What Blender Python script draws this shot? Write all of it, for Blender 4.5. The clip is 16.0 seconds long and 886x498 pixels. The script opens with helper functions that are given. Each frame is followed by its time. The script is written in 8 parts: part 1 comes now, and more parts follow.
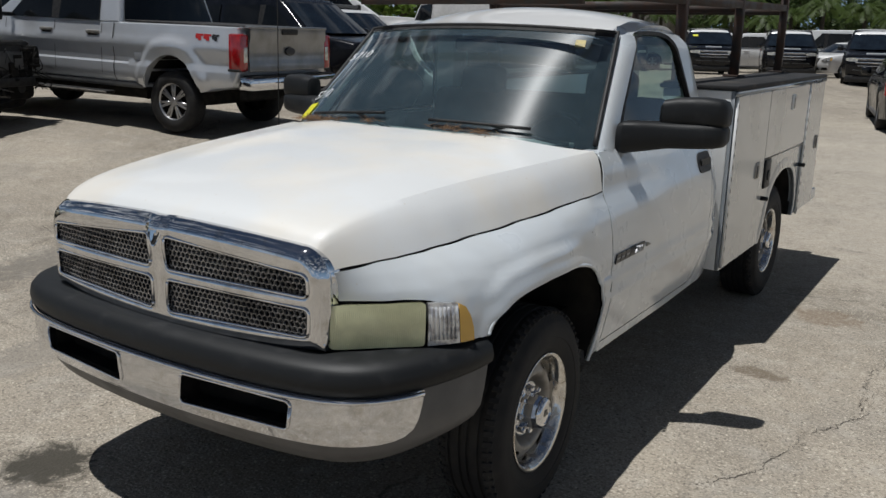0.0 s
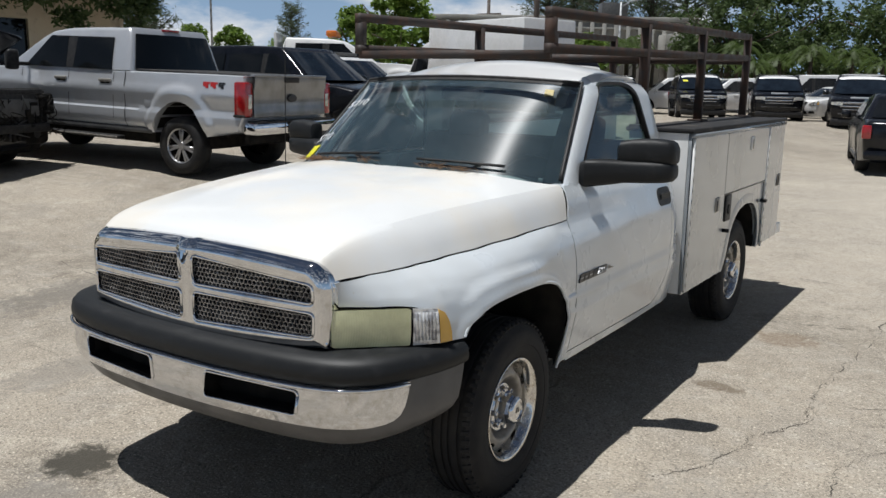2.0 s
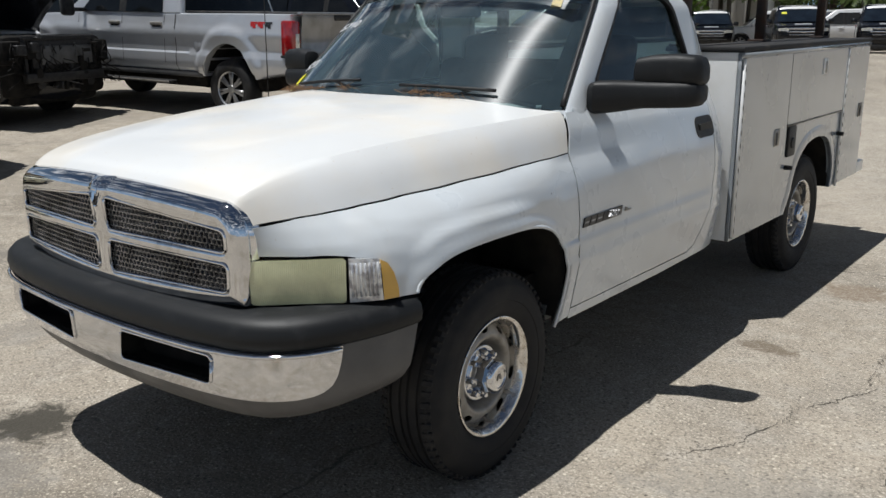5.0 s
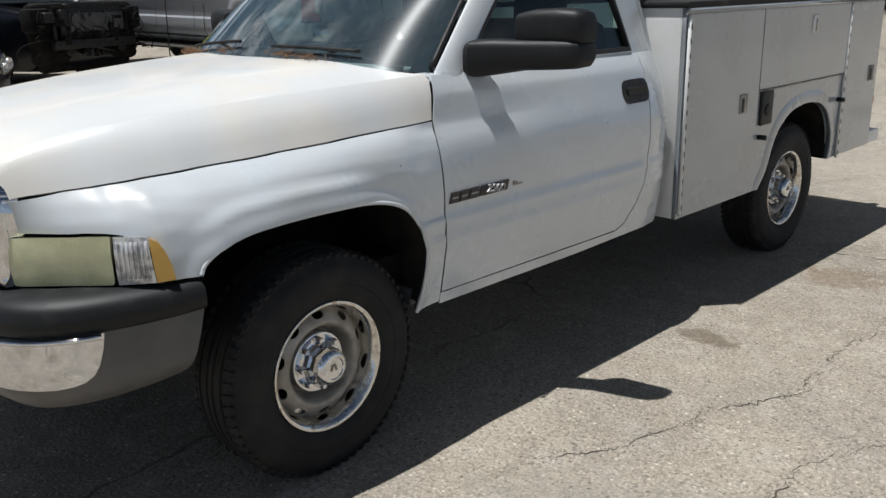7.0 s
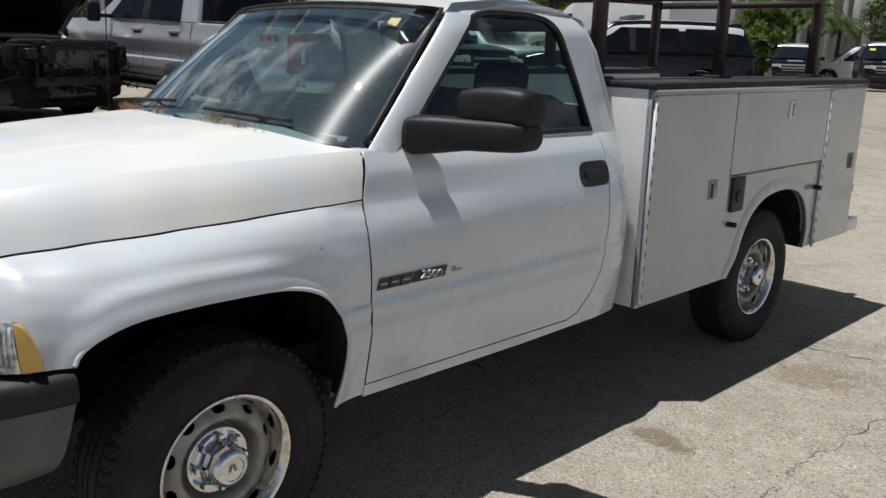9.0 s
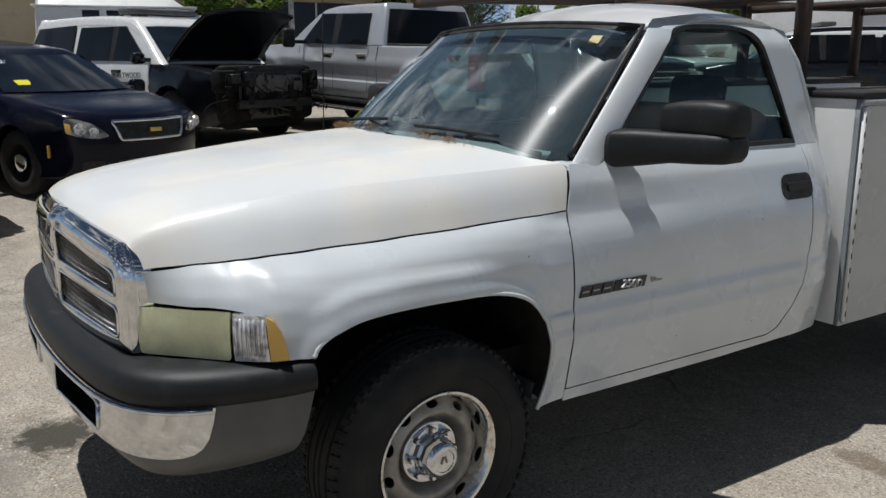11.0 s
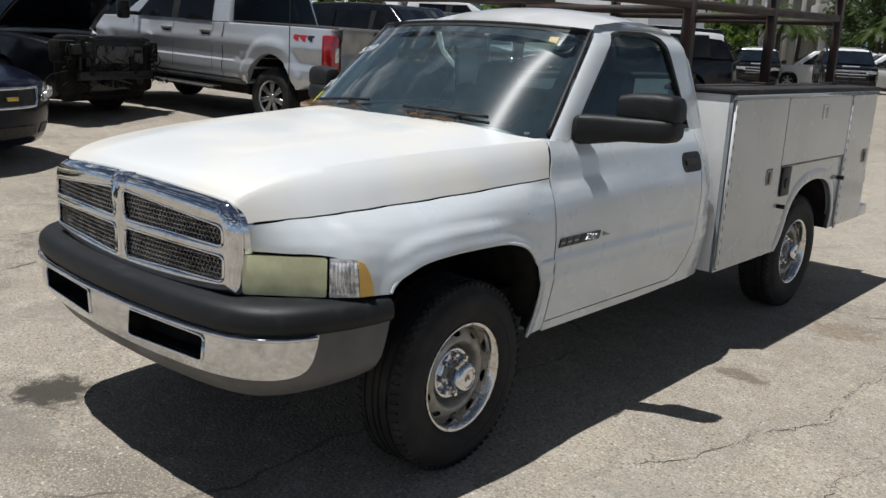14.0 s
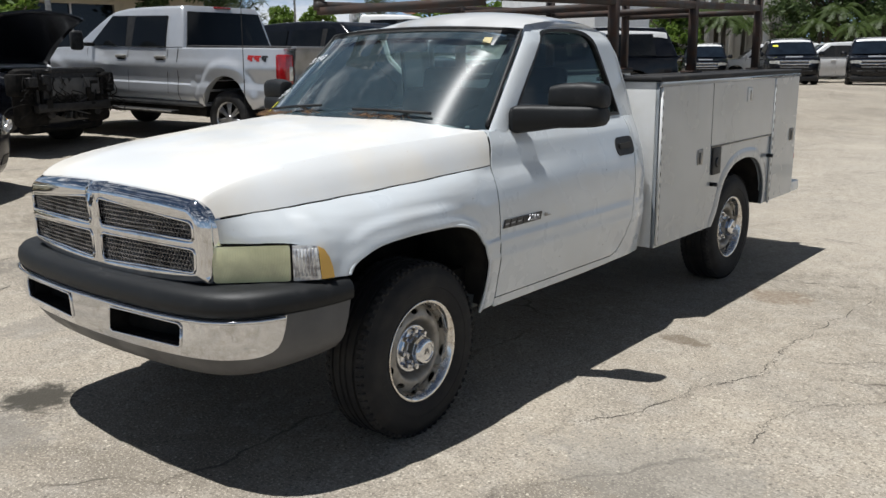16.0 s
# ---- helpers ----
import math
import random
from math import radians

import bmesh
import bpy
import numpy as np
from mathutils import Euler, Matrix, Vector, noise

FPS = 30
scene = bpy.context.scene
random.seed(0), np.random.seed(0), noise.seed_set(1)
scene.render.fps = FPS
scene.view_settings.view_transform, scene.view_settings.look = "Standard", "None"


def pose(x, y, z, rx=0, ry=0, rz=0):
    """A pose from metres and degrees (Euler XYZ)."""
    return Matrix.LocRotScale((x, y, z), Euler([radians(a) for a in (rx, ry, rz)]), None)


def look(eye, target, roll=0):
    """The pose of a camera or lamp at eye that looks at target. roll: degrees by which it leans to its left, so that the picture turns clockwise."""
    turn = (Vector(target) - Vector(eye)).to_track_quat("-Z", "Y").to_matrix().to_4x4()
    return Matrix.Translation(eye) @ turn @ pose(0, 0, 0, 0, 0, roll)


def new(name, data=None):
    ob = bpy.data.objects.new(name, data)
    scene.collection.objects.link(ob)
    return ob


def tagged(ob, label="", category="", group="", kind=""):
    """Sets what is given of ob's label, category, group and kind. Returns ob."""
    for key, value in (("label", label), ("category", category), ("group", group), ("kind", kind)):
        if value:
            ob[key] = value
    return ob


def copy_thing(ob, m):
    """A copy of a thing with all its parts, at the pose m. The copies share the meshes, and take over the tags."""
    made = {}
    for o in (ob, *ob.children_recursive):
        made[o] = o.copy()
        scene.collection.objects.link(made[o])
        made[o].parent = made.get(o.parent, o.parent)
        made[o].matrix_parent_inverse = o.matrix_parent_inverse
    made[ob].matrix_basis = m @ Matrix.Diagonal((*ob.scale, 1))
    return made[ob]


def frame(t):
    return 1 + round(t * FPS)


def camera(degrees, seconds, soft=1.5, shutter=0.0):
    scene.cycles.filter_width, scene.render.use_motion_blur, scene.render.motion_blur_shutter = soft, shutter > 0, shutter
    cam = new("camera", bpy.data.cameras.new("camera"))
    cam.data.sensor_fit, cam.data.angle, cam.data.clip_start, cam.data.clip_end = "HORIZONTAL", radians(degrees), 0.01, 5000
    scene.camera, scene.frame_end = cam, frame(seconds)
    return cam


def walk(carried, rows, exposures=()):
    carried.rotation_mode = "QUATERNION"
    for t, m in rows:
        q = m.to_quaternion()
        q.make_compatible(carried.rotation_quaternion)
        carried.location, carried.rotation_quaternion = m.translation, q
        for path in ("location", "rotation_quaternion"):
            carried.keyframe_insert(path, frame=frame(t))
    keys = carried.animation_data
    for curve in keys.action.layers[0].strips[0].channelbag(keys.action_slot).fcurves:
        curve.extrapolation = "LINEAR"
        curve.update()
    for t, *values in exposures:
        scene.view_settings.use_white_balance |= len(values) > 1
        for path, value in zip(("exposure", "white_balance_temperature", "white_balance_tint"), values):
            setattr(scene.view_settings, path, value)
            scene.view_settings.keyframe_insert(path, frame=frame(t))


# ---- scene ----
cam = camera(55.1, 16.0)
METRES, EYE, TILT, LEAN, TURN = 8.0, 1.5, 0.0, 0.0, 0.0
PATH = [
    (0, (2.215, -2.614, 1.728), (1.143, -0.999, 1.238), 1.2),
    (0.5, (2.376, -2.801, 1.749), (1.288, -1.183, 1.304), 0.9),
    (1, (2.533, -2.949, 1.767), (1.436, -1.323, 1.376), 0.7),
    (1.5, (2.574, -3.024, 1.767), (1.474, -1.392, 1.411), 0.2),
    (2, (2.554, -3.015, 1.756), (1.47, -1.38, 1.365), 1.0),
    (2.5, (2.548, -3.008, 1.749), (1.474, -1.375, 1.326), 0.6),
    (3, (2.56, -2.996, 1.728), (1.481, -1.371, 1.286), -0.5),
    (3.5, (2.564, -2.937, 1.711), (1.428, -1.355, 1.257), -1.5),
    (6, (2.812, -1.829, 1.587), (1.484, -0.426, 1.069), 0.2),
    (6.5, (3.004, -1.667, 1.593), (1.621, -0.319, 1.076), -0.3),
    (7, (3.045, -1.514, 1.564), (1.67, -0.183, 0.982), -1.4),
    (7.5, (2.96, -1.296, 1.554), (1.605, 0.094, 1.072), 1.1),
    (8, (3.002, -1.17, 1.58), (1.633, 0.21, 1.11), 1.6),
    (10.5, (3.007, -1.223, 1.647), (1.526, 0.058, 1.24), -0.0),
    (11, (3.026, -1.355, 1.633), (1.392, -0.29, 1.194), -0.0),
    (11.5, (2.946, -1.58, 1.637), (1.29, -0.532, 1.241), -0.5),
    (12, (2.902, -1.76, 1.636), (1.272, -0.689, 1.19), 0.0),
    (12.5, (2.978, -1.958, 1.614), (1.401, -0.835, 1.109), 1.3),
    (13, (2.982, -2.136, 1.642), (1.433, -0.968, 1.153), 0.8),
    (13.5, (2.95, -2.328, 1.664), (1.445, -1.083, 1.234), 0.3),
    (14, (2.975, -2.394, 1.671), (1.664, -0.96, 1.197), 2.7),
    (14.5, (3.07, -2.455, 1.69), (1.847, -0.929, 1.273), 1.7),
    (15, (3.192, -2.52, 1.688), (2.046, -0.933, 1.277), 1.6),
    (15.5, (3.241, -2.578, 1.673), (2.048, -1.017, 1.299), 0.2),
    (16, (3.247, -2.595, 1.621), (1.986, -1.107, 1.18), -0.7),
]
walk(cam, [(t, look(eye, target, roll)) for t, eye, target, roll in PATH], exposures=[(0.0, -0.40), (0.8, -0.28), (1.6, -0.06), (3.6, -0.08), (6.0, -0.10), (8.2, -0.08), (10.3, -0.11), (11.2, -0.26), (13.0, -0.17), (14.5, -0.10), (15.2, -0.06), (16.0, 0.08)])

# ---- world and sun ----
from mathutils.geometry import delaunay_2d_cdt

SUN_WAY = Vector((-0.153, -0.188, 1.0)).normalized()
world = bpy.data.worlds.new("sky")
scene.world = world
world.use_nodes = True
wn, wl = world.node_tree.nodes, world.node_tree.links
sky = wn.new("ShaderNodeTexSky")
sky.sky_type, sky.sun_disc = "NISHITA", False
sky.sun_elevation = math.asin(SUN_WAY.z)
sky.sun_rotation = math.atan2(SUN_WAY.x, SUN_WAY.y)
sky.air_density, sky.dust_density, sky.ozone_density = 1.0, 0.3, 2.5
wcoord, wmap = wn.new("ShaderNodeTexCoord"), wn.new("ShaderNodeMapping")
wmap.inputs["Scale"].default_value = (1.0, 1.0, 2.6)
wl.new(wcoord.outputs["Generated"], wmap.inputs["Vector"])
cloud = wn.new("ShaderNodeTexNoise")
cloud.inputs["Scale"].default_value, cloud.inputs["Detail"].default_value, cloud.inputs["Roughness"].default_value = 5.5, 7, 0.58
wl.new(wmap.outputs["Vector"], cloud.inputs["Vector"])
cramp = wn.new("ShaderNodeValToRGB")
cramp.color_ramp.elements[0].position, cramp.color_ramp.elements[1].position = 0.50, 0.66
wl.new(cloud.outputs["Fac"], cramp.inputs["Fac"])
wmix = wn.new("ShaderNodeMix")
wmix.data_type = "RGBA"
wmix.inputs["B"].default_value = (28.0, 28.6, 29.5, 1)
wsep = wn.new("ShaderNodeSeparateXYZ")
wl.new(wcoord.outputs["Generated"], wsep.inputs["Vector"])
wlow = wn.new("ShaderNodeMapRange")
wlow.interpolation_type = "SMOOTHSTEP"
wlow.inputs["From Min"].default_value, wlow.inputs["From Max"].default_value = 1.05, 0.32
wl.new(wsep.outputs["Z"], wlow.inputs["Value"])
wmul = wn.new("ShaderNodeMath")
wmul.operation = "MULTIPLY"
wl.new(cramp.outputs["Color"], wmul.inputs[0])
wl.new(wlow.outputs["Result"], wmul.inputs[1])
wl.new(wmul.outputs["Value"], wmix.inputs["Factor"])
whaze = wn.new("ShaderNodeMapRange")
whaze.interpolation_type = "SMOOTHSTEP"
whaze.inputs["From Min"].default_value, whaze.inputs["From Max"].default_value = 0.40, -0.02
whaze.inputs["To Max"].default_value = 0.75
wl.new(wsep.outputs["Z"], whaze.inputs["Value"])
wblue = wn.new("ShaderNodeMix")
wblue.data_type = "RGBA"
wblue.inputs["B"].default_value = (12.5, 19.0, 28.5, 1)
wl.new(whaze.outputs["Result"], wblue.inputs["Factor"])
wl.new(sky.outputs["Color"], wblue.inputs["A"])
wl.new(wblue.outputs["Result"], wmix.inputs["A"])
back = wn["Background"]
back.inputs["Strength"].default_value = 0.027
wl.new(wmix.outputs["Result"], back.inputs["Color"])

sun = new("sun", bpy.data.lights.new("sun", "SUN"))
sun.data.energy, sun.data.angle, sun.data.color = 4.85, radians(0.53), (0.99, 0.99, 0.98)
sun.matrix_world = look(SUN_WAY * 50, (0, 0, 0))


# ---- materials ----
def material(name, color, rough=0.5, metal=0.0, coat=0.0, color2=None, scale=8.0, lo=0.4, hi=0.65, detail=6.0,
             bump=0.0, bump_scale=60.0, rough2=None, spec=0.5, transmit=0.0, stretch=None, distort=0.0, fine=None):
    """A principled material with colour and roughness varied by noise, and a fine relief."""
    m = bpy.data.materials.new(name)
    m.use_nodes = True
    n, l = m.node_tree.nodes, m.node_tree.links
    b = n["Principled BSDF"]
    b.inputs["Base Color"].default_value = (*color, 1)
    b.inputs["Roughness"].default_value, b.inputs["Metallic"].default_value = rough, metal
    b.inputs["Coat Weight"].default_value, b.inputs["Coat Roughness"].default_value = coat, 0.06
    b.inputs["Specular IOR Level"].default_value = spec
    b.inputs["Transmission Weight"].default_value = transmit
    co = n.new("ShaderNodeTexCoord")
    vec = co.outputs["Object"]
    if stretch:
        mp = n.new("ShaderNodeMapping")
        mp.inputs["Scale"].default_value = stretch
        l.new(vec, mp.inputs["Vector"])
        vec = mp.outputs["Vector"]
    if color2 or rough2 is not None:
        t = n.new("ShaderNodeTexNoise")
        t.inputs["Scale"].default_value, t.inputs["Detail"].default_value = scale, detail
        t.inputs["Distortion"].default_value = distort
        l.new(vec, t.inputs["Vector"])
        r = n.new("ShaderNodeMapRange")
        r.inputs["From Min"].default_value, r.inputs["From Max"].default_value = lo, hi
        l.new(t.outputs["Fac"], r.inputs["Value"])
        if color2:
            mx = n.new("ShaderNodeMix")
            mx.data_type = "RGBA"
            mx.inputs["A"].default_value, mx.inputs["B"].default_value = (*color, 1), (*color2, 1)
            l.new(r.outputs["Result"], mx.inputs["Factor"])
            out = mx.outputs["Result"]
            if fine:
                t3 = n.new("ShaderNodeTexNoise")
                t3.inputs["Scale"].default_value, t3.inputs["Detail"].default_value = fine[1], 4
                l.new(vec, t3.inputs["Vector"])
                r3 = n.new("ShaderNodeMapRange")
                r3.inputs["From Min"].default_value, r3.inputs["From Max"].default_value = fine[2], fine[3]
                l.new(t3.outputs["Fac"], r3.inputs["Value"])
                mx3 = n.new("ShaderNodeMix")
                mx3.data_type = "RGBA"
                mx3.inputs["B"].default_value = (*fine[0], 1)
                l.new(r3.outputs["Result"], mx3.inputs["Factor"])
                l.new(out, mx3.inputs["A"])
                out = mx3.outputs["Result"]
            l.new(out, b.inputs["Base Color"])
        if rough2 is not None:
            rr = n.new("ShaderNodeMapRange")
            rr.inputs["To Min"].default_value, rr.inputs["To Max"].default_value = rough, rough2
            l.new(r.outputs["Result"], rr.inputs["Value"])
            l.new(rr.outputs["Result"], b.inputs["Roughness"])
    if bump:
        t2 = n.new("ShaderNodeTexNoise")
        t2.inputs["Scale"].default_value, t2.inputs["Detail"].default_value = bump_scale, 5
        l.new(vec, t2.inputs["Vector"])
        bp = n.new("ShaderNodeBump")
        bp.inputs["Strength"].default_value, bp.inputs["Distance"].default_value = bump, 0.004
        l.new(t2.outputs["Fac"], bp.inputs["Height"])
        l.new(bp.outputs["Normal"], b.inputs["Normal"])
    return m


def glass(name, tint, rough=0.0, boost=1.0, veil=0.0, smear=0.0):
    """A thin pane: tinted clear, with a mirror film that grows at grazing angles."""
    m = bpy.data.materials.new(name)
    m.use_nodes = True
    n, l = m.node_tree.nodes, m.node_tree.links
    n.remove(n["Principled BSDF"])
    tr, gl, mx, fr = n.new("ShaderNodeBsdfTransparent"), n.new("ShaderNodeBsdfGlossy"), n.new("ShaderNodeMixShader"), n.new("ShaderNodeFresnel")
    tr.inputs["Color"].default_value = (*tint, 1)
    gl.inputs["Roughness"].default_value = rough
    fr.inputs["IOR"].default_value = 1.55
    mu = n.new("ShaderNodeMath")
    mu.operation, mu.use_clamp = "MULTIPLY", True
    mu.inputs[1].default_value = boost
    l.new(fr.outputs["Fac"], mu.inputs[0])
    l.new(mu.outputs["Value"], mx.inputs["Fac"])
    l.new(tr.outputs["BSDF"], mx.inputs[1])
    l.new(gl.outputs["BSDF"], mx.inputs[2])
    out = mx.outputs["Shader"]
    if smear:
        # wiper film: the sun's glint drawn out up the slope of the pane
        an, am, way = n.new("ShaderNodeBsdfAnisotropic"), n.new("ShaderNodeMixShader"), n.new("ShaderNodeCombineXYZ")
        an.inputs["Roughness"].default_value, an.inputs["Anisotropy"].default_value = 0.42, 0.64
        for axis, val in (("X", 1.0), ("Y", 0.35), ("Z", -0.12)):
            way.inputs[axis].default_value = val
        l.new(way.outputs["Vector"], an.inputs["Tangent"])
        am.inputs["Fac"].default_value = smear
        l.new(out, am.inputs[1])
        l.new(an.outputs["BSDF"], am.inputs[2])
        out = am.outputs["Shader"]
    if veil:
        # matt bluish veil: dust, with the sky's sheen put into its colour
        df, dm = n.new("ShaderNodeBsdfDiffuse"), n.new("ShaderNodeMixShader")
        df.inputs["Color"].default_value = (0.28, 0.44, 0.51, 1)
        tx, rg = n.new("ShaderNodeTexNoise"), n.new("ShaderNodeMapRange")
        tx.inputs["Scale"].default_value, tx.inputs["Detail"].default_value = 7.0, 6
        rg.inputs["To Min"].default_value, rg.inputs["To Max"].default_value = veil * 0.6, veil * 1.4
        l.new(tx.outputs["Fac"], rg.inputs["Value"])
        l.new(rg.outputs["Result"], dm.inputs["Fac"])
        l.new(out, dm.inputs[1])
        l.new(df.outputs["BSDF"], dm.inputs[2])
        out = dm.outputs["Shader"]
    l.new(out, n["Material Output"].inputs["Surface"])
    return m


# cab side white, lowered and cooled: the shade of the sides is painted in
M_WHITE = material("shaded_white_paint", (0.585, 0.625, 0.655), 0.26, coat=1.0, color2=(0.56, 0.585, 0.595), scale=3.0, rough2=0.38, bump=0.012, bump_scale=220, fine=((0.50, 0.47, 0.42), 75, 0.70, 0.78))


def chips(m, scale, size, share, tone):
    """Sparse small chips and specks of dirt over a paint."""
    n, l = m.node_tree.nodes, m.node_tree.links
    b = n["Principled BSDF"]
    base = b.inputs["Base Color"].links[0].from_socket
    co, vo, sep, r1, r2, mu, mx = (n.new("ShaderNode" + k) for k in ("TexCoord", "TexVoronoi", "SeparateColor", "MapRange", "MapRange", "Math", "Mix"))
    vo.inputs["Scale"].default_value = scale
    l.new(co.outputs["Object"], vo.inputs["Vector"])
    l.new(vo.outputs["Color"], sep.inputs["Color"])
    r1.inputs["From Min"].default_value, r1.inputs["From Max"].default_value = size, size * 0.6
    l.new(vo.outputs["Distance"], r1.inputs["Value"])
    r2.inputs["From Min"].default_value, r2.inputs["From Max"].default_value = 1 - share, 1 - share + 0.02
    l.new(sep.outputs["Red"], r2.inputs["Value"])
    mu.operation, mx.data_type = "MULTIPLY", "RGBA"
    l.new(r1.outputs["Result"], mu.inputs[0])
    l.new(r2.outputs["Result"], mu.inputs[1])
    l.new(mu.outputs["Value"], mx.inputs["Factor"])
    l.new(base, mx.inputs["A"])
    mx.inputs["B"].default_value = (*tone, 1)
    l.new(mx.outputs["Result"], b.inputs["Base Color"])


chips(M_WHITE, 17.0, 0.075, 0.10, (0.10, 0.09, 0.08))
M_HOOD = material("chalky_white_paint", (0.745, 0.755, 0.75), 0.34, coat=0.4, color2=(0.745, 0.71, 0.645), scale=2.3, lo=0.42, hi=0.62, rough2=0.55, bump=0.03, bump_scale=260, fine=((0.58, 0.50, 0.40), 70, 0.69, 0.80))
chips(M_HOOD, 15.0, 0.06, 0.06, (0.16, 0.13, 0.10))
# the same cab white, left brighter to carry the sun on the roof
M_ROOF = material("sunlit_white_paint", (0.73, 0.735, 0.73), 0.30, coat=0.8, color2=(0.69, 0.685, 0.67), scale=3.0, rough2=0.4, bump=0.012, bump_scale=220)
M_BOXWHITE = material("box_white_paint", (0.72, 0.73, 0.73), 0.32, coat=0.4, color2=(0.66, 0.66, 0.64), scale=4.0, rough2=0.45, bump=0.03, bump_scale=140, fine=((0.40, 0.38, 0.34), 18, 0.70, 0.82))
# grey-white box sides, darkened and blued: their shade is put into the colour
M_BOXSHADE = material("shaded_box_paint", (0.325, 0.355, 0.385), 0.22, coat=1.0, color2=(0.30, 0.325, 0.345), scale=3.0, rough2=0.3, bump=0.03, bump_scale=7, fine=((0.30, 0.29, 0.26), 22, 0.72, 0.82))
chips(M_BOXSHADE, 9.0, 0.03, 0.10, (0.12, 0.10, 0.085))
M_CHROME = material("chrome", (0.70, 0.71, 0.73), 0.03, metal=1.0, color2=(0.54, 0.53, 0.52), scale=26, rough2=0.13, lo=0.52, hi=0.75, bump=0.02, bump_scale=90)
M_DULLCHROME = material("pitted_chrome", (0.70, 0.69, 0.67), 0.14, metal=1.0, color2=(0.42, 0.36, 0.28), scale=30, rough2=0.42, lo=0.48, hi=0.72, bump=0.06, bump_scale=150)
M_BLACKRUB = material("faded_black_rubber", (0.010, 0.011, 0.012), 0.50, color2=(0.028, 0.029, 0.031), scale=14, lo=0.55, hi=0.8, rough2=0.68, bump=0.15, bump_scale=300, spec=0.32)
M_TYRE = material("tyre_rubber", (0.014, 0.014, 0.015), 0.72, color2=(0.036, 0.034, 0.031), scale=9, lo=0.45, hi=0.75, rough2=0.85, bump=0.2, bump_scale=250, spec=0.3)
M_GREYCAP = material("grey_bumper_paint", (0.112, 0.109, 0.107), 0.42, color2=(0.085, 0.083, 0.081), scale=6, rough2=0.55, bump=0.04, bump_scale=180)
M_BLACK = material("black_plastic", (0.014, 0.014, 0.015), 0.5, spec=0.3, color2=(0.032, 0.031, 0.03), scale=20, bump=0.12, bump_scale=350)
M_DARK = material("dark_underside", (0.007, 0.007, 0.007), 0.8, spec=0.15, color2=(0.018, 0.016, 0.014), scale=10, bump=0.2, bump_scale=60)
M_WELL = material("dusty_wheel_well", (0.020, 0.019, 0.018), 0.85, spec=0.2, color2=(0.045, 0.040, 0.034), scale=7, bump=0.2, bump_scale=50)
M_MESH = material("grey_grille_mesh", (0.36, 0.365, 0.375), 0.24, metal=0.75, color2=(0.18, 0.18, 0.185), scale=14)
M_STEEL = material("painted_steel_wheel", (0.38, 0.36, 0.33), 0.42, metal=0.5, color2=(0.25, 0.23, 0.20), scale=14, rough2=0.55, bump=0.05, bump_scale=160)
M_RUST = material("rusty_dark_steel", (0.028, 0.022, 0.020), 0.62, color2=(0.060, 0.033, 0.023), scale=14, rough2=0.85, bump=0.25, bump_scale=120)
M_LINER = material("black_bed_coating", (0.014, 0.014, 0.015), 0.75, color2=(0.06, 0.052, 0.044), scale=7, lo=0.5, hi=0.75, bump=0.4, bump_scale=160)
M_LENS = material("yellowed_headlight_lens", (0.74, 0.74, 0.46), 0.22, coat=1.0, color2=(0.50, 0.50, 0.29), scale=11, lo=0.35, hi=0.72, rough2=0.34)


def flute(m, scale, strength):
    """Vertical flutes pressed into a lens."""
    n, l = m.node_tree.nodes, m.node_tree.links
    co, wv, bp = n.new("ShaderNodeTexCoord"), n.new("ShaderNodeTexWave"), n.new("ShaderNodeBump")
    wv.bands_direction, wv.inputs["Scale"].default_value, wv.inputs["Distortion"].default_value = "X", scale, 0.15
    bp.inputs["Strength"].default_value, bp.inputs["Distance"].default_value = strength, 0.003
    l.new(co.outputs["Object"], wv.inputs["Vector"])
    l.new(wv.outputs["Fac"], bp.inputs["Height"])
    l.new(bp.outputs["Normal"], n["Principled BSDF"].inputs["Normal"])


flute(M_LENS, 75.0, 0.35)
M_CLEAR = material("clear_lamp_lens", (0.74, 0.75, 0.76), 0.12, metal=0.35, coat=0.9, color2=(0.34, 0.34, 0.36), scale=34, lo=0.45, hi=0.6, bump=0.4, bump_scale=60)
M_AMBER = material("amber_lamp_lens", (0.68, 0.40, 0.08), 0.18, coat=0.7, color2=(0.72, 0.42, 0.08), scale=12)
M_INTERIOR = material("grey_cab_trim", (0.10, 0.112, 0.115), 0.65, color2=(0.13, 0.14, 0.145), scale=5, bump=0.2, bump_scale=200)
M_DASH = material("grey_dashboard_vinyl", (0.30, 0.33, 0.33), 0.55, color2=(0.36, 0.39, 0.385), scale=5, bump=0.15, bump_scale=260)
M_SEAT = material("dark_seat_cloth", (0.022, 0.023, 0.026), 0.9, color2=(0.04, 0.04, 0.043), scale=14, bump=0.3, bump_scale=300)
M_GLASS = glass("clear_glass", (0.80, 0.93, 0.93), boost=2.4, veil=0.075, smear=0.06)
M_SIDEGLASS = glass("tinted_side_glass", (0.60, 0.72, 0.68), boost=1.1, veil=0.004)
M_BANDTINT = glass("blue_band_glass", (0.20, 0.26, 0.36), boost=0.3)
M_FADED = material("faded_sticker", (0.55, 0.46, 0.20), 0.6, color2=(0.42, 0.36, 0.20), scale=40)
M_YELLOW = material("yellow_sticker", (0.72, 0.68, 0.02), 0.6, color2=(0.66, 0.62, 0.03), scale=30)
M_CHALK = material("white_marker", (0.75, 0.76, 0.78), 0.8, color2=(0.55, 0.56, 0.58), scale=60)
M_SILVER = material("silver_paint", (0.58, 0.60, 0.63), 0.28, metal=0.45, coat=0.8, color2=(0.54, 0.555, 0.58), scale=3, rough2=0.36)
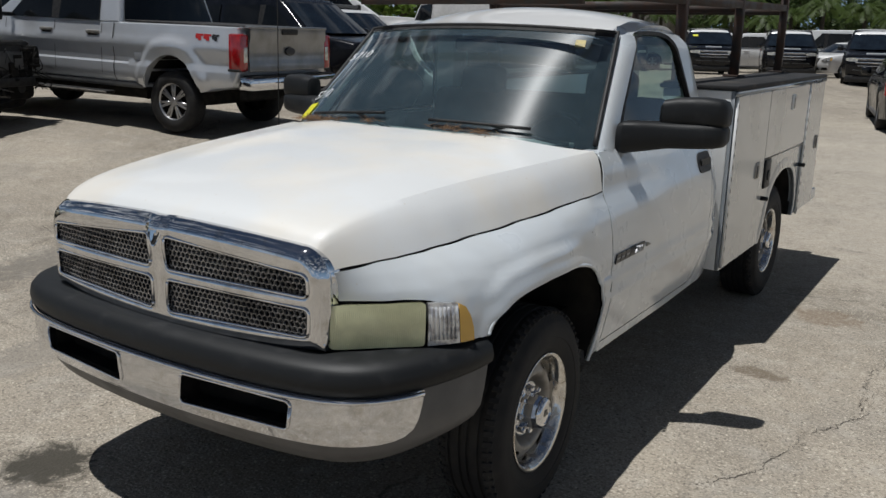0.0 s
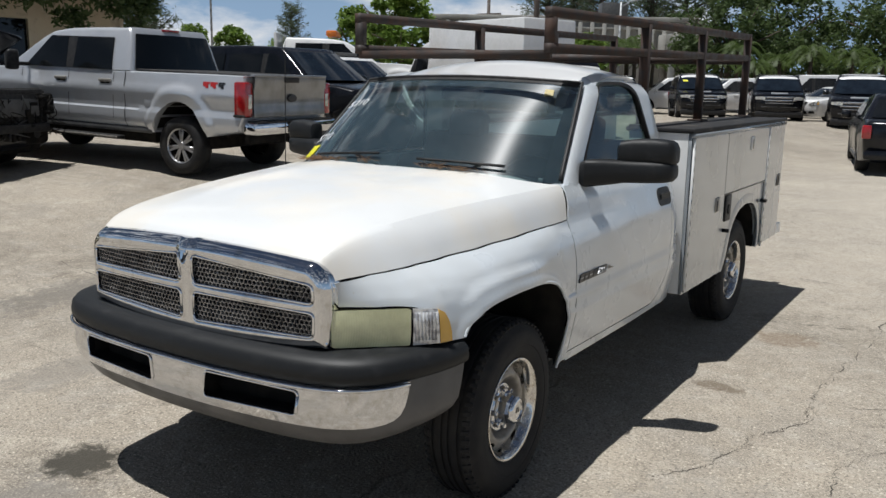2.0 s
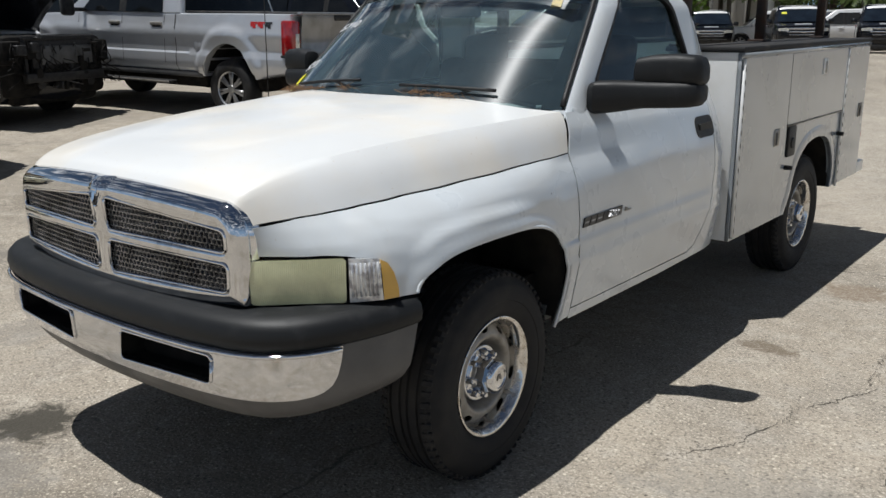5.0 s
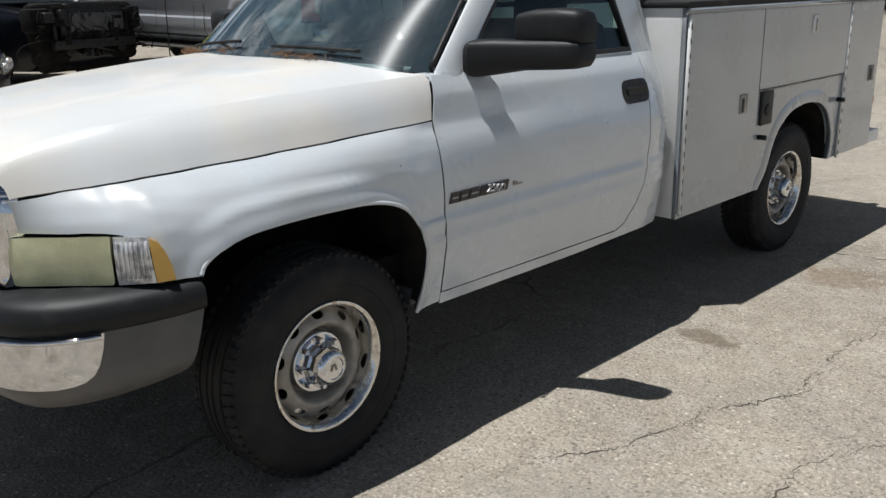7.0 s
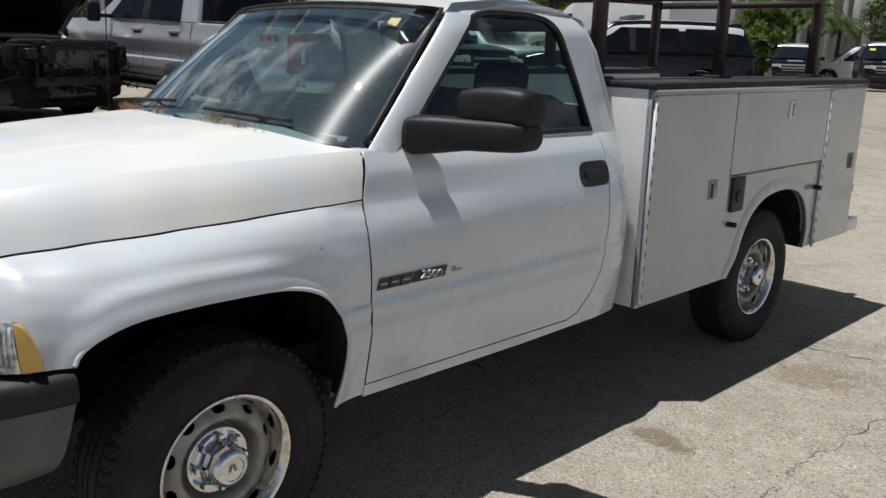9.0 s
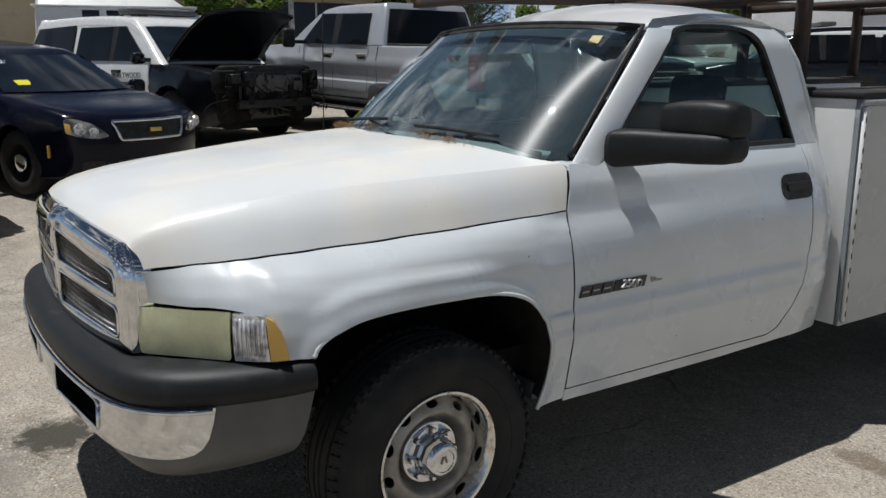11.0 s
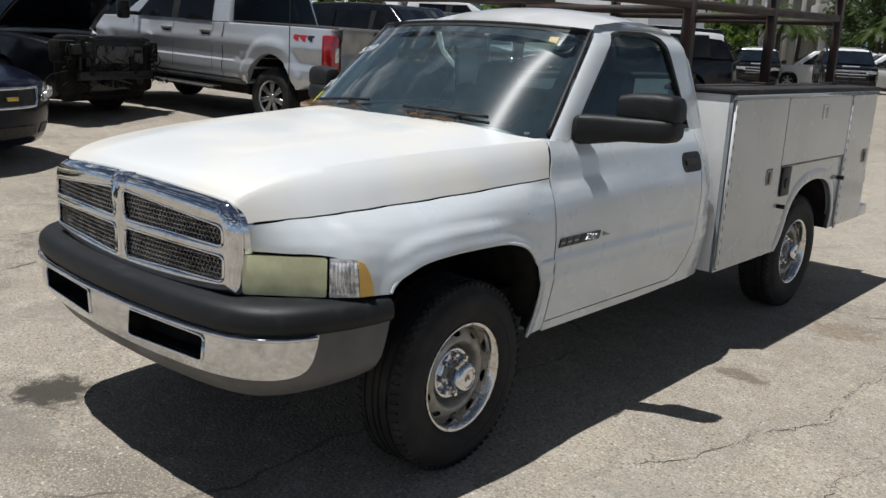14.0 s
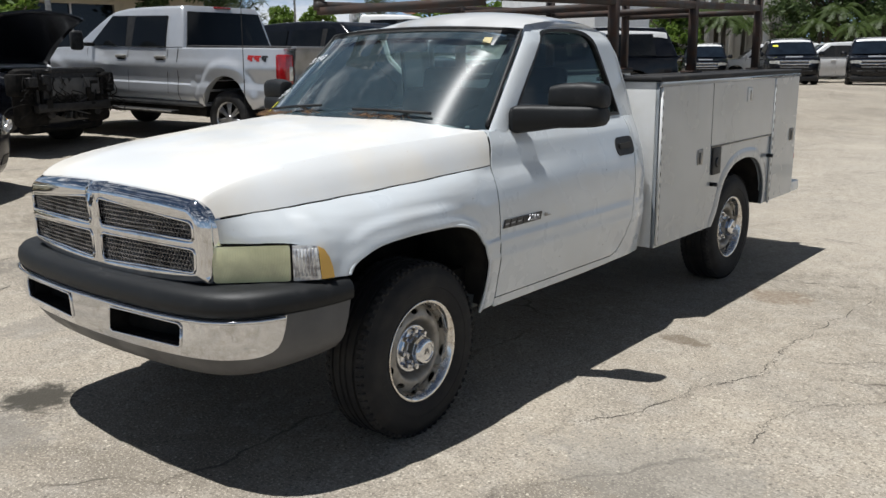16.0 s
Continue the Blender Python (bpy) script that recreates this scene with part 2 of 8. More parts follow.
# silver for the tailgate, greyed so its colour carries the shade
M_TAILSHADE = material("shaded_silver_paint", (0.27, 0.275, 0.28), 0.34, metal=0.45, coat=0.6, color2=(0.18, 0.18, 0.175), scale=3)
M_CARBLACK = material("black_car_paint", (0.005, 0.006, 0.009), 0.16, coat=0.1, color2=(0.008, 0.009, 0.012), scale=4, rough2=0.24, spec=0.35)
M_CARNAVY = material("dark_navy_car_paint", (0.004, 0.005, 0.013), 0.14, coat=0.0, color2=(0.006, 0.007, 0.016), scale=4, rough2=0.2, spec=0.2)
M_CARWHITE = material("white_car_paint", (0.74, 0.74, 0.74), 0.25, coat=0.8, color2=(0.68, 0.68, 0.67), scale=4, rough2=0.35)
M_CARCREAM = material("cream_car_paint", (0.70, 0.67, 0.50), 0.28, coat=0.7, color2=(0.66, 0.62, 0.45), scale=4, rough2=0.36)
M_REDLENS = material("red_lamp_lens", (0.38, 0.010, 0.012), 0.15, coat=0.9, color2=(0.25, 0.008, 0.010), scale=15)
M_LAMP = material("clear_headlamp", (0.74, 0.73, 0.66), 0.12, metal=0.1, coat=0.9, color2=(0.34, 0.33, 0.28), scale=14)
M_ALLOY = material("alloy_wheel", (0.48, 0.48, 0.49), 0.28, metal=0.85, color2=(0.36, 0.36, 0.36), scale=10)
M_ORANGE = material("orange_beacon", (0.75, 0.20, 0.02), 0.3, coat=0.5, color2=(0.6, 0.14, 0.02), scale=8)
M_STRAW = material("dry_pine_needles", (0.20, 0.11, 0.05), 0.9, color2=(0.11, 0.06, 0.03), scale=40)
M_BADGE = material("dark_badge", (0.02, 0.02, 0.022), 0.35)
M_LETTER = material("badge_letters", (0.36, 0.37, 0.385), 0.4, metal=0.2, color2=(0.26, 0.26, 0.27), scale=60)
M_RED = material("red_decal", (0.42, 0.02, 0.02), 0.4, color2=(0.36, 0.015, 0.015), scale=20)


# ---- mesh helpers ----
def thing(name, at=(0, 0, 0), turn=0.0, label="", category="", group="", kind=""):
    ob = new(name)
    ob.empty_display_size = 0.2
    ob.matrix_basis = pose(*at, 0, 0, turn)
    return tagged(ob, label, category, group, kind)


def part(name, bm, mat, parent=None, label="", angle=38.0, smooth=True):
    """Links a bmesh as one mesh object under a thing or a part."""
    if smooth:
        limit = radians(angle)
        for f in bm.faces:
            f.smooth = True
        for e in bm.edges:
            if len(e.link_faces) == 2 and e.calc_face_angle(0.0) > limit:
                e.smooth = False
    me = bpy.data.meshes.new(name)
    bm.to_mesh(me)
    bm.free()
    for one in mat if isinstance(mat, (list, tuple)) else (mat,):
        me.materials.append(one)
    ob = new(name, me)
    if parent:
        ob.parent = parent
    if label:
        ob["label"] = label
    return ob


def shared(name, ob, m, parent):
    """Another object on the mesh of ob, at the pose m under parent."""
    o = new(name, ob.data)
    o.parent = parent
    o.matrix_basis = m
    return o


def mirrored(bm):
    """A copy of bm, mirrored in x."""
    out = bm.copy()
    for v in out.verts:
        v.co.x = -v.co.x
    bmesh.ops.reverse_faces(out, faces=out.faces)
    return out


def inside(p, poly):
    x, y, c = p[0], p[1], False
    for (ax, ay), (bx, by) in zip(poly, poly[1:] + poly[:1]):
        if (ay > y) != (by > y) and x < (bx - ax) * (y - ay) / (by - ay) + ax:
            c = not c
    return c


def inset(poly, d, keep=None):
    """The outline moved inwards by d, but for the points named in keep; it runs clockwise or not."""
    area = sum(a[0] * b[1] - b[0] * a[1] for a, b in zip(poly, poly[1:] + poly[:1]))
    sg = 1 if area > 0 else -1
    out, k = [], len(poly)
    for i in range(k):
        a, b, c = poly[i - 1], poly[i], poly[(i + 1) % k]
        e1, e2 = Vector((b[0] - a[0], b[1] - a[1])), Vector((c[0] - b[0], c[1] - b[1]))
        n1 = Vector((-e1.y, e1.x)).normalized() if e1.length else Vector((0, 0))
        n2 = Vector((-e2.y, e2.x)).normalized() if e2.length else Vector((0, 0))
        n = (n1 + n2)
        n = n.normalized() if n.length > 1e-5 else n1
        w = d * (0.12 if keep and i in keep else 1.0)
        out.append((b[0] + sg * n.x * w, b[1] + sg * n.y * w))
    return out


def gap(p, poly):
    """The least distance from p to the outline."""
    best = 1e9
    for (ax, ay), (bx, by) in zip(poly, poly[1:] + poly[:1]):
        dx, dy = bx - ax, by - ay
        s = max(0.0, min(1.0, ((p[0] - ax) * dx + (p[1] - ay) * dy) / (dx * dx + dy * dy + 1e-12)))
        best = min(best, math.hypot(p[0] - ax - s * dx, p[1] - ay - s * dy))
    return best


def rounded(points, r, n=4):
    """The closed outline with its corners rounded by about r."""
    out, k = [], len(points)
    for i in range(k):
        a, b, c = Vector(points[i - 1]), Vector(points[i]), Vector(points[(i + 1) % k])
        p = b + (a - b).normalized() * min(r, 0.45 * (a - b).length)
        q = b + (c - b).normalized() * min(r, 0.45 * (c - b).length)
        out += [tuple(p.lerp(b, s).lerp(b.lerp(q, s), s)) for s in (j / n for j in range(n + 1))]
    return out


def smooth_line(points, n=6, closed=False):
    """A Catmull-Rom line through the points."""
    out, k = [], len(points)
    for i in range(k if closed else k - 1):
        a, b, c, d = (points[(i + j) % k] if closed else points[min(max(i + j, 0), k - 1)] for j in (-1, 0, 1, 2))
        for s in range(n):
            t = s / n
            out.append(tuple(0.5 * (2 * q + (r - p) * t + (2 * p - 5 * q + 4 * r - w) * t * t + (3 * q - p - 3 * r + w) * t ** 3)
                             for p, q, r, w in zip(a, b, c, d)))
    if not closed:
        out.append(tuple(points[-1]))
    return out


def dense(poly, step):
    out = []
    for a, b in zip(poly, poly[1:] + poly[:1]):
        n = max(1, int(math.dist(a, b) / step))
        out += [(a[0] + (b[0] - a[0]) * i / n, a[1] + (b[1] - a[1]) * i / n) for i in range(n)]
    return out


def finer(line, step):
    """An open line with points added, so that none lie further apart than step."""
    out = []
    for a, b in zip(line, line[1:]):
        n = max(1, math.ceil(math.dist(a, b) / step))
        out += [(a[0] + (b[0] - a[0]) * i / n, a[1] + (b[1] - a[1]) * i / n) for i in range(n)]
    return out + [tuple(line[-1])]


def sheet(outline, f, step=0.04, thick=0.004, holes=(), flip=False, lines=()):
    """A curved panel: a 2D outline, filled with a fine net and laid into space by f(u, v); thick: its depth, against its normal."""
    rings = [dense(list(outline), step)] + [dense(list(h), step) for h in holes]
    lines = [finer(list(line), 0.6 * step) for line in lines]
    pts, edges = [], []
    for r in rings:
        k = len(pts)
        pts += r
        edges += [(k + i, k + (i + 1) % len(r)) for i in range(len(r))]
    for line in lines:
        k = len(pts)
        pts += line
        edges += [(k + i, k + i + 1) for i in range(len(line) - 1)]
    fixed = [p for line in lines for p in line]
    us, vs = [p[0] for p in rings[0]], [p[1] for p in rings[0]]
    u = min(us) + step / 2
    while u < max(us):
        v = min(vs) + step / 2
        while v < max(vs):
            if inside((u, v), rings[0]) and not any(inside((u, v), h) for h in rings[1:]) and min(gap((u, v), r) for r in rings) > 0.45 * step and all(math.hypot(u - a, v - b) > 0.5 * step for a, b in fixed):
                pts.append((u, v))
            v += step
        u += step
    co, _, faces, _, _, _ = delaunay_2d_cdt([Vector(p) for p in pts], edges, [], 1, 1e-6)
    bm = bmesh.new()
    front = [bm.verts.new(f(c.x, c.y)) for c in co]
    tris = []
    for t in faces:
        m = (sum(co[i].x for i in t) / len(t), sum(co[i].y for i in t) / len(t))
        if inside(m, rings[0]) and not any(inside(m, h) for h in rings[1:]):
            try:
                tris.append(bm.faces.new([front[i] for i in (reversed(t) if flip else t)]))
            except ValueError:
                pass
    for v in [v for v in front if not v.link_faces]:
        bm.verts.remove(v)
    if thick:
        bm.normal_update()
        verts = list(bm.verts)
        rear = {v: bm.verts.new(v.co - v.normal * thick) for v in verts}
        border = [(e.verts[0], e.verts[1], e.link_faces[0]) for e in bm.edges if len(e.link_faces) == 1]
        for t in tris:
            bm.faces.new([rear[v] for v in reversed(t.verts)])
        for a, b, t in border:
            loop = [v for v in t.verts]
            if loop[(loop.index(a) + 1) % len(loop)] is not b:
                a, b = b, a
            bm.faces.new((b, a, rear[a], rear[b]))
    return bm


def add_box(bm, c, s, bevel=0.0, m=None, seg=2):
    """A box of size s round c, with rounded edges, into bm."""
    r = bmesh.ops.create_cube(bm, size=1.0, matrix=Matrix.Translation(c) @ Matrix.Diagonal((*s, 1)))
    vs = r["verts"]
    if bevel:
        es = list({e for v in vs for e in v.link_edges})
        r = bmesh.ops.bevel(bm, geom=es, offset=min(bevel, 0.49 * min(s)), segments=seg, affect="EDGES", profile=0.5)
        vs = list({v for f in r["faces"] for v in f.verts} | {v for v in vs if v.is_valid})
    if m:
        bmesh.ops.transform(bm, matrix=m, verts=vs)
    return bm


def box(c, s, bevel=0.0, m=None, seg=2):
    return add_box(bmesh.new(), c, s, bevel, m, seg)


def lathe(profile, n=48, bm=None, m=None, close=False):
    """Turns a profile of (radius, x) round the x axis."""
    bm = bm or bmesh.new()
    rows = []
    for i in range(n):
        a = 2 * math.pi * i / n
        rows.append([bm.verts.new((x, r * math.sin(a), r * math.cos(a))) for r, x in profile])
    k = len(profile)
    for i in range(n):
        p, q = rows[i], rows[(i + 1) % n]
        for j in range(k if close else k - 1):
            bm.faces.new((p[j], p[(j + 1) % k], q[(j + 1) % k], q[j]))
    for end in (0, k - 1):
        if not close and profile[end][0] < 1e-4:
            bmesh.ops.remove_doubles(bm, verts=[r[end] for r in rows], dist=1e-3)
    if m:
        bmesh.ops.transform(bm, matrix=m, verts=[v for r in rows for v in r if v.is_valid])
    return bm


def tube(points, r, n=10, bm=None, square=False, taper=None):
    """A round or square bar along the points."""
    bm = bm or bmesh.new()
    pts = [Vector(p) for p in points]
    n = 4 if square else n
    rings, up = [], Vector((0, 0, 1))
    for i, p in enumerate(pts):
        d = (pts[min(i + 1, len(pts) - 1)] - pts[max(i - 1, 0)]).normalized()
        u = up if abs(d.dot(up)) < 0.9 else Vector((1, 0, 0))
        s = d.cross(u).normalized()
        w = s.cross(d).normalized()
        rad = r * (taper[i] if taper else 1.0) * (math.sqrt(2) if square else 1)
        rings.append([bm.verts.new(p + rad * (math.cos(a) * s + math.sin(a) * w)) for a in (2 * math.pi * (k + 0.5) / n for k in range(n))])
    for a, b in zip(rings, rings[1:]):
        for k in range(n):
            bm.faces.new((a[k], a[(k + 1) % n], b[(k + 1) % n], b[k]))
    bm.faces.new(list(reversed(rings[0])))
    bm.faces.new(rings[-1])
    return bm


def loft(rings, closed=True, caps=True, bm=None):
    """A skin over rings of equally many points."""
    bm = bm or bmesh.new()
    rows = [[bm.verts.new(p) for p in r] for r in rings]
    k = len(rows[0])
    for a, b in zip(rows, rows[1:]):
        for j in range(k if closed else k - 1):
            bm.faces.new((a[j], a[(j + 1) % k], b[(j + 1) % k], b[j]))
    if caps and closed:
        bm.faces.new(list(reversed(rows[0])))
        bm.faces.new(rows[-1])
    bmesh.ops.recalc_face_normals(bm, faces=bm.faces)
    return bm


def lerp(a, b, t):
    return a + (b - a) * t


def table(rows, t):
    """Straight-line reading of rows (t, value)."""
    if t <= rows[0][0]:
        return rows[0][1]
    for (a, p), (b, q) in zip(rows, rows[1:]):
        if t <= b:
            s = (t - a) / (b - a)
            return lerp(p, q, s)
    return rows[-1][1]


def eased(e0, e1, x):
    t = max(0.0, min(1.0, (x - e0) / (e1 - e0)))
    return t * t * (3 - 2 * t)


def letters(text, size, depth, mat, name, parent, m, label=""):
    """Raised letters of the built-in font, as a mesh."""
    cu = bpy.data.curves.new(name, "FONT")
    cu.body, cu.size, cu.extrude, cu.align_x, cu.align_y = text, size, depth, "CENTER", "CENTER"
    tmp = bpy.data.objects.new(name, cu)
    scene.collection.objects.link(tmp)
    me = bpy.data.meshes.new_from_object(tmp.evaluated_get(bpy.context.evaluated_depsgraph_get()))
    bpy.data.objects.remove(tmp)
    me.materials.clear()
    me.materials.append(mat)
    ob = new(name, me)
    ob.parent = parent
    ob.matrix_basis = m
    if label:
        ob["label"] = label
    return ob


# ---- ground ----
def lot_height(x, y):
    """The lot is flat under the pickup and rises gently round it."""
    d = math.hypot(x, y - max(0.0, min(4.0, y)))
    return 0.39 * eased(2.6, 10.5, d) + 0.11 * eased(2.5, 5.5, y) * eased(-3.5, -6.5, x) * eased(34, 22, d) - 0.20 * eased(24, 42, d) - 0.26 * eased(8, 15, y) * eased(-4, -1, x) * eased(30, 22, d)


def lot_skin(x, y):
    """The lot with its slight unevenness."""
    return lot_height(x, y) + (0.006 * noise.noise((x * 0.6, y * 0.6, 0)) if max(abs(x), abs(y)) < 20 else 0)


def ground_material():
    m = bpy.data.materials.new("worn_concrete_lot")
    m.use_nodes = True
    n, l = m.node_tree.nodes, m.node_tree.links
    b = n["Principled BSDF"]
    b.inputs["Specular IOR Level"].default_value = 0.3
    co = n.new("ShaderNodeTexCoord").outputs["Object"]

    def tex(scale, detail=6, rough=0.6, lo=0.35, hi=0.65, distort=0.0, vec=co):
        t = n.new("ShaderNodeTexNoise")
        t.inputs["Scale"].default_value, t.inputs["Detail"].default_value, t.inputs["Roughness"].default_value = scale, detail, rough
        t.inputs["Distortion"].default_value = distort
        l.new(vec, t.inputs["Vector"])
        r = n.new("ShaderNodeMapRange")
        r.inputs["From Min"].default_value, r.inputs["From Max"].default_value = lo, hi
        l.new(t.outputs["Fac"], r.inputs["Value"])
        return r.outputs["Result"]

    def mix(fac, a, bcol, strength=1.0):
        x = n.new("ShaderNodeMix")
        x.data_type = "RGBA"
        if strength != 1.0:
            s = n.new("ShaderNodeMath")
            s.operation = "MULTIPLY"
            s.inputs[1].default_value = strength
            l.new(fac, s.inputs[0])
            fac = s.outputs["Value"]
        l.new(fac, x.inputs["Factor"])
        if isinstance(a, tuple):
            x.inputs["A"].default_value = (*a, 1)
        else:
            l.new(a, x.inputs["A"])
        x.inputs["B"].default_value = (*bcol, 1)
        return x.outputs["Result"]

    col = mix(tex(0.35, 5, lo=0.38, hi=0.62), (0.384, 0.336, 0.271), (0.269, 0.234, 0.189))
    col = mix(tex(1.6, 6, lo=0.45, hi=0.7, distort=0.6), col, (0.246, 0.225, 0.195), 0.6)
    col = mix(tex(6.0, 6, lo=0.5, hi=0.75), col, (0.471, 0.440, 0.390), 0.5)
    col = mix(tex(0.9, 8, 0.7, lo=0.52, hi=0.64, distort=1.2), col, (0.179, 0.155, 0.123), 0.7)
    col = mix(tex(2.6, 8, 0.75, lo=0.54, hi=0.66, distort=0.4), col, (0.512, 0.460, 0.380), 0.5)
    col = mix(tex(17, 7, 0.8, lo=0.50, hi=0.68), col, (0.179, 0.158, 0.127), 0.55)
    col = mix(tex(60, 3, 0.7, lo=0.50, hi=0.62), col, (0.123, 0.107, 0.086), 0.65)
    col = mix(tex(95, 2, lo=0.56, hi=0.63), col, (0.635, 0.570, 0.468), 0.55)
    peb = n.new("ShaderNodeTexVoronoi")
    peb.inputs["Scale"].default_value = 34
    l.new(co, peb.inputs["Vector"])
    pr = n.new("ShaderNodeMapRange")
    pr.inputs["From Min"].default_value, pr.inputs["From Max"].default_value = 0.26, 0.18
    l.new(peb.outputs["Distance"], pr.inputs["Value"])
    pick = n.new("ShaderNodeSeparateColor")
    l.new(peb.outputs["Color"], pick.inputs["Color"])
    for chan, a, b_, tone in (("Red", 0.80, 0.84, (0.635, 0.570, 0.468)), ("Green", 0.80, 0.84, (0.092, 0.080, 0.066))):
        some, both_ = n.new("ShaderNodeMapRange"), n.new("ShaderNodeMath")
        some.inputs["From Min"].default_value, some.inputs["From Max"].default_value = a, b_
        l.new(pick.outputs[chan], some.inputs["Value"])
        both_.operation = "MULTIPLY"
        l.new(some.outputs["Result"], both_.inputs[0])
        l.new(pr.outputs["Result"], both_.inputs[1])
        col = mix(both_.outputs["Value"], col, tone, 0.8)
    vor = n.new("ShaderNodeTexVoronoi")
    vor.feature = "DISTANCE_TO_EDGE"
    vor.inputs["Scale"].default_value = 0.33
    warp = n.new("ShaderNodeTexNoise")
    warp.inputs["Scale"].default_value, warp.inputs["Detail"].default_value = 2.2, 6
    l.new(co, warp.inputs["Vector"])
    wa = n.new("ShaderNodeMix")
    wa.data_type = "RGBA"
    wa.blend_type = "ADD"
    wa.inputs["Factor"].default_value = 0.55
    l.new(co, wa.inputs["A"])
    l.new(warp.outputs["Color"], wa.inputs["B"])
    l.new(wa.outputs["Result"], vor.inputs["Vector"])
    cr = n.new("ShaderNodeMapRange")
    cr.inputs["From Min"].default_value, cr.inputs["From Max"].default_value = 0.006, 0.0015
    l.new(vor.outputs["Distance"], cr.inputs["Value"])
    broken = n.new("ShaderNodeMath")
    broken.operation = "MULTIPLY"
    l.new(cr.outputs["Result"], broken.inputs[0])
    l.new(tex(0.8, 3, lo=0.48, hi=0.6), broken.inputs[1])
    col = mix(broken.outputs["Value"], col, (0.072, 0.060, 0.049), 0.75)
    # oil and rust stains, and one broad paler patch at (4.5, 13): place, radius along x and y, colour, strength
    for sx, sy, rx, ry, tint, strength in ((-0.83, -0.88, 0.20, 0.17, (0.050, 0.045, 0.035), 0.95), (1.27, 1.87, 0.14, 0.085, (0.115, 0.085, 0.055), 0.7),
                                           (1.39, 3.14, 0.22, 0.17, (0.19, 0.14, 0.095), 0.65), (-0.60, -1.22, 0.30, 0.22, (0.17, 0.16, 0.145), 0.5),
                                           (-3.6, 1.6, 0.35, 1.6, (0.13, 0.12, 0.105), 0.6), (-2.0, 0.2, 0.25, 0.9, (0.19, 0.175, 0.155), 0.5),
                                           (1.9, 0.3, 0.5, 0.35, (0.21, 0.20, 0.18), 0.4), (4.5, 13.0, 5.5, 10.0, (0.47, 0.43, 0.365), 0.5), (2.4, 9.0, 0.35, 0.6, (0.18, 0.17, 0.14), 0.6)):
        sub = n.new("ShaderNodeMapping")
        sub.vector_type = "POINT"
        sub.inputs["Location"].default_value = (-sx / rx, -sy / ry, 0)
        sub.inputs["Scale"].default_value = (1 / rx, 1 / ry, 0.0)
        l.new(co, sub.inputs["Vector"])
        ln = n.new("ShaderNodeVectorMath")
        ln.operation = "LENGTH"
        l.new(sub.outputs["Vector"], ln.inputs[0])
        ad = n.new("ShaderNodeMath")
        ad.operation = "ADD"
        l.new(ln.outputs["Value"], ad.inputs[0])
        l.new(tex(7.0 + 3 * rx, 9, 0.75, lo=0.33, hi=0.67, distort=1.0), ad.inputs[1])
        rr = n.new("ShaderNodeMapRange")
        rr.inputs["From Min"].default_value, rr.inputs["From Max"].default_value = 1.66, 1.22
        l.new(ad.outputs["Value"], rr.inputs["Value"])
        col = mix(rr.outputs["Result"], col, tint, strength)
    l.new(col, b.inputs["Base Color"])
    b.inputs["Roughness"].default_value = 0.82
    t2 = n.new("ShaderNodeTexNoise")
    t2.inputs["Scale"].default_value, t2.inputs["Detail"].default_value = 70, 6
    l.new(co, t2.inputs["Vector"])
    t4 = n.new("ShaderNodeTexNoise")
    t4.inputs["Scale"].default_value, t4.inputs["Detail"].default_value = 9, 4
    l.new(co, t4.inputs["Vector"])
    ad2 = n.new("ShaderNodeMath")
    ad2.operation = "ADD"
    l.new(t2.outputs["Fac"], ad2.inputs[0])
    l.new(t4.outputs["Fac"], ad2.inputs[1])
    bp = n.new("ShaderNodeBump")
    bp.inputs["Strength"].default_value, bp.inputs["Distance"].default_value = 0.6, 0.010
    l.new(ad2.outputs["Value"], bp.inputs["Height"])
    l.new(bp.outputs["Normal"], b.inputs["Normal"])
    return m


def build_ground():
    ticks = [-900, -400, -200, -120, -80] + [-60 + 2.0 * i for i in range(20)] + [-20 + 0.5 * i for i in range(81)] + [22 + 2.0 * i for i in range(20)] + [80, 120, 200, 400, 900]
    bm = bmesh.new()
    grid = [[bm.verts.new((x, y, lot_skin(x, y))) for x in ticks] for y in ticks]
    for a, b in zip(grid, grid[1:]):
        for i in range(len(ticks) - 1):
            bm.faces.new((a[i], a[i + 1], b[i + 1], b[i]))
    tagged(part("ground", bm, ground_material(), angle=180), "pale worn concrete parking lot with cracks and oil stains", "ground", kind="structure")


build_ground()


# ---- the white service pickup: front towards -y, front axle at y = 0 ----
AXLE_F, AXLE_R, HUB_Z, TYRE_R = 0.0, 3.42, 0.382, 0.388

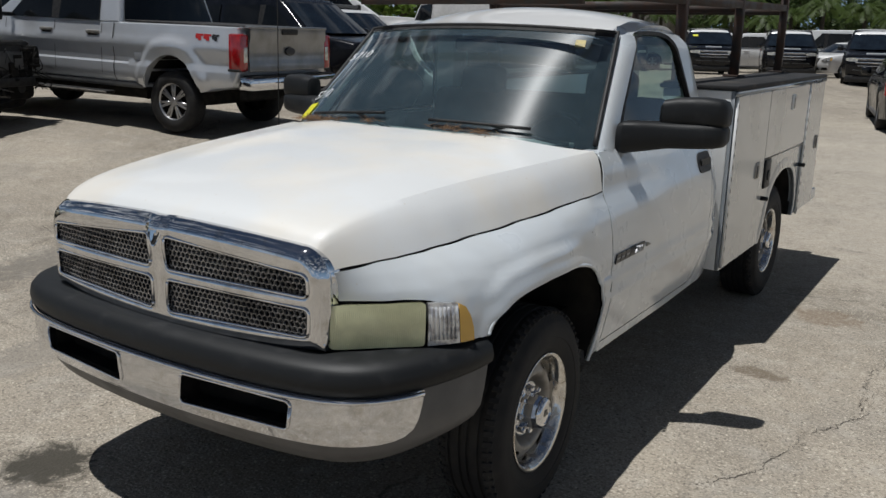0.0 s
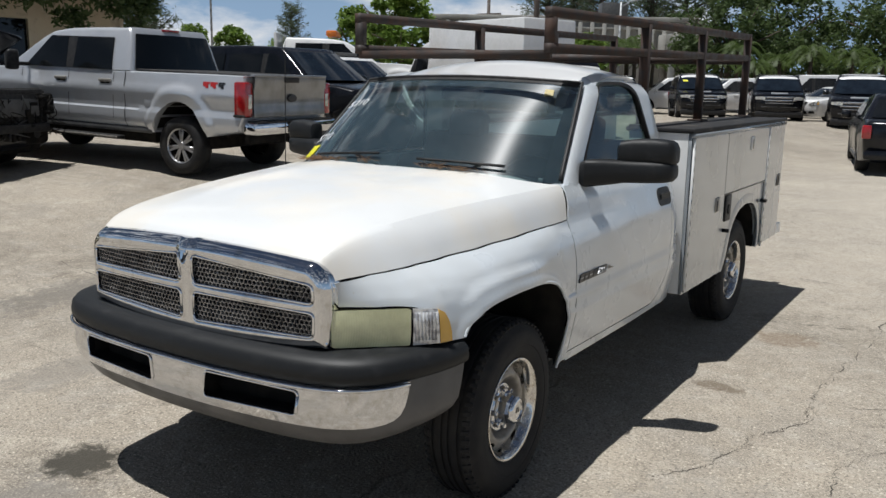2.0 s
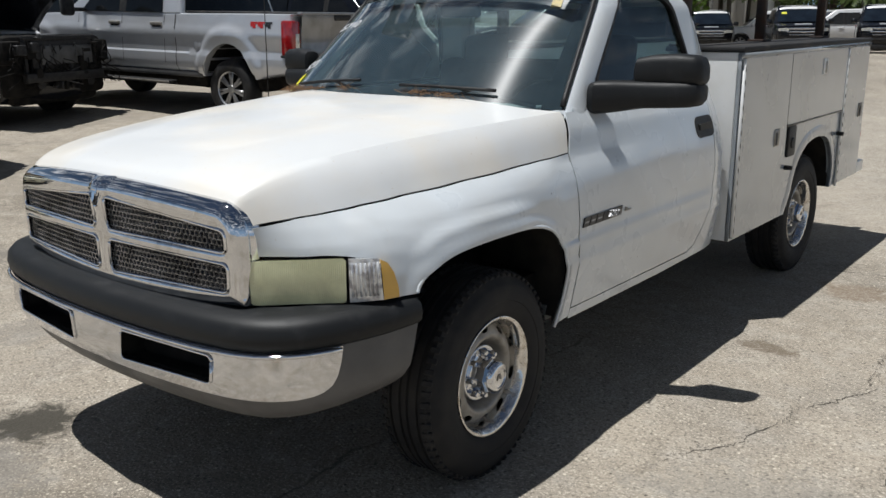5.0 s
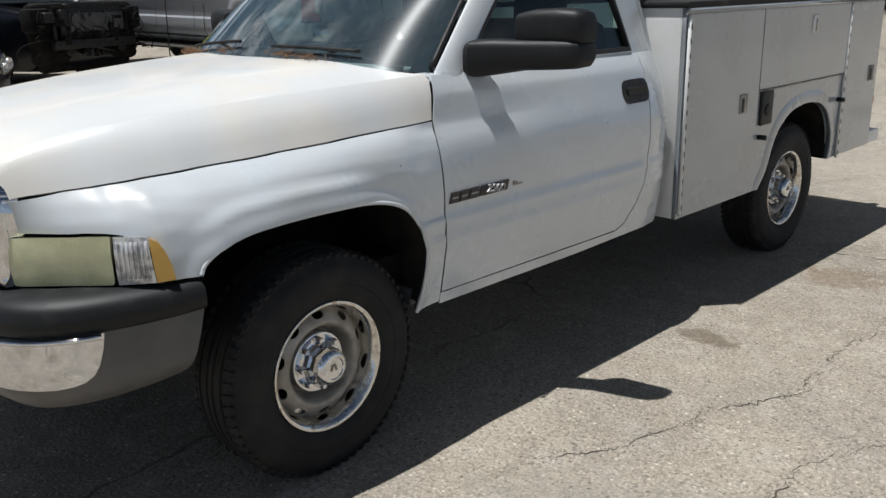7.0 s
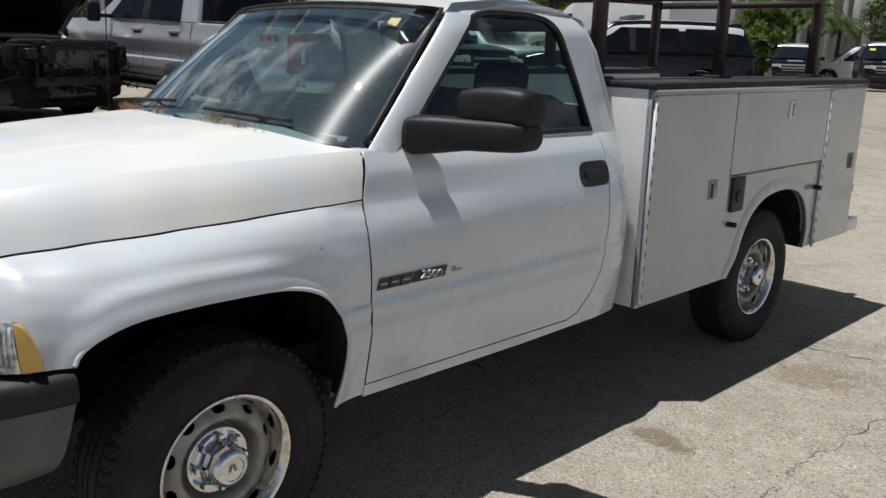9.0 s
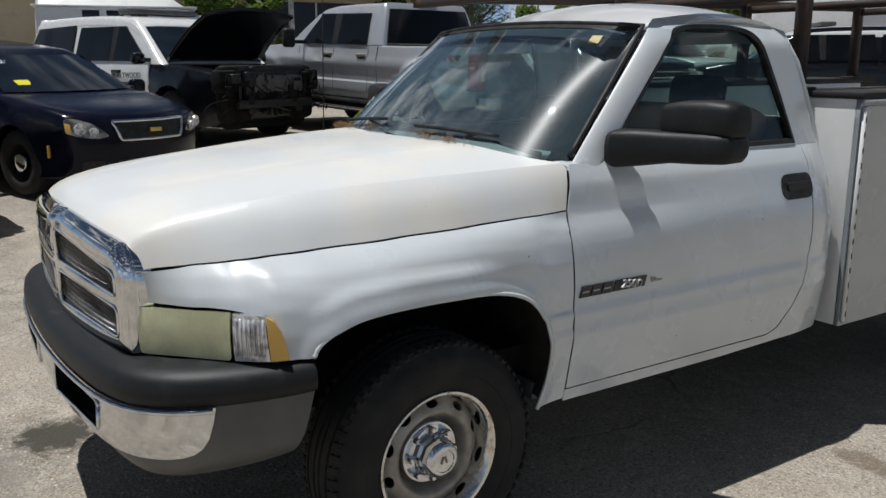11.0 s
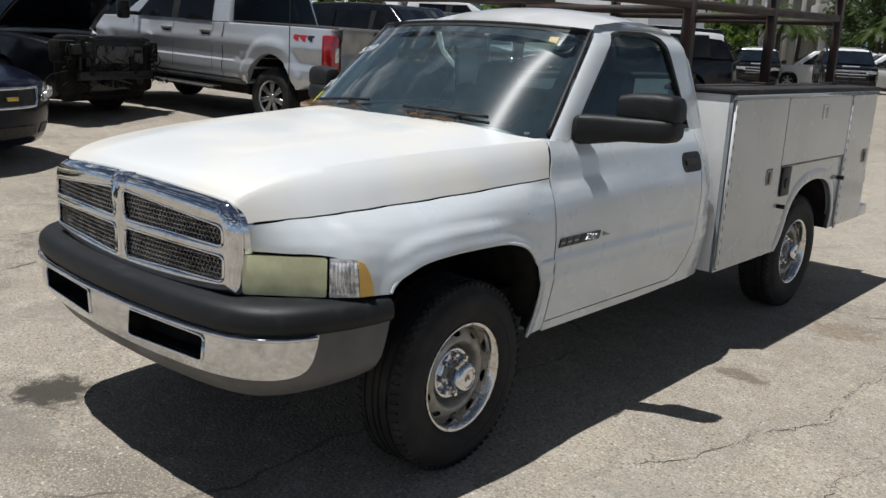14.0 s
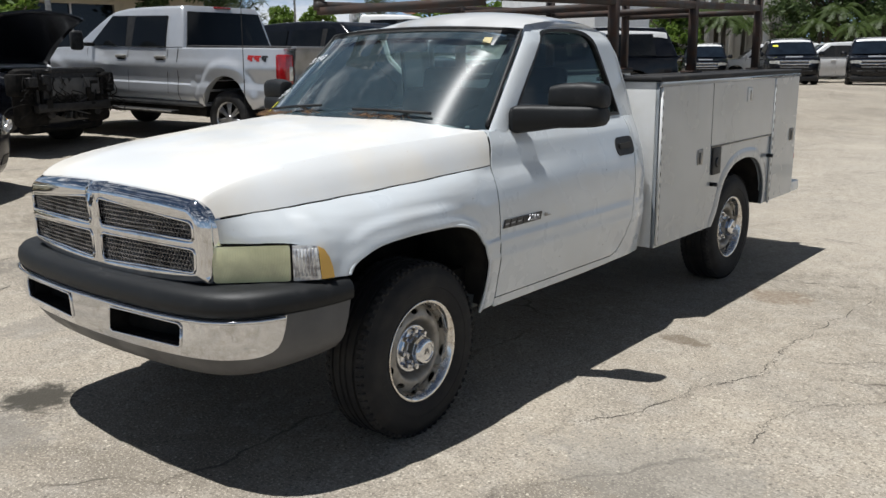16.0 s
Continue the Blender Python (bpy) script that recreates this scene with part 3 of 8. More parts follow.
# half-width of the side skin: rows of (y, ((z, x), ...)) from below upwards
SIDE = [
    (-0.83, ((0.80, 0.618), (0.95, 0.618), (1.00, 0.626), (1.05, 0.630), (1.20, 0.58))),
    (-0.70, ((0.80, 0.770), (0.93, 0.768), (0.98, 0.758), (1.03, 0.720), (1.065, 0.685), (1.20, 0.60))),
    (-0.60, ((0.80, 0.860), (0.92, 0.850), (0.98, 0.825), (1.03, 0.775), (1.075, 0.715), (1.20, 0.62))),
    (-0.50, ((0.78, 0.930), (0.88, 0.918), (0.95, 0.900), (1.00, 0.872), (1.04, 0.826), (1.062, 0.782), (1.0755, 0.742), (1.08, 0.733), (1.20, 0.65))),
    (-0.35, ((0.78, 0.942), (0.87, 0.940), (0.93, 0.934), (0.98, 0.920), (1.03, 0.882), (1.058, 0.836), (1.074, 0.800), (1.0836, 0.770), (1.09, 0.758), (1.20, 0.68))),
    (-0.10, ((0.40, 0.950), (0.88, 0.950), (0.95, 0.947), (1.00, 0.938), (1.045, 0.910), (1.072, 0.872), (1.088, 0.838), (1.097, 0.813), (1.105, 0.798), (1.20, 0.72))),
    (0.15, ((0.40, 0.948), (0.88, 0.951), (0.94, 0.949), (1.00, 0.942), (1.04, 0.929), (1.075, 0.905), (1.10, 0.872), (1.115, 0.835), (1.20, 0.76))),
    (0.35, ((0.40, 0.915), (0.55, 0.935), (0.75, 0.950), (0.88, 0.953), (0.98, 0.946), (1.03, 0.935), (1.07, 0.917), (1.10, 0.893), (1.12, 0.866), (1.20, 0.80))),
    (0.42, ((0.40, 0.907), (0.53, 0.930), (0.70, 0.962), (0.716, 0.9640), (0.732, 0.9567), (0.785, 0.9630), (0.800, 0.9542), (0.87, 0.957), (0.96, 0.947), (1.035, 0.930), (1.085, 0.908), (1.115, 0.886), (1.13, 0.878), (1.20, 0.850))),
    (0.50, ((0.40, 0.900), (0.52, 0.925), (0.70, 0.959), (0.716, 0.9610), (0.732, 0.9537), (0.785, 0.9600), (0.800, 0.9512), (0.87, 0.954), (0.96, 0.946), (1.035, 0.932), (1.075, 0.915), (1.105, 0.893), (1.120, 0.887), (1.205, 0.874), (1.225, 0.868), (1.275, 0.838))),
    (0.85, ((0.40, 0.900), (0.52, 0.925), (0.70, 0.960), (0.716, 0.9620), (0.732, 0.9547), (0.785, 0.9610), (0.800, 0.9522), (0.87, 0.955), (0.96, 0.948), (1.035, 0.936), (1.075, 0.922), (1.105, 0.904), (1.120, 0.898), (1.205, 0.882), (1.225, 0.874), (1.28, 0.838))),
    (1.20, ((0.40, 0.900), (0.52, 0.925), (0.70, 0.961), (0.716, 0.9630), (0.732, 0.9557), (0.785, 0.9620), (0.800, 0.9532), (0.87, 0.956), (0.96, 0.949), (1.035, 0.939), (1.075, 0.930), (1.105, 0.920), (1.120, 0.915), (1.205, 0.891), (1.225, 0.882), (1.285, 0.838))),
    (1.86, ((0.40, 0.898), (0.52, 0.923), (0.70, 0.958), (0.716, 0.9600), (0.732, 0.9527), (0.785, 0.9590), (0.800, 0.9502), (0.87, 0.953), (0.96, 0.946), (1.035, 0.935), (1.075, 0.926), (1.105, 0.917), (1.120, 0.912), (1.205, 0.888), (1.225, 0.879), (1.285, 0.836))),
    (1.985, ((0.40, 0.885), (0.52, 0.908), (0.70, 0.938), (0.716, 0.9400), (0.732, 0.9329), (0.785, 0.9390), (0.800, 0.9302), (0.96, 0.930), (1.12, 0.896), (1.20, 0.866), (1.29, 0.824))),
    (2.068, ((0.40, 0.850), (0.52, 0.872), (0.80, 0.895), (0.96, 0.893), (1.12, 0.860), (1.20, 0.832), (1.29, 0.795))),
]


def side_x(y, z):
    if z > 1.275 and y > 0.45:
        return side_x(y, 1.275) - (z - 1.275) * 0.24 - 0.035 * eased(1.68, 1.80, z)
    ys = [r[0] for r in SIDE]
    y = max(ys[0], min(ys[-1], y))
    k = max(i for i in range(len(ys) - 1) if ys[i] <= y + 1e-9)
    s = (y - ys[k]) / (ys[k + 1] - ys[k])
    return lerp(table(SIDE[k][1], z), table(SIDE[k + 1][1], z), s * s * (3 - 2 * s) * 0.5 + s * 0.5)


def side(y, z):
    return (side_x(y, z), y, z)


def hood_rows(y):
    """Shoulder and seam of the hood at y."""
    s = max(0.0, min(1.0, (y + 0.90) / 1.45))
    z = 1.054 + 0.078 * s
    return s, 0.575 + 0.255 * s, side_x(min(y, 0.535), z - 0.002) - 0.004, z


def hood(x, y):
    s, shoulder, seam, z_seam = hood_rows(y)
    nose_y = -0.897 + 0.071 * min(1.0, abs(x) / 0.655) ** 2
    s = max(0.0, min(1.0, (y - nose_y) / (0.55 - nose_y)))
    top = 1.148 + 0.192 * s ** 0.50 + 0.012 * math.sin(math.pi * min(1, s))
    top -= 0.018 * math.exp(-max(0, y + 0.893 - 0.071 * (x / 0.65) ** 2) / 0.02)
    z_sh = 1.098 + 0.184 * s ** 0.43 + 0.024 * math.sin(math.pi * s ** 0.5) * (1 - 0.5 * s)
    a = abs(x)
    if a <= shoulder:
        q = a / shoulder
        z = top - (top - z_sh) * (0.25 * q ** 2 + 0.75 * eased(0.50, 1.05, q) / eased(0.50, 1.05, 1.0))
    else:
        q = min(1.0, (a - shoulder) / (seam - shoulder))
        soft_, hard = 0.55 * q + 0.45 * q * q, 0.43 * q / 0.58 if q < 0.58 else 0.43 + 0.57 * (q - 0.58) / 0.42
        z = z_sh - (z_sh - z_seam) * lerp(soft_, hard, eased(0.1, 0.4, s)) - 0.012 * math.exp(-s / 0.02) * q
    return (x, y, z)


def pane_low(u):
    return (0.808 * u, 0.385 + 0.080 * u * u + 0.139 * u ** 6, 1.330 - 0.046 * u * u)


def pane_top(u):
    return (0.689 * u, 0.998 + 0.018 * u * u + 0.046 * u ** 6, 1.774 - 0.026 * u * u)


def windshield(u, v):
    a, b = pane_low(u), pane_top(u)
    bow = math.sin(math.pi * v) * (1 - u ** 6)
    return (lerp(a[0], b[0], v), lerp(a[1], b[1], v) - 0.018 * bow, lerp(a[2], b[2], v) + 0.014 * bow)


def both(name, bm, mat, parent, label=""):
    """A part for each side of the pickup."""
    other = mirrored(bm)
    return part(name, bm, mat, parent, label), part(name, other, mat, parent, label)


ARCH_F = smooth_line([(0.395, 0.462), (0.420, 0.56), (0.422, 0.68), (0.396, 0.785), (0.325, 0.868), (0.20, 0.908), (0.02, 0.916), (-0.14, 0.914), (-0.27, 0.902), (-0.355, 0.878), (-0.408, 0.845), (-0.428, 0.812)], 5)


def flared(y, z):
    """The fender skin, swelling round the wheel arch."""
    d = min(math.hypot(y - a, z - b) for a, b in ARCH_F) if z > 0.45 else 1.0
    return (side_x(y, z) + 0.018 * eased(0.098, 0.070, d) * eased(-0.45, -0.34, y) * eased(0.28, 0.05, y) + 0.008 * eased(0.05, 0.01, d), y, z)


def build_wheel(parent, name, x, y, tilt):
    """A steel wheel with round vents, a chrome hub and a worn tyre; outer face towards +x of its own axis."""
    holder = new(name)
    holder.parent = parent
    holder.matrix_basis = pose(x, y, HUB_Z, 0, 0, tilt)
    R, W = TYRE_R, 0.118
    prof = [(0.215, -0.095), (0.225, -0.105), (0.26, -W - 0.004), (0.31, -W - 0.006), (0.345, -W + 0.002), (0.368, -0.095)]
    xs = [-0.092, -0.064, -0.062, -0.052, -0.050, -0.022, -0.020, -0.010, -0.008, 0.008, 0.010, 0.020, 0.022, 0.050, 0.052, 0.062, 0.064, 0.092]
    grooves = [(-0.062, -0.052), (-0.020, -0.010), (0.010, 0.020), (0.052, 0.062)]
    for q in xs:
        deep = any(a <= q <= b for a, b in grooves)
        prof.append((R - 0.004 * (abs(q) / 0.09) ** 2 - (0.009 if deep else 0), q))
    prof += [(0.368, 0.097), (0.352, 0.112), (0.345, W - 0.002), (0.338, W + 0.003), (0.31, W + 0.006), (0.285, W + 0.007), (0.282, W + 0.004), (0.26, W + 0.004), (0.225, 0.105), (0.215, 0.095)]
    tyre = lathe(prof, 80)
    # shoulder lugs
    for i in range(64):
        a = 2 * math.pi * i / 64
        for sgn in (-1, 1):
            add_box(tyre, (0, 0, 0), (0.036, 0.021, 0.012), 0.003, Matrix.Rotation(a + (0.03 if sgn > 0 else 0), 4, "X") @ Matrix.Translation((sgn * 0.088, 0, R - 0.0075)) @ Matrix.Rotation(sgn * 0.42, 4, "Y"), 1)
    part("tyre", tyre, M_TYRE, holder, "worn black tyre with ribbed tread")
    rim = lathe([(0.205, -0.10), (0.216, -0.098), (0.200, -0.06), (0.196, 0.0), (0.198, 0.055), (0.206, 0.085), (0.217, 0.098), (0.224, 0.104), (0.226, 0.108), (0.222, 0.112), (0.210, 0.105), (0.199, 0.088), (0.191, 0.055), (0.188, 0.03)], 64)
    part("rim", rim, M_DULLCHROME, holder, "pitted chrome wheel rim")
    prof_d = [(0.0, 0.004), (0.108, 0.004), (0.115, 0.010), (0.122, 0.034), (0.129, 0.060), (0.137, 0.071), (0.146, 0.074), (0.158, 0.071), (0.172, 0.062), (0.184, 0.052), (0.193, 0.042)]

    def disc(u, v):
        r = math.hypot(u, v)
        return (table(prof_d, r), u, v)

    ring = [(0.1925 * math.cos(2 * math.pi * i / 60), 0.1925 * math.sin(2 * math.pi * i / 60)) for i in range(60)]
    holes = []
    for k in range(10):
        a = 2 * math.pi * (k + 0.5) / 10
        holes.append([(0.173 * math.cos(a) + 0.0130 * math.cos(b) * math.cos(a) - 0.0225 * math.sin(b) * math.sin(a),
                       0.173 * math.sin(a) + 0.0130 * math.cos(b) * math.sin(a) + 0.0225 * math.sin(b) * math.cos(a)) for b in (2 * math.pi * j / 14 for j in range(14))])
    core = [(0.150 * math.cos(2 * math.pi * i / 60), 0.150 * math.sin(2 * math.pi * i / 60)) for i in range(60)]
    dish = part("wheel_disc", sheet(ring, disc, 0.012, 0.006, holes + [core]), M_STEEL, holder, "silver steel wheel disc with oval vents")
    part("wheel_dish", lathe([(r, table(prof_d, r)) for r in (0.0, 0.10, 0.108, 0.112, 0.115, 0.1185, 0.122, 0.1255, 0.129, 0.133, 0.137, 0.1415, 0.146, 0.1505)], 60), M_STEEL, dish)
    part("brake_drum", lathe([(0.0, 0.0), (0.17, 0.0), (0.18, -0.01), (0.18, -0.08), (0.0, -0.08)], 32), M_DARK, holder)
    for k in range(8):
        a = 2 * math.pi * k / 8
        nut = lathe([(0.0, 0.074), (0.008, 0.074), (0.0115, 0.070), (0.0125, 0.04)], 6)
        ob = part("lug_nut", nut, M_CHROME, holder)
        ob.matrix_basis = Matrix.Rotation(a, 4, "X") @ Matrix.Translation((0, 0, 0.083))
    skirt = lathe([(0.058, 0.062), (0.066, 0.052), (0.078, 0.047), (0.094, 0.046), (0.102, 0.050), (0.106, 0.044), (0.106, 0.000)], 48)
    skirt = part("hub_skirt", skirt, M_CHROME, holder, "chrome hub skirt")
    cap = lathe([(0.074, 0.050), (0.068, 0.066), (0.066, 0.098), (0.058, 0.118)], 8)
    part("hub_cup", cap, M_CHROME, skirt, smooth=False)
    cap = lathe([(0.0, 0.128), (0.036, 0.128), (0.038, 0.132), (0.047, 0.131), (0.055, 0.126), (0.060, 0.117), (0.058, 0.110)], 40)
    cap = part("hub_cap", cap, M_CHROME, holder, "chrome centre cap")
    em = bmesh.new()
    for k in (-1, 1):
        add_box(em, (0.1295, 0.008 * k, 0.001), (0.003, 0.009, 0.024), 0.003, Matrix.Rotation(0.35 * k, 4, "X"), 1)
    part("emblem", em, M_STEEL, cap)
    return holder


def build_pickup():
    t = thing("service_pickup", label="white service pickup truck with chrome grille, utility bed, ladder rack", category="truck")
    # fenders with wheel-arch openings
    fender = [(-0.828, 1.044)] + [(y, hood_rows(y)[3] - 0.004) for y in (-0.7, -0.5, -0.3, -0.1, 0.1, 0.3, 0.536)] + [(0.522, 1.06), (0.522, 0.468)] + ARCH_F + smooth_line([(-0.496, 0.814), (-0.508, 0.855), (-0.532, 0.900), (-0.568, 0.934), (-0.62, 0.952), (-0.70, 0.958), (-0.826, 0.959)], 3)
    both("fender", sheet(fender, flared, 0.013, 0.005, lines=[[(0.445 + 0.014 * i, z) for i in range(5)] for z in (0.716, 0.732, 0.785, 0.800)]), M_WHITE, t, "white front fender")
    lip = [(side_x(y, z) + 0.010, y, z) for y, z in ARCH_F]
    both("wheel_arch_lip", tube(lip, 0.007, 6), M_WHITE, t)
    # wheel well
    well = bmesh.new()
    a = [(y, z) for y, z in ARCH_F]
    loft([[(side_x(y, z) - 0.004, y, z) for y, z in a], [(0.90, y * 1.06, z + 0.03) for y, z in a], [(0.52, y * 1.10, z + 0.05) for y, z in a]], closed=False, caps=False, bm=well)
    both("wheel_well", well, M_WELL, t)
    # doors
    for k, sgn in enumerate((1, -1)):
        door = [(0.529, 0.505), (0.529, 1.06), (0.544, 1.13), (0.561, 1.20), (0.583, 1.2785), (1.60, 1.2785), (1.8585, 1.2785), (1.857, 1.10), (1.842, 0.92), (1.811, 0.74), (1.761, 0.609), (1.695, 0.526), (1.636, 0.503)]
        creases = [[(0.545 + 0.03 * i, z) for i in range(42)] for z in (0.716, 0.732, 0.785, 0.800)]
        creases += [[(0.605 + 0.03 * i, z) for i in range(41)] for z in (1.205, 1.225)] + [[(0.585 + 0.03 * i, z) for i in range(28)] for z in (1.035, 1.075, 1.105, 1.120)]
        bm = sheet(door, side, 0.035, 0.005, lines=creases)
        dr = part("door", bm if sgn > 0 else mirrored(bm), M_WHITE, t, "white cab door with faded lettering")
        hb = sheet(rounded([(1.662, 1.068), (1.862, 1.068), (1.862, 1.170), (1.662, 1.170)], 0.045), lambda y, z: (side_x(y, z) + 0.005, y, z), 0.03, 0.02)
        hc = part("handle_cup", hb if sgn > 0 else mirrored(hb), M_BLACK, dr, "black plastic door handle")
        hl = sheet(rounded([(1.690, 1.104), (1.835, 1.104), (1.835, 1.138), (1.690, 1.138)], 0.014), lambda y, z: (side_x(y, 1.12) + 0.016, y, z), 0.03, 0.014)
        part("handle_lever", hl if sgn > 0 else mirrored(hl), M_BLACKRUB, hc)
        # model badge: plain bars, then the model number in pale letters on a dark slab
        def slab(y0, y1, z0, z1, out, thick, slant=0.012):
            vs = [(side_x(yy, zz) + out, yy, zz) for yy, zz in ((y0, z0), (y1, z0), (y1 + slant, z1), (y0 + slant, z1))]
            bm = loft([vs, [(x + thick, y, z) for x, y, z in vs]])
            return bm if sgn > 0 else mirrored(bm)
        for y0, y1 in ((0.545, 0.588), (0.594, 0.637), (0.643, 0.690)):
            bar = part("badge_bar", slab(y0, y1, 0.838, 0.876, 0.002, 0.005), M_BADGE, dr, "dark model badge")
            part("badge_line", slab(y0 + 0.010, y1 - 0.004, 0.854, 0.860, 0.0065, 0.002, 0.002), M_LETTER, bar)
        back = part("badge_back", slab(0.699, 0.852, 0.838, 0.876, 0.002, 0.004), M_BADGE, dr)
        mx = pose(side_x(0.78, 0.857) + 0.0125, 0.782, 0.857, 90, 0, 90) if sgn > 0 else pose(-side_x(0.78, 0.857) - 0.0125, 0.782, 0.857, 90, 0, -90)
        lean_ = Matrix(((1.38, 0.30, 0, 0), (0, 1, 0, 0), (0, 0, 1, 0), (0, 0, 0, 1)))
        letters("2500", 0.041, 0.0035, M_LETTER, "model_number", back, mx @ lean_, "pale raised model number")
        for y0, y1, z0, z1 in ((0.890, 0.897, 0.846, 0.864), (0.904, 0.911, 0.846, 0.860), (0.918, 0.940, 0.846, 0.851)):
            vs = [(side_x(yy, zz) + 0.002, yy, zz) for yy, zz in ((y0, z0), (y1, z0), (y1, z1), (y0, z1))]
            slab = loft([vs, [(x + 0.004, y, z) for x, y, z in vs]])
            part("badge_mark", slab if sgn > 0 else mirrored(slab), M_STEEL, dr)
        # window frame of the cab side
        frame_out = [(0.640, 1.2795), (0.742, 1.376), (0.888, 1.520), (1.020, 1.655), (1.085, 1.728), (1.16, 1.780), (1.35, 1.800), (1.62, 1.798), (1.82, 1.782), (1.895, 1.735), (1.948, 1.62), (1.998, 1.46), (2.026, 1.2795), (1.0, 1.2795)]
        hole = smooth_line([(0.775, 1.288), (0.862, 1.400), (0.958, 1.500), (1.054, 1.600), (1.150, 1.700), (1.245, 1.752), (1.42, 1.762), (1.600, 1.752), (1.685, 1.705), (1.745, 1.56), (1.808, 1.36), (1.829, 1.286)], 4)
        crown = frame_out[:13]

        def pillar(y, z):
            """The cab side above the belt, turning in towards the glass and the roof."""
            d = min(1.0, min(gap((y, z), crown[i:i + 2]) for i in range(4)) / 0.045, min(gap((y, z), crown[i:i + 2]) for i in range(4, 8)) / 0.100, min(gap((y, z), crown[i:i + 2]) for i in range(8, 12)) / 0.040)
            return (side_x(y, z) - 0.052 * (1 - d) ** 1.8 * eased(1.28, 1.36, z), y, z)
        bm = sheet(frame_out, pillar, 0.022, 0.03, [hole])
        fr = part("window_frame", bm if sgn > 0 else mirrored(bm), M_WHITE, t, "white cab pillar and window frame")
        seal = loft([[(side_x(y, z) + 0.003, y, z) for y, z in hole], [(side_x(y, z) + 0.003, 1.36 + (y - 1.36) * 0.955, 1.53 + (z - 1.53) * 0.925) for y, z in hole],
                     [(side_x(y, z) - 0.025, 1.36 + (y - 1.36) * 0.955, 1.53 + (z - 1.53) * 0.925) for y, z in hole]], caps=False)
        part("window_seal", seal if sgn > 0 else mirrored(seal), M_BLACK, fr, "black window seal")
        pane = sheet([(1.36 + (y - 1.36) * 0.97, 1.53 + (z - 1.53) * 0.95) for y, z in hole], lambda y, z: (side_x(y, z) - 0.016, y, z), 0.12, 0)
        part("side_window", pane if sgn > 0 else mirrored(pane), M_SIDEGLASS, fr, "tinted side window")
        # cab corner and sill
        corner = [(1.864, 1.2785), (2.026, 1.2785), (2.058, 1.10), (2.064, 0.80), (2.050, 0.62), (2.020, 0.47), (1.36, 0.456), (0.525, 0.456), (0.525, 0.500), (1.636, 0.497), (1.700, 0.520), (1.766, 0.604), (1.816, 0.737), (1.848, 0.92), (1.863, 1.10)]
        bm = sheet(corner, side, 0.035, 0.006, lines=[[(1.862 + 0.014 * i, z) for i in range(8)] for z in (0.716, 0.732, 0.785, 0.800)])
        part("cab_corner", bm if sgn > 0 else mirrored(bm), M_WHITE, t, "white cab corner and rocker sill")
    # cab shell: dark seam backing, back wall with window, floor
    for ys_ in ((0.49, 0.54, 0.60), (1.56, 1.66, 1.78, 1.88)):
        both("door_jamb", loft([[(side_x(y, z) - 0.018, y, z) for z in (0.47, 0.7, 0.9, 1.0, 1.06, 1.10, 1.27 if ys_[0] > 1 else 1.25)] for y in ys_], closed=False, caps=False), M_DARK, t)
    rear_out = [(-0.80, 0.46), (0.80, 0.46), (0.87, 0.8), (0.85, 1.1), (0.80, 1.30), (0.735, 1.62), (0.675, 1.745), (0.55, 1.785), (-0.55, 1.785), (-0.675, 1.745), (-0.735, 1.62), (-0.80, 1.30), (-0.85, 1.1), (-0.87, 0.8)]
    rear_hole = rounded([(-0.715, 1.375), (0.715, 1.375), (0.655, 1.70), (-0.655, 1.70)], 0.05)
    part("cab_back", sheet(rear_out, lambda x, z: (x, 2.050 - 0.34 * max(0, z - 1.3) ** 1.2, z), 0.08, 0.02, [rear_hole], flip=True), M_WHITE, t, "white cab back wall")
    part("rear_window", sheet([(-0.73, 1.36), (0.73, 1.36), (0.665, 1.715), (-0.665, 1.715)], lambda x, z: (x, 2.037 - 0.34 * max(0, z - 1.3) ** 1.2, z), 0.2, 0), M_SIDEGLASS, t, "tinted rear cab window")
    part("cab_floor", box((0, 1.20, 0.50), (1.74, 1.56, 0.06)), M_INTERIOR, t)
    # unseen slab, added to block a streak of sun through the cab's underside
    part("underpan", box((0, 1.15, 0.60), (1.60, 2.2, 0.10)), M_DARK, t)
    # roof
    def roof(x, y):
        q = abs(x) / 0.72
        return (x, y, 1.876 - 0.098 * q ** 2.1 - 0.100 * eased(1.56, 0.93, y) ** 1.35 - 0.050 * eased(1.66, 1.99, y))
    line = [(x, 0.990 + 0.018 * (x / 0.690) ** 2 + 0.037 * (x / 0.690) ** 6) for x in (-0.690, -0.5, -0.3, -0.1, 0.1, 0.3, 0.5, 0.690)]
    out = line + [(0.684, 1.17), (0.676, 1.30), (0.672, 1.68), (0.660, 1.86), (0.615, 1.945), (0.50, 1.97), (-0.50, 1.97), (-0.615, 1.945), (-0.660, 1.86), (-0.672, 1.68), (-0.676, 1.30), (-0.684, 1.17)]
    part("roof", sheet(out, roof, 0.05, 0.02), M_ROOF, t, "white cab roof")
    # windshield, seal and pillars
    square = [(-1, 0), (1, 0), (1, 1), (-1, 1)]
    ws = part("windshield", sheet(square, windshield, 0.05, 0), M_GLASS, t, "curved windshield with chalk marks")
    edge = [windshield(u, 1) for u in (-1 + 0.1 * i for i in range(21))]
    ring = [windshield(1, v) for v in (0.03, *(0.1 * i for i in range(1, 11)))] + [windshield(1 - 0.1 * i, 1) for i in range(1, 21)] + [windshield(-1, 1 - 0.1 * i) for i in range(1, 10)] + [windshield(-1, 0.03)]
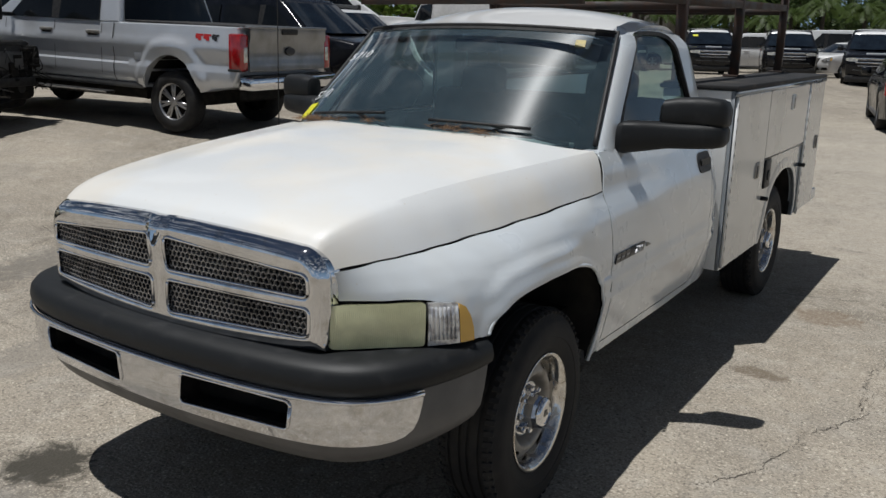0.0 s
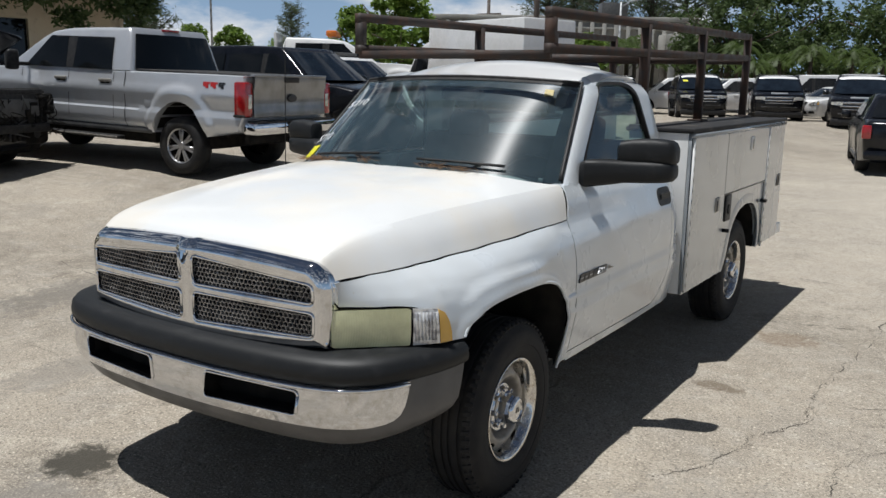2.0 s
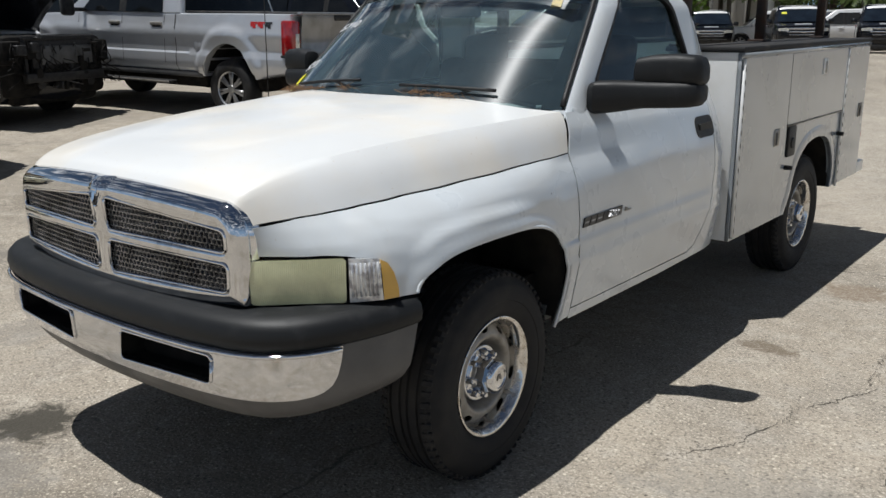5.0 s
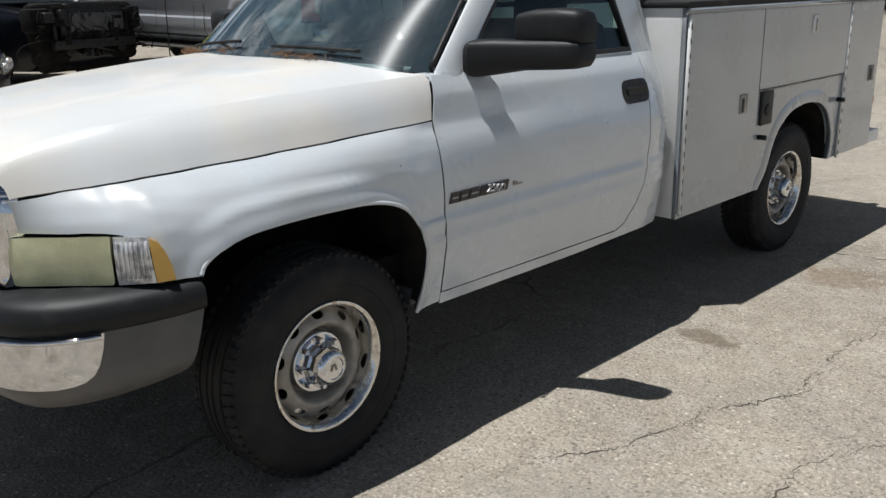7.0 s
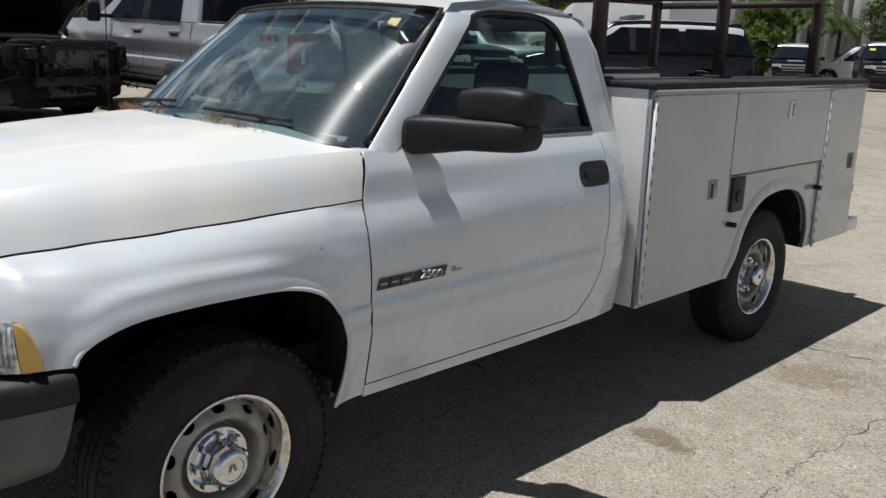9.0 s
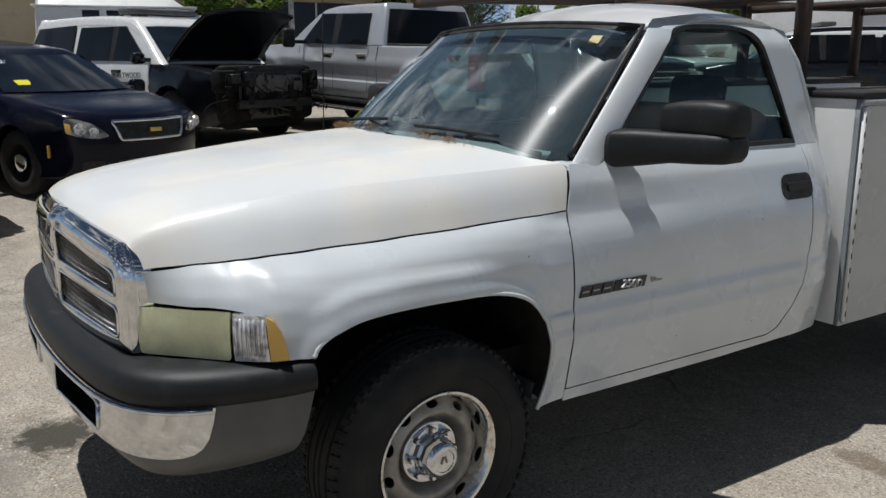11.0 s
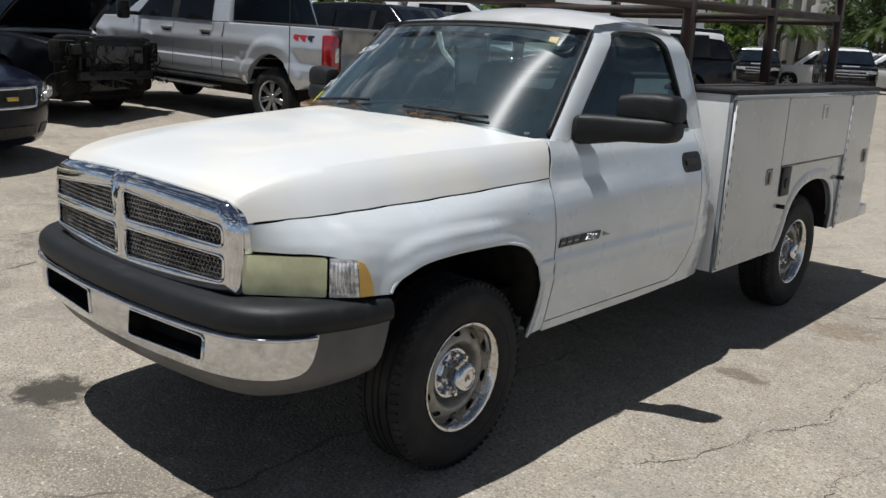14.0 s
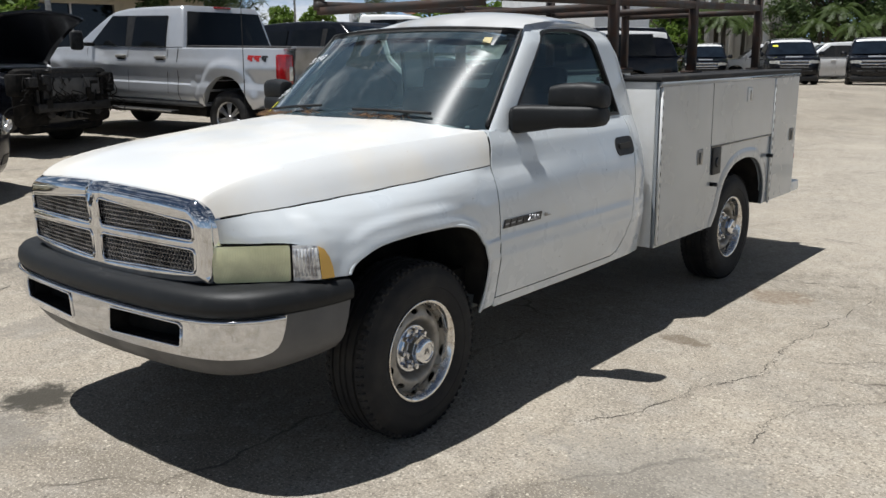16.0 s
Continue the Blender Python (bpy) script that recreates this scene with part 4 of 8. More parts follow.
    part("windshield_seal", tube([Vector(p) * 1.0 + Vector((0, -0.002, 0.002)) for p in ring], 0.010, 8), M_BLACK, t, "black windshield seal")
    tint = loft([[Vector(windshield(u, v)) + Vector((0, 0.004, -0.004)) for u in (-0.975 + 0.0975 * i for i in range(21))] for v in (0.97, 0.93, 0.885)], closed=False, caps=False)
    part("tint_band", tint, M_BANDTINT, ws, "blue tinted sun band")
    band = loft([[Vector(windshield(u, v)) + Vector((0, -0.003, 0.003)) for u in (-0.985 + 0.0985 * i for i in range(21))] for v in (0.985, 0.955)], closed=False, caps=False)
    part("shade_band", band, M_BLACK, ws, "dark band along the windshield top")
    both("pillar_trim", loft([[Vector(windshield(0.985, v)) + Vector((0, 0.03, -0.012)) for v in (0.08 * i for i in range(13))], [Vector(windshield(0.90, v)) + Vector((0, 0.05, -0.012)) for v in (0.08 * i for i in range(13))]], closed=False, caps=False), M_BLACK, ws)
    steps_v = [0.05 * i for i in range(21)]
    shells = []
    for v in steps_v:
        z = lerp(1.268, 1.742, v)
        a = Vector((lerp(0.8195, 0.6935, v), lerp(0.602, 1.080, v), z))
        b = Vector((side_x(a.y + 0.112, z) + 0.0025 - 0.006 * eased(1.70, 1.742, z), a.y + 0.112, z - 0.004))
        mid = Vector((lerp(a.x, b.x, 0.80) + 0.004, a.y + 0.018, z + 0.003))
        shells.append([a + Vector((-0.012, 0.010, -0.004))] + [a * (1 - q) ** 2 + mid * 2 * q * (1 - q) + b * q * q for q in (0.0, 0.08, 0.18, 0.3, 0.42, 0.55, 0.68, 0.8, 0.9, 1.0)])
    a_post = loft(shells, closed=False, caps=False)
    both("windshield_pillar", a_post, M_WHITE, t, "white windshield pillar")
    # stickers and chalk numbers on the windshield
    def on_glass(u, v, size, text, roll):
        p, pu, pv = Vector(windshield(u, v)), Vector(windshield(u + 0.05, v)), Vector(windshield(u, v + 0.05))
        ex = (pu - p).normalized()
        n_ = ex.cross(pv - p).normalized()
        m = Matrix((ex, n_.cross(ex), n_)).transposed().to_4x4()
        m.translation = p + n_ * 0.004
        return m @ Matrix.Rotation(roll, 4, "Z")
    for u, v, txt in ((-0.86, 0.26, "5710"), (-0.80, 0.66, "5710")):
        letters(txt, 0.082, 0.0004, M_CHALK, "chalk_number", ws, on_glass(u, v, 0, txt, 0.12), "white chalk lot number")
    st = box((0, 0, 0), (0.11, 0.10, 0.001))
    stick = part("lot_sticker", st, M_YELLOW, ws, "yellow lot sticker")
    stick.matrix_basis = on_glass(-0.90, 0.10, 0, "", 0.1)
    st = part("inspection_sticker", box((0, 0, 0), (0.045, 0.05, 0.001)), M_FADED, ws, "small faded yellow sticker")
    st.matrix_basis = on_glass(0.80, 0.86, 0, "", 0.1)
    # hood and cowl
    rings = []
    for i in range(34):
        v = i / 33
        v = v * v * 0.35 + v * 0.65
        row = []
        for j in range(-24, 25):
            w = j / 24
            a = abs(w)
            y = lerp(-0.897 + 0.071 * w * w, 0.350 + 0.185 * (a / 0.8) ** 2 + 0.041 * (a / 0.8) ** 6 if a <= 0.8 else lerp(0.577, 0.539, table(((0.0, 0.0), (0.58, 0.43), (1.0, 1.0)), (a - 0.8) / 0.2)), v)
            _, sh, se, _ = hood_rows(y)
            x = sh * a / 0.8 if a <= 0.8 else lerp(sh, se, (a - 0.8) / 0.2)
            row.append(hood(math.copysign(x, w), y))
        rings.append(row)
    rings = [[(x, y + 0.004, z - 0.055) for x, y, z in rings[0]]] + rings
    skin = loft(rings, closed=False, caps=False)
    if sum(f.normal.z for f in skin.faces) < 0:
        bmesh.ops.reverse_faces(skin, faces=skin.faces)
    bmesh.ops.solidify(skin, geom=skin.faces[:], thickness=0.012)
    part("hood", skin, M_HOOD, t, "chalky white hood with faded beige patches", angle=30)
    cowl = loft([[(0.84 * u, 0.335 + 0.185 * u * u, hood(0.80 * u, 0.34 + 0.18 * u * u)[2] - 0.030) for u in (-0.94 + 0.094 * i for i in range(21))],
                 [(0.83 * u, 0.41 + 0.080 * u * u + 0.116 * u ** 6, 1.318 - 0.049 * u * u) for u in (-0.94 + 0.094 * i for i in range(21))]], closed=False, caps=False)
    part("cowl_panel", cowl, M_BLACK, t, "black cowl vent panel")
    both("cowl_corner", loft([[(0.842, 0.570, 1.258), (0.836, 0.574, 1.272), (0.815, 0.572, 1.280), (0.785, 0.558, 1.286)], [(0.842, 0.635, 1.266), (0.836, 0.640, 1.277), (0.816, 0.632, 1.284), (0.800, 0.612, 1.286)]], closed=False, caps=False), M_WHITE, t)
    both("hood_seam", loft([[(hood_rows(y)[2] - 0.02, y, hood_rows(y)[3] + 0.01), (side_x(y, hood_rows(y)[3] - 0.02) - 0.012, y, hood_rows(y)[3] - 0.03)] for y in (-0.82, -0.5, -0.2, 0.1, 0.3, 0.45, 0.52)], closed=False, caps=False), M_DARK, t)
    # wipers
    for x0, y0, x1 in ((0.16, 0.375, 0.66), (-0.52, 0.44, -0.02)):
        pts = []
        for i in range(9):
            s = i / 8
            x = lerp(x0 - 0.04, x1 - 0.10, s)
            q = Vector(windshield(x / 0.77, 0.055 + 0.025 * s))
            pts.append(q + Vector((0, -0.014, 0.016)))
        part("wiper_blade", tube(pts, 0.007, 6), M_BLACK, t, "black wiper blade")
        base = Vector((x1 + 0.05, 0.43 + 0.18 * (x1 / 0.77) ** 2, 1.30))
        part("wiper_arm", tube([base, base + Vector((-0.12, -0.015, 0.016)), pts[5]], 0.009, 6, taper=[1.3, 1.0, 0.7]), M_BLACK, t)
    # grille surround with four honeycomb panels
    def gy(x):
        return -0.905 + 0.058 * (abs(x) / 0.65) ** 2

    arc = [(0.545 + 0.095 * math.cos(radians(a)) ** 0.92, 0.997 + 0.129 * math.sin(radians(a)) ** 0.92) for a in range(0, 90, 9)] + [(0.545, 1.126)]
    top_x = [-0.515 + 0.0515 * i for i in range(21)]
    frame_o = [(-0.630, 0.815), (-0.45, 0.800), (-0.2, 0.788), (0.0, 0.785), (0.2, 0.788), (0.45, 0.800), (0.630, 0.815), (0.640, 0.92)] + arc
    frame_o += [(-x, 1.154 - 0.033 * (abs(x) / 0.6) ** 2) for x in top_x] + [(-x, z) for x, z in reversed(arc)] + [(-0.640, 0.92)]

    def grille(x, z):
        d = gap((x, z), frame_o)
        edge = min(1.0, d / 0.042)
        roll = 0.044 * (1 - edge) ** 2.2 * (0.35 + 0.65 * eased(0.80, 0.86, z))
        c = min(gap((x, z), c_) for c_ in cells)
        soft_ = 0.006 * max(0.0, 1 - c / 0.013) ** 2
        ridge = 0.013 * eased(0.050, 0.012, abs(x)) * eased(1.02, 1.07, z)
        return (x, gy(x) - 0.026 + roll + soft_ - ridge, z)
    cells = []
    for sgn in (1, -1):
        cells.append(rounded([(sgn * x, z) for x, z in ((0.036, 0.982), (0.590, 0.976), (0.586, 1.044), (0.034, 1.092))], 0.022))
        cells.append(rounded([(sgn * x, z) for x, z in ((0.034, 0.840), (0.588, 0.853), (0.591, 0.942), (0.034, 0.950))], 0.022))
    rails = [dense(inset(frame_o, d), 0.03) for d in (0.006, 0.016, 0.030, 0.043)]
    rails += [dense(inset(c, -d), 0.02) for c in cells for d in (0.006, 0.013)]
    part("grille_surround", sheet(frame_o, grille, 0.025, 0.022, cells, lines=[r + r[:1] for r in rails]), M_CHROME, t, "chrome crosshair grille surround", angle=75)
    skirt = loft([[grille(x, z) for x, z in dense(frame_o, 0.03)], [(x, gy(x) + 0.075, z - 0.012) for x, z in dense(frame_o, 0.03)]], caps=False)
    part("grille_return", skirt, M_CHROME, t)
    for c in cells:
        lipline = [Vector(grille(x, z)) + Vector((0, -0.003, 0)) for x, z in c]
        part("grille_bead", tube(lipline + lipline[:1], 0.006, 6), M_CHROME, t)
        us = [p[0] for p in c]
        zs = [p[1] for p in c]
        bm = bmesh.new()
        pitch = 0.0195
        row, z = 0, min(zs) - 0.005
        while z < max(zs) + 0.008:
            x = min(us) - 0.005 + (pitch / 2 if row % 2 else 0)
            while x < max(us) + 0.006:
                if inside((x, z), [(0.0 + p[0], p[1]) for p in c]) or gap((x, z), c) < 0.006:
                    oy, iy = gy(x) - 0.015, gy(x) + 0.002
                    ro, ri = pitch / math.sqrt(3), pitch / math.sqrt(3) * 0.80
                    o = [bm.verts.new((x + ro * math.sin(k * math.pi / 3), oy, z + ro * math.cos(k * math.pi / 3))) for k in range(6)]
                    i_ = [bm.verts.new((x + ri * math.sin(k * math.pi / 3), oy, z + ri * math.cos(k * math.pi / 3))) for k in range(6)]
                    d = [bm.verts.new((x + ri * math.sin(k * math.pi / 3), iy, z + ri * math.cos(k * math.pi / 3))) for k in range(6)]
                    for k in range(6):
                        j = (k + 1) % 6
                        bm.faces.new((o[k], o[j], i_[j], i_[k]))
                        bm.faces.new((i_[k], i_[j], d[j], d[k]))
                x += pitch
            row += 1
            z += pitch * 0.866
        part("grille_mesh", bm, M_MESH, t, "grey honeycomb grille mesh", smooth=False)
    part("radiator", box((0, -0.80, 0.93), (1.20, 0.03, 0.36)), M_DARK, t)
    shield = rounded([(-0.031, 1.136), (0.031, 1.136), (0.033, 1.094), (0.0, 1.050), (-0.033, 1.094)], 0.014)
    lean = lambda z: -0.948 + 0.22 * (z - 1.05)
    em = part("grille_emblem", sheet(shield, lambda x, z: (x, lean(z), z), 0.012, 0.03, flip=False), M_CHROME, t, "chrome shield emblem")
    part("emblem_inlay", sheet(inset(shield, 0.006), lambda x, z: (x, lean(z) - 0.004, z), 0.012, 0.006), M_BADGE, em)
    mark = [(-0.017, 1.118), (-0.006, 1.126), (0.006, 1.126), (0.017, 1.118), (0.019, 1.098), (0.010, 1.106), (0.006, 1.080), (0.0, 1.072), (-0.006, 1.080), (-0.010, 1.106), (-0.019, 1.098)]
    part("emblem_mark", sheet(mark, lambda x, z: (x, lean(z) - 0.009, z), 0.01, 0.006), M_CHROME, em)
    # headlights and corner lamps along the nose
    nose = [(0.628, -0.838), (0.655, -0.818), (0.74, -0.735), (0.825, -0.652), (0.88, -0.590), (0.918, -0.535), (0.934, -0.498)]
    run = [0.0]
    for p, q in zip(nose, nose[1:]):
        run.append(run[-1] + math.dist(p, q))
    px, py = list(zip(run, [p[0] for p in nose])), list(zip(run, [p[1] for p in nose]))

    def lamp(s, z):
        bulge = 0.006 * math.sin(math.pi * max(0, min(1, (z - 0.81) / 0.15)))
        return (table(px, s) + 0.7 * bulge, table(py, s) - 0.7 * bulge, z)
    both("headlight", sheet(rounded([(0.004, 0.813), (0.290, 0.813), (0.292, 0.950), (0.004, 0.950)], 0.012), lamp, 0.02, 0.02), M_LENS, t, "yellowed square headlight")
    for cl in both("corner_lamp", sheet([(0.300, 0.813), (0.406, 0.815), (0.396, 0.942), (0.375, 0.947), (0.300, 0.950)], lamp, 0.02, 0.02), M_CLEAR, t, "clear ribbed corner lamp"):
        k = 1 if cl.data.vertices[0].co.x > 0 else -1
        for i in range(7):
            sx = 0.310 + 0.0135 * i
            rib = tube([Vector(lamp(sx, z)) + Vector((0.002, -0.002, 0)) for z in (0.832, 0.86, 0.90, 0.936)], 0.0042, 6)
            part("lens_rib", rib if k > 0 else mirrored(rib), M_CLEAR, cl)
    both("side_marker", sheet([(0.408, 0.815), (0.460, 0.818), (0.455, 0.858), (0.442, 0.900), (0.422, 0.931), (0.399, 0.942)], lamp, 0.015, 0.02), M_AMBER, t, "amber side marker lamp")
    both("lamp_housing", sheet([(-0.012, 0.792), (0.464, 0.800), (0.455, 0.86), (0.430, 0.905), (0.395, 0.938), (-0.012, 0.957)], lambda s, z: tuple(Vector(lamp(s, z)) + Vector((-0.022, 0.022, 0))), 0.05, 0.03), M_DARK, t)
    # bumper: black top, chrome face with two slots, grey lower valance and ends
    half = [(0.28, -0.972), (0.55, -0.946), (0.715, -0.903), (0.815, -0.826), (0.872, -0.728), (0.915, -0.60), (0.938, -0.50), (0.946, -0.425)]
    plan = smooth_line([(-x, y) for x, y in reversed(half)] + [(0.0, -0.980)] + half, 5)
    brun = [0.0]
    for p, q in zip(plan, plan[1:]):
        brun.append(brun[-1] + math.dist(p, q))
    mid = brun[-1] / 2
    bx, by = list(zip(brun, [p[0] for p in plan])), list(zip(brun, [p[1] for p in plan]))

    def bumper(s, z, inset=0.0):
        s += mid
        x, y = table(bx, s), table(by, s)
        x2, y2 = table(bx, s + 0.02), table(by, s + 0.02)
        d = Vector((x2 - x, y2 - y, 0))
        nrm = Vector((d.y, -d.x, 0)).normalized() if d.length > 1e-6 else Vector((1, 0, 0))
        tuck = 0.055 * eased(0.60, 0.42, z) - 0.004 * math.sin(math.pi * max(0, min(1, (z - 0.50) / 0.20)))
        p = Vector((x, y, z)) - nrm * (inset + tuck)
        return tuple(p)
    end = mid - 0.001
    def lift(s):
        return 0.055 * (abs(s) / end) ** 3
    sec = [(0.028, 0.702), (-0.004, 0.704), (-0.015, 0.716), (-0.019, 0.742), (-0.013, 0.772), (0.004, 0.792), (0.040, 0.803), (0.110, 0.806)]
    steps = [-end + 2 * end * i / 70 for i in range(71)]
    rub = loft([[bumper(s, 0.702 + (z - 0.702) * (1 - 0.10 * (abs(s) / end) ** 4) + 0.30 * lift(s), i) for i, z in sec] for s in steps], closed=False, caps=False)
    part("bumper_top", rub, M_BLACKRUB, t, "faded black rubber bumper top")
    chrome_end = 0.985
    def chrome_bot(s):
        return 0.535 + 0.020 * (abs(s) / chrome_end) ** 2
    low = [(s, chrome_bot(s)) for s in (-0.84 + 1.68 * i / 24 for i in range(25))]
    tip = [(0.885, 0.556), (0.918, 0.566), (0.944, 0.584), (0.962, 0.612), (0.976, 0.655), (chrome_end, 0.700)]
    chrome_o = [(-x, z) for x, z in reversed(tip)] + low + tip
    slots = []
    for sgn in (1, -1):
        ring = []
        for cx, cz, a0 in ((0.558, 0.656, 0), (0.166, 0.658, 90), (0.158, 0.592, 180), (0.552, 0.600, 270)):
            ring += [(sgn * (cx + 0.018 * math.cos(radians(a0 + 18 * k))), cz + 0.018 * math.sin(radians(a0 + 18 * k))) for k in range(6)]
        slots.append(ring)
    part("bumper_chrome", sheet(chrome_o, lambda s, z: bumper(s, z + 0.3 * lift(s), -0.008), 0.035, 0.022, slots), M_CHROME, t, "scratched chrome bumper face with two slots")
    part("chrome_lip", tube([bumper(0.99 * chrome_end * q, 0.6935 + 0.3 * lift(chrome_end * q), -0.0185) for q in (-1 + 0.05 * i for i in range(41))], 0.0075, 8), M_CHROME, t)
    for sl in slots:
        pts = [bumper(s, z + 0.3 * lift(s), -0.010) for s, z in sl]
        part("slot_rim", tube(pts + pts[:1], 0.005, 6), M_CHROME, t)
        deep = [bumper(s, z + 0.3 * lift(s), 0.075) for s, z in sl]
        pocket = loft([[bumper(s, z + 0.3 * lift(s), -0.004) for s, z in sl], deep], caps=False)
        pocket.faces.new([v for v in pocket.verts][len(sl):])
        part("slot_pocket", pocket, M_DARK, t)
    def slant(s, z):
        return s * (1 - 0.055 * (0.715 - z) / 0.28 * (abs(s) / end) ** 5)
    val = loft([[bumper(slant(s, z), z + 1.0 * lift(s) * w, i) for i, z, w in ((0.020, 0.715, 0.3), (0.0, 0.698, 0.35), (0.0, 0.62, 0.5), (0.0, 0.545, 0.85), (0.008, 0.495, 1.1), (0.018, 0.452, 1.5), (0.05, 0.438, 1.6))] for s in steps if abs(s) > 0.98 or True], closed=False, caps=False)
    # the grey skin opens behind the slots
    cut = [f for f in val.faces if 0.11 < abs(f.calc_center_median().x) < 0.62 and 0.575 < f.calc_center_median().z < 0.69]
    bmesh.ops.delete(val, geom=cut, context="FACES")
    part("bumper_valance", val, M_GREYCAP, t, "grey painted bumper valance and end caps")
    # unseen plate, added to stop sun leaking down behind the bumper skin
    sun_plate = loft([[bumper(s, 0.735 + 0.3 * lift(s), 0.012) for s in steps], [bumper(s, 0.735, 0.34) for s in steps]], closed=False, caps=False)
    part("bumper_deck", sun_plate, M_DARK, t)
    part("bumper_core", box((0, -0.80, 0.60), (1.30, 0.10, 0.20), 0.02), M_DARK, t)
    # unseen boxes, added to keep sun out of the bumper corners
    for x in (0.78, -0.78):
        part("splash_guard", box((x * 0.90, -0.56, 0.66), (0.26, 0.26, 0.24), 0.03), M_DARK, t)
    # mirrors
    for sgn in (1, -1):
        def lobe(rings):
            out = []
            for cx, cy, cz, hx, hy, hz in rings:
                out.append([(cx + 0.0, cy + hy * math.copysign(abs(math.cos(a)) ** 0.6, math.cos(a)), cz + hz * math.copysign(abs(math.sin(a)) ** 0.6, math.sin(a))) for a in (2 * math.pi * i / 20 for i in range(20))])
            return loft(out)
        low = lobe([(0.838, 0.80, 1.322, 0, 0.055, 0.062), (0.865, 0.805, 1.325, 0, 0.066, 0.068), (0.93, 0.845, 1.330, 0, 0.062, 0.064), (1.02, 0.895, 1.336, 0, 0.060, 0.055), (1.12, 0.930, 1.338, 0, 0.062, 0.054), (1.19, 0.955, 1.340, 0, 0.062, 0.052), (1.222, 0.965, 1.342, 0, 0.056, 0.047), (1.236, 0.97, 1.343, 0, 0.040, 0.032)])
        mi = part("side_mirror", low if sgn > 0 else mirrored(low), M_BLACKRUB, t, "black towing side mirror")
        up = lobe([(0.978, 0.905, 1.415, 0, 0.036, 0.042), (0.990, 0.91, 1.422, 0, 0.054, 0.060), (1.05, 0.925, 1.432, 0, 0.060, 0.062), (1.14, 0.95, 1.436, 0, 0.062, 0.062), (1.205, 0.965, 1.432, 0, 0.060, 0.060), (1.226, 0.97, 1.428, 0, 0.054, 0.055), (1.238, 0.975, 1.422, 0, 0.038, 0.038)])
        part("mirror_head", up if sgn > 0 else mirrored(up), M_BLACKRUB, mi)
        gl = box((1.11, 1.000, 1.39), (0.20, 0.02, 0.12), 0.008, Matrix.Translation((1.11, 1.0, 1.39)) @ Matrix.Rotation(0.22, 4, "Z") @ Matrix.Translation((-1.11, -1.0, -1.39)))
        part("mirror_glass", gl if sgn > 0 else mirrored(gl), M_CHROME, mi)
    # antenna on the far fender
    part("antenna", tube([(-0.80, 0.44, 1.16), (-0.80, 0.44, 1.24), (-0.805, 0.46, 2.02)], 0.0022, 6, taper=[3, 1.3, 0.8]), M_DARK, t, "thin whip antenna")
    # cab interior
    dash = loft([[(x, y, z) for y, z in ((0.42, 1.15), (0.45, 1.262 - 0.03 * (x / 0.75) ** 2), (0.62, 1.285), (0.80, 1.278), (0.90, 1.24), (0.92, 1.05), (0.80, 0.75), (0.5, 0.7))] for x in (-0.79, -0.5, -0.2, 0.1, 0.4, 0.79)])
    part("dashboard", dash, M_DASH, t, "grey dashboard")
    st = lathe([(0.178, -0.014), (0.192, -0.010), (0.198, 0.0), (0.192, 0.010), (0.178, 0.014), (0.172, 0.0)], 32, close=True)
    bmesh.ops.transform(st, matrix=Matrix.Translation((0.38, 1.06, 1.20)) @ Matrix.Rotation(radians(-90), 4, "Z") @ Matrix.Rotation(radians(-28), 4, "Y"), verts=st.verts)
    add_box(st, (0.38, 1.045, 1.195), (0.32, 0.03, 0.06), 0.01)
    part("steering_wheel", st, M_BLACK, t)
    seat = bmesh.new()
    add_box(seat, (0, 1.42, 0.84), (1.46, 0.52, 0.22), 0.06)
    add_box(seat, (0, 0, 0), (1.46, 0.16, 0.62), 0.06, Matrix.Translation((0, 1.70, 1.12)) @ Matrix.Rotation(radians(-10), 4, "X"))
    part("bench_seat", seat, M_SEAT, t, "dark cloth bench seat")
    for x in (0.40, -0.40):
        part("headrest", box((0, 0, 0), (0.29, 0.10, 0.17), 0.07, Matrix.Translation((x, 1.72, 1.475)) @ Matrix.Rotation(radians(-8), 4, "X"), 4), M_SEAT, t)
    part("cab_mirror", box((0, 0.98, 1.68), (0.24, 0.03, 0.06), 0.015), M_BLACK, t)
    part("headliner", sheet([(-0.64, 1.06), (0.64, 1.06), (0.66, 1.85), (-0.66, 1.85)], lambda x, y: (x, y, 1.765 - 0.03 * (x / 0.66) ** 2), 0.1, 0.004), M_SEAT, t)
    # underside
    part("engine_bay", box((0, -0.1, 0.72), (1.00, 1.3, 0.50), 0.04), M_DARK, t)
    for x in (0.42, -0.42):
        part("frame_rail", box((x, 2.0, 0.52), (0.08, 5.4, 0.16), 0.01), M_DARK, t)
    part("front_axle", tube([(-0.80, 0, 0.36), (0.80, 0, 0.36)], 0.05), M_DARK, t)
    ax = tube([(-0.80, 3.42, HUB_Z), (0.80, 3.42, HUB_Z)], 0.055)
    bmesh.ops.create_uvsphere(ax, u_segments=16, v_segments=10, radius=0.16, matrix=Matrix.Translation((0, 3.42, HUB_Z)))
    part("rear_axle", ax, M_DARK, t)
    # wheels
    build_wheel(t, "front_wheel", 0.818, AXLE_F, 2.5)
    build_wheel(t, "front_wheel", -0.818, AXLE_F, 182.5)
    build_wheel(t, "rear_wheel", 0.800, AXLE_R, 0)
    build_wheel(t, "rear_wheel", -0.800, AXLE_R, 180)
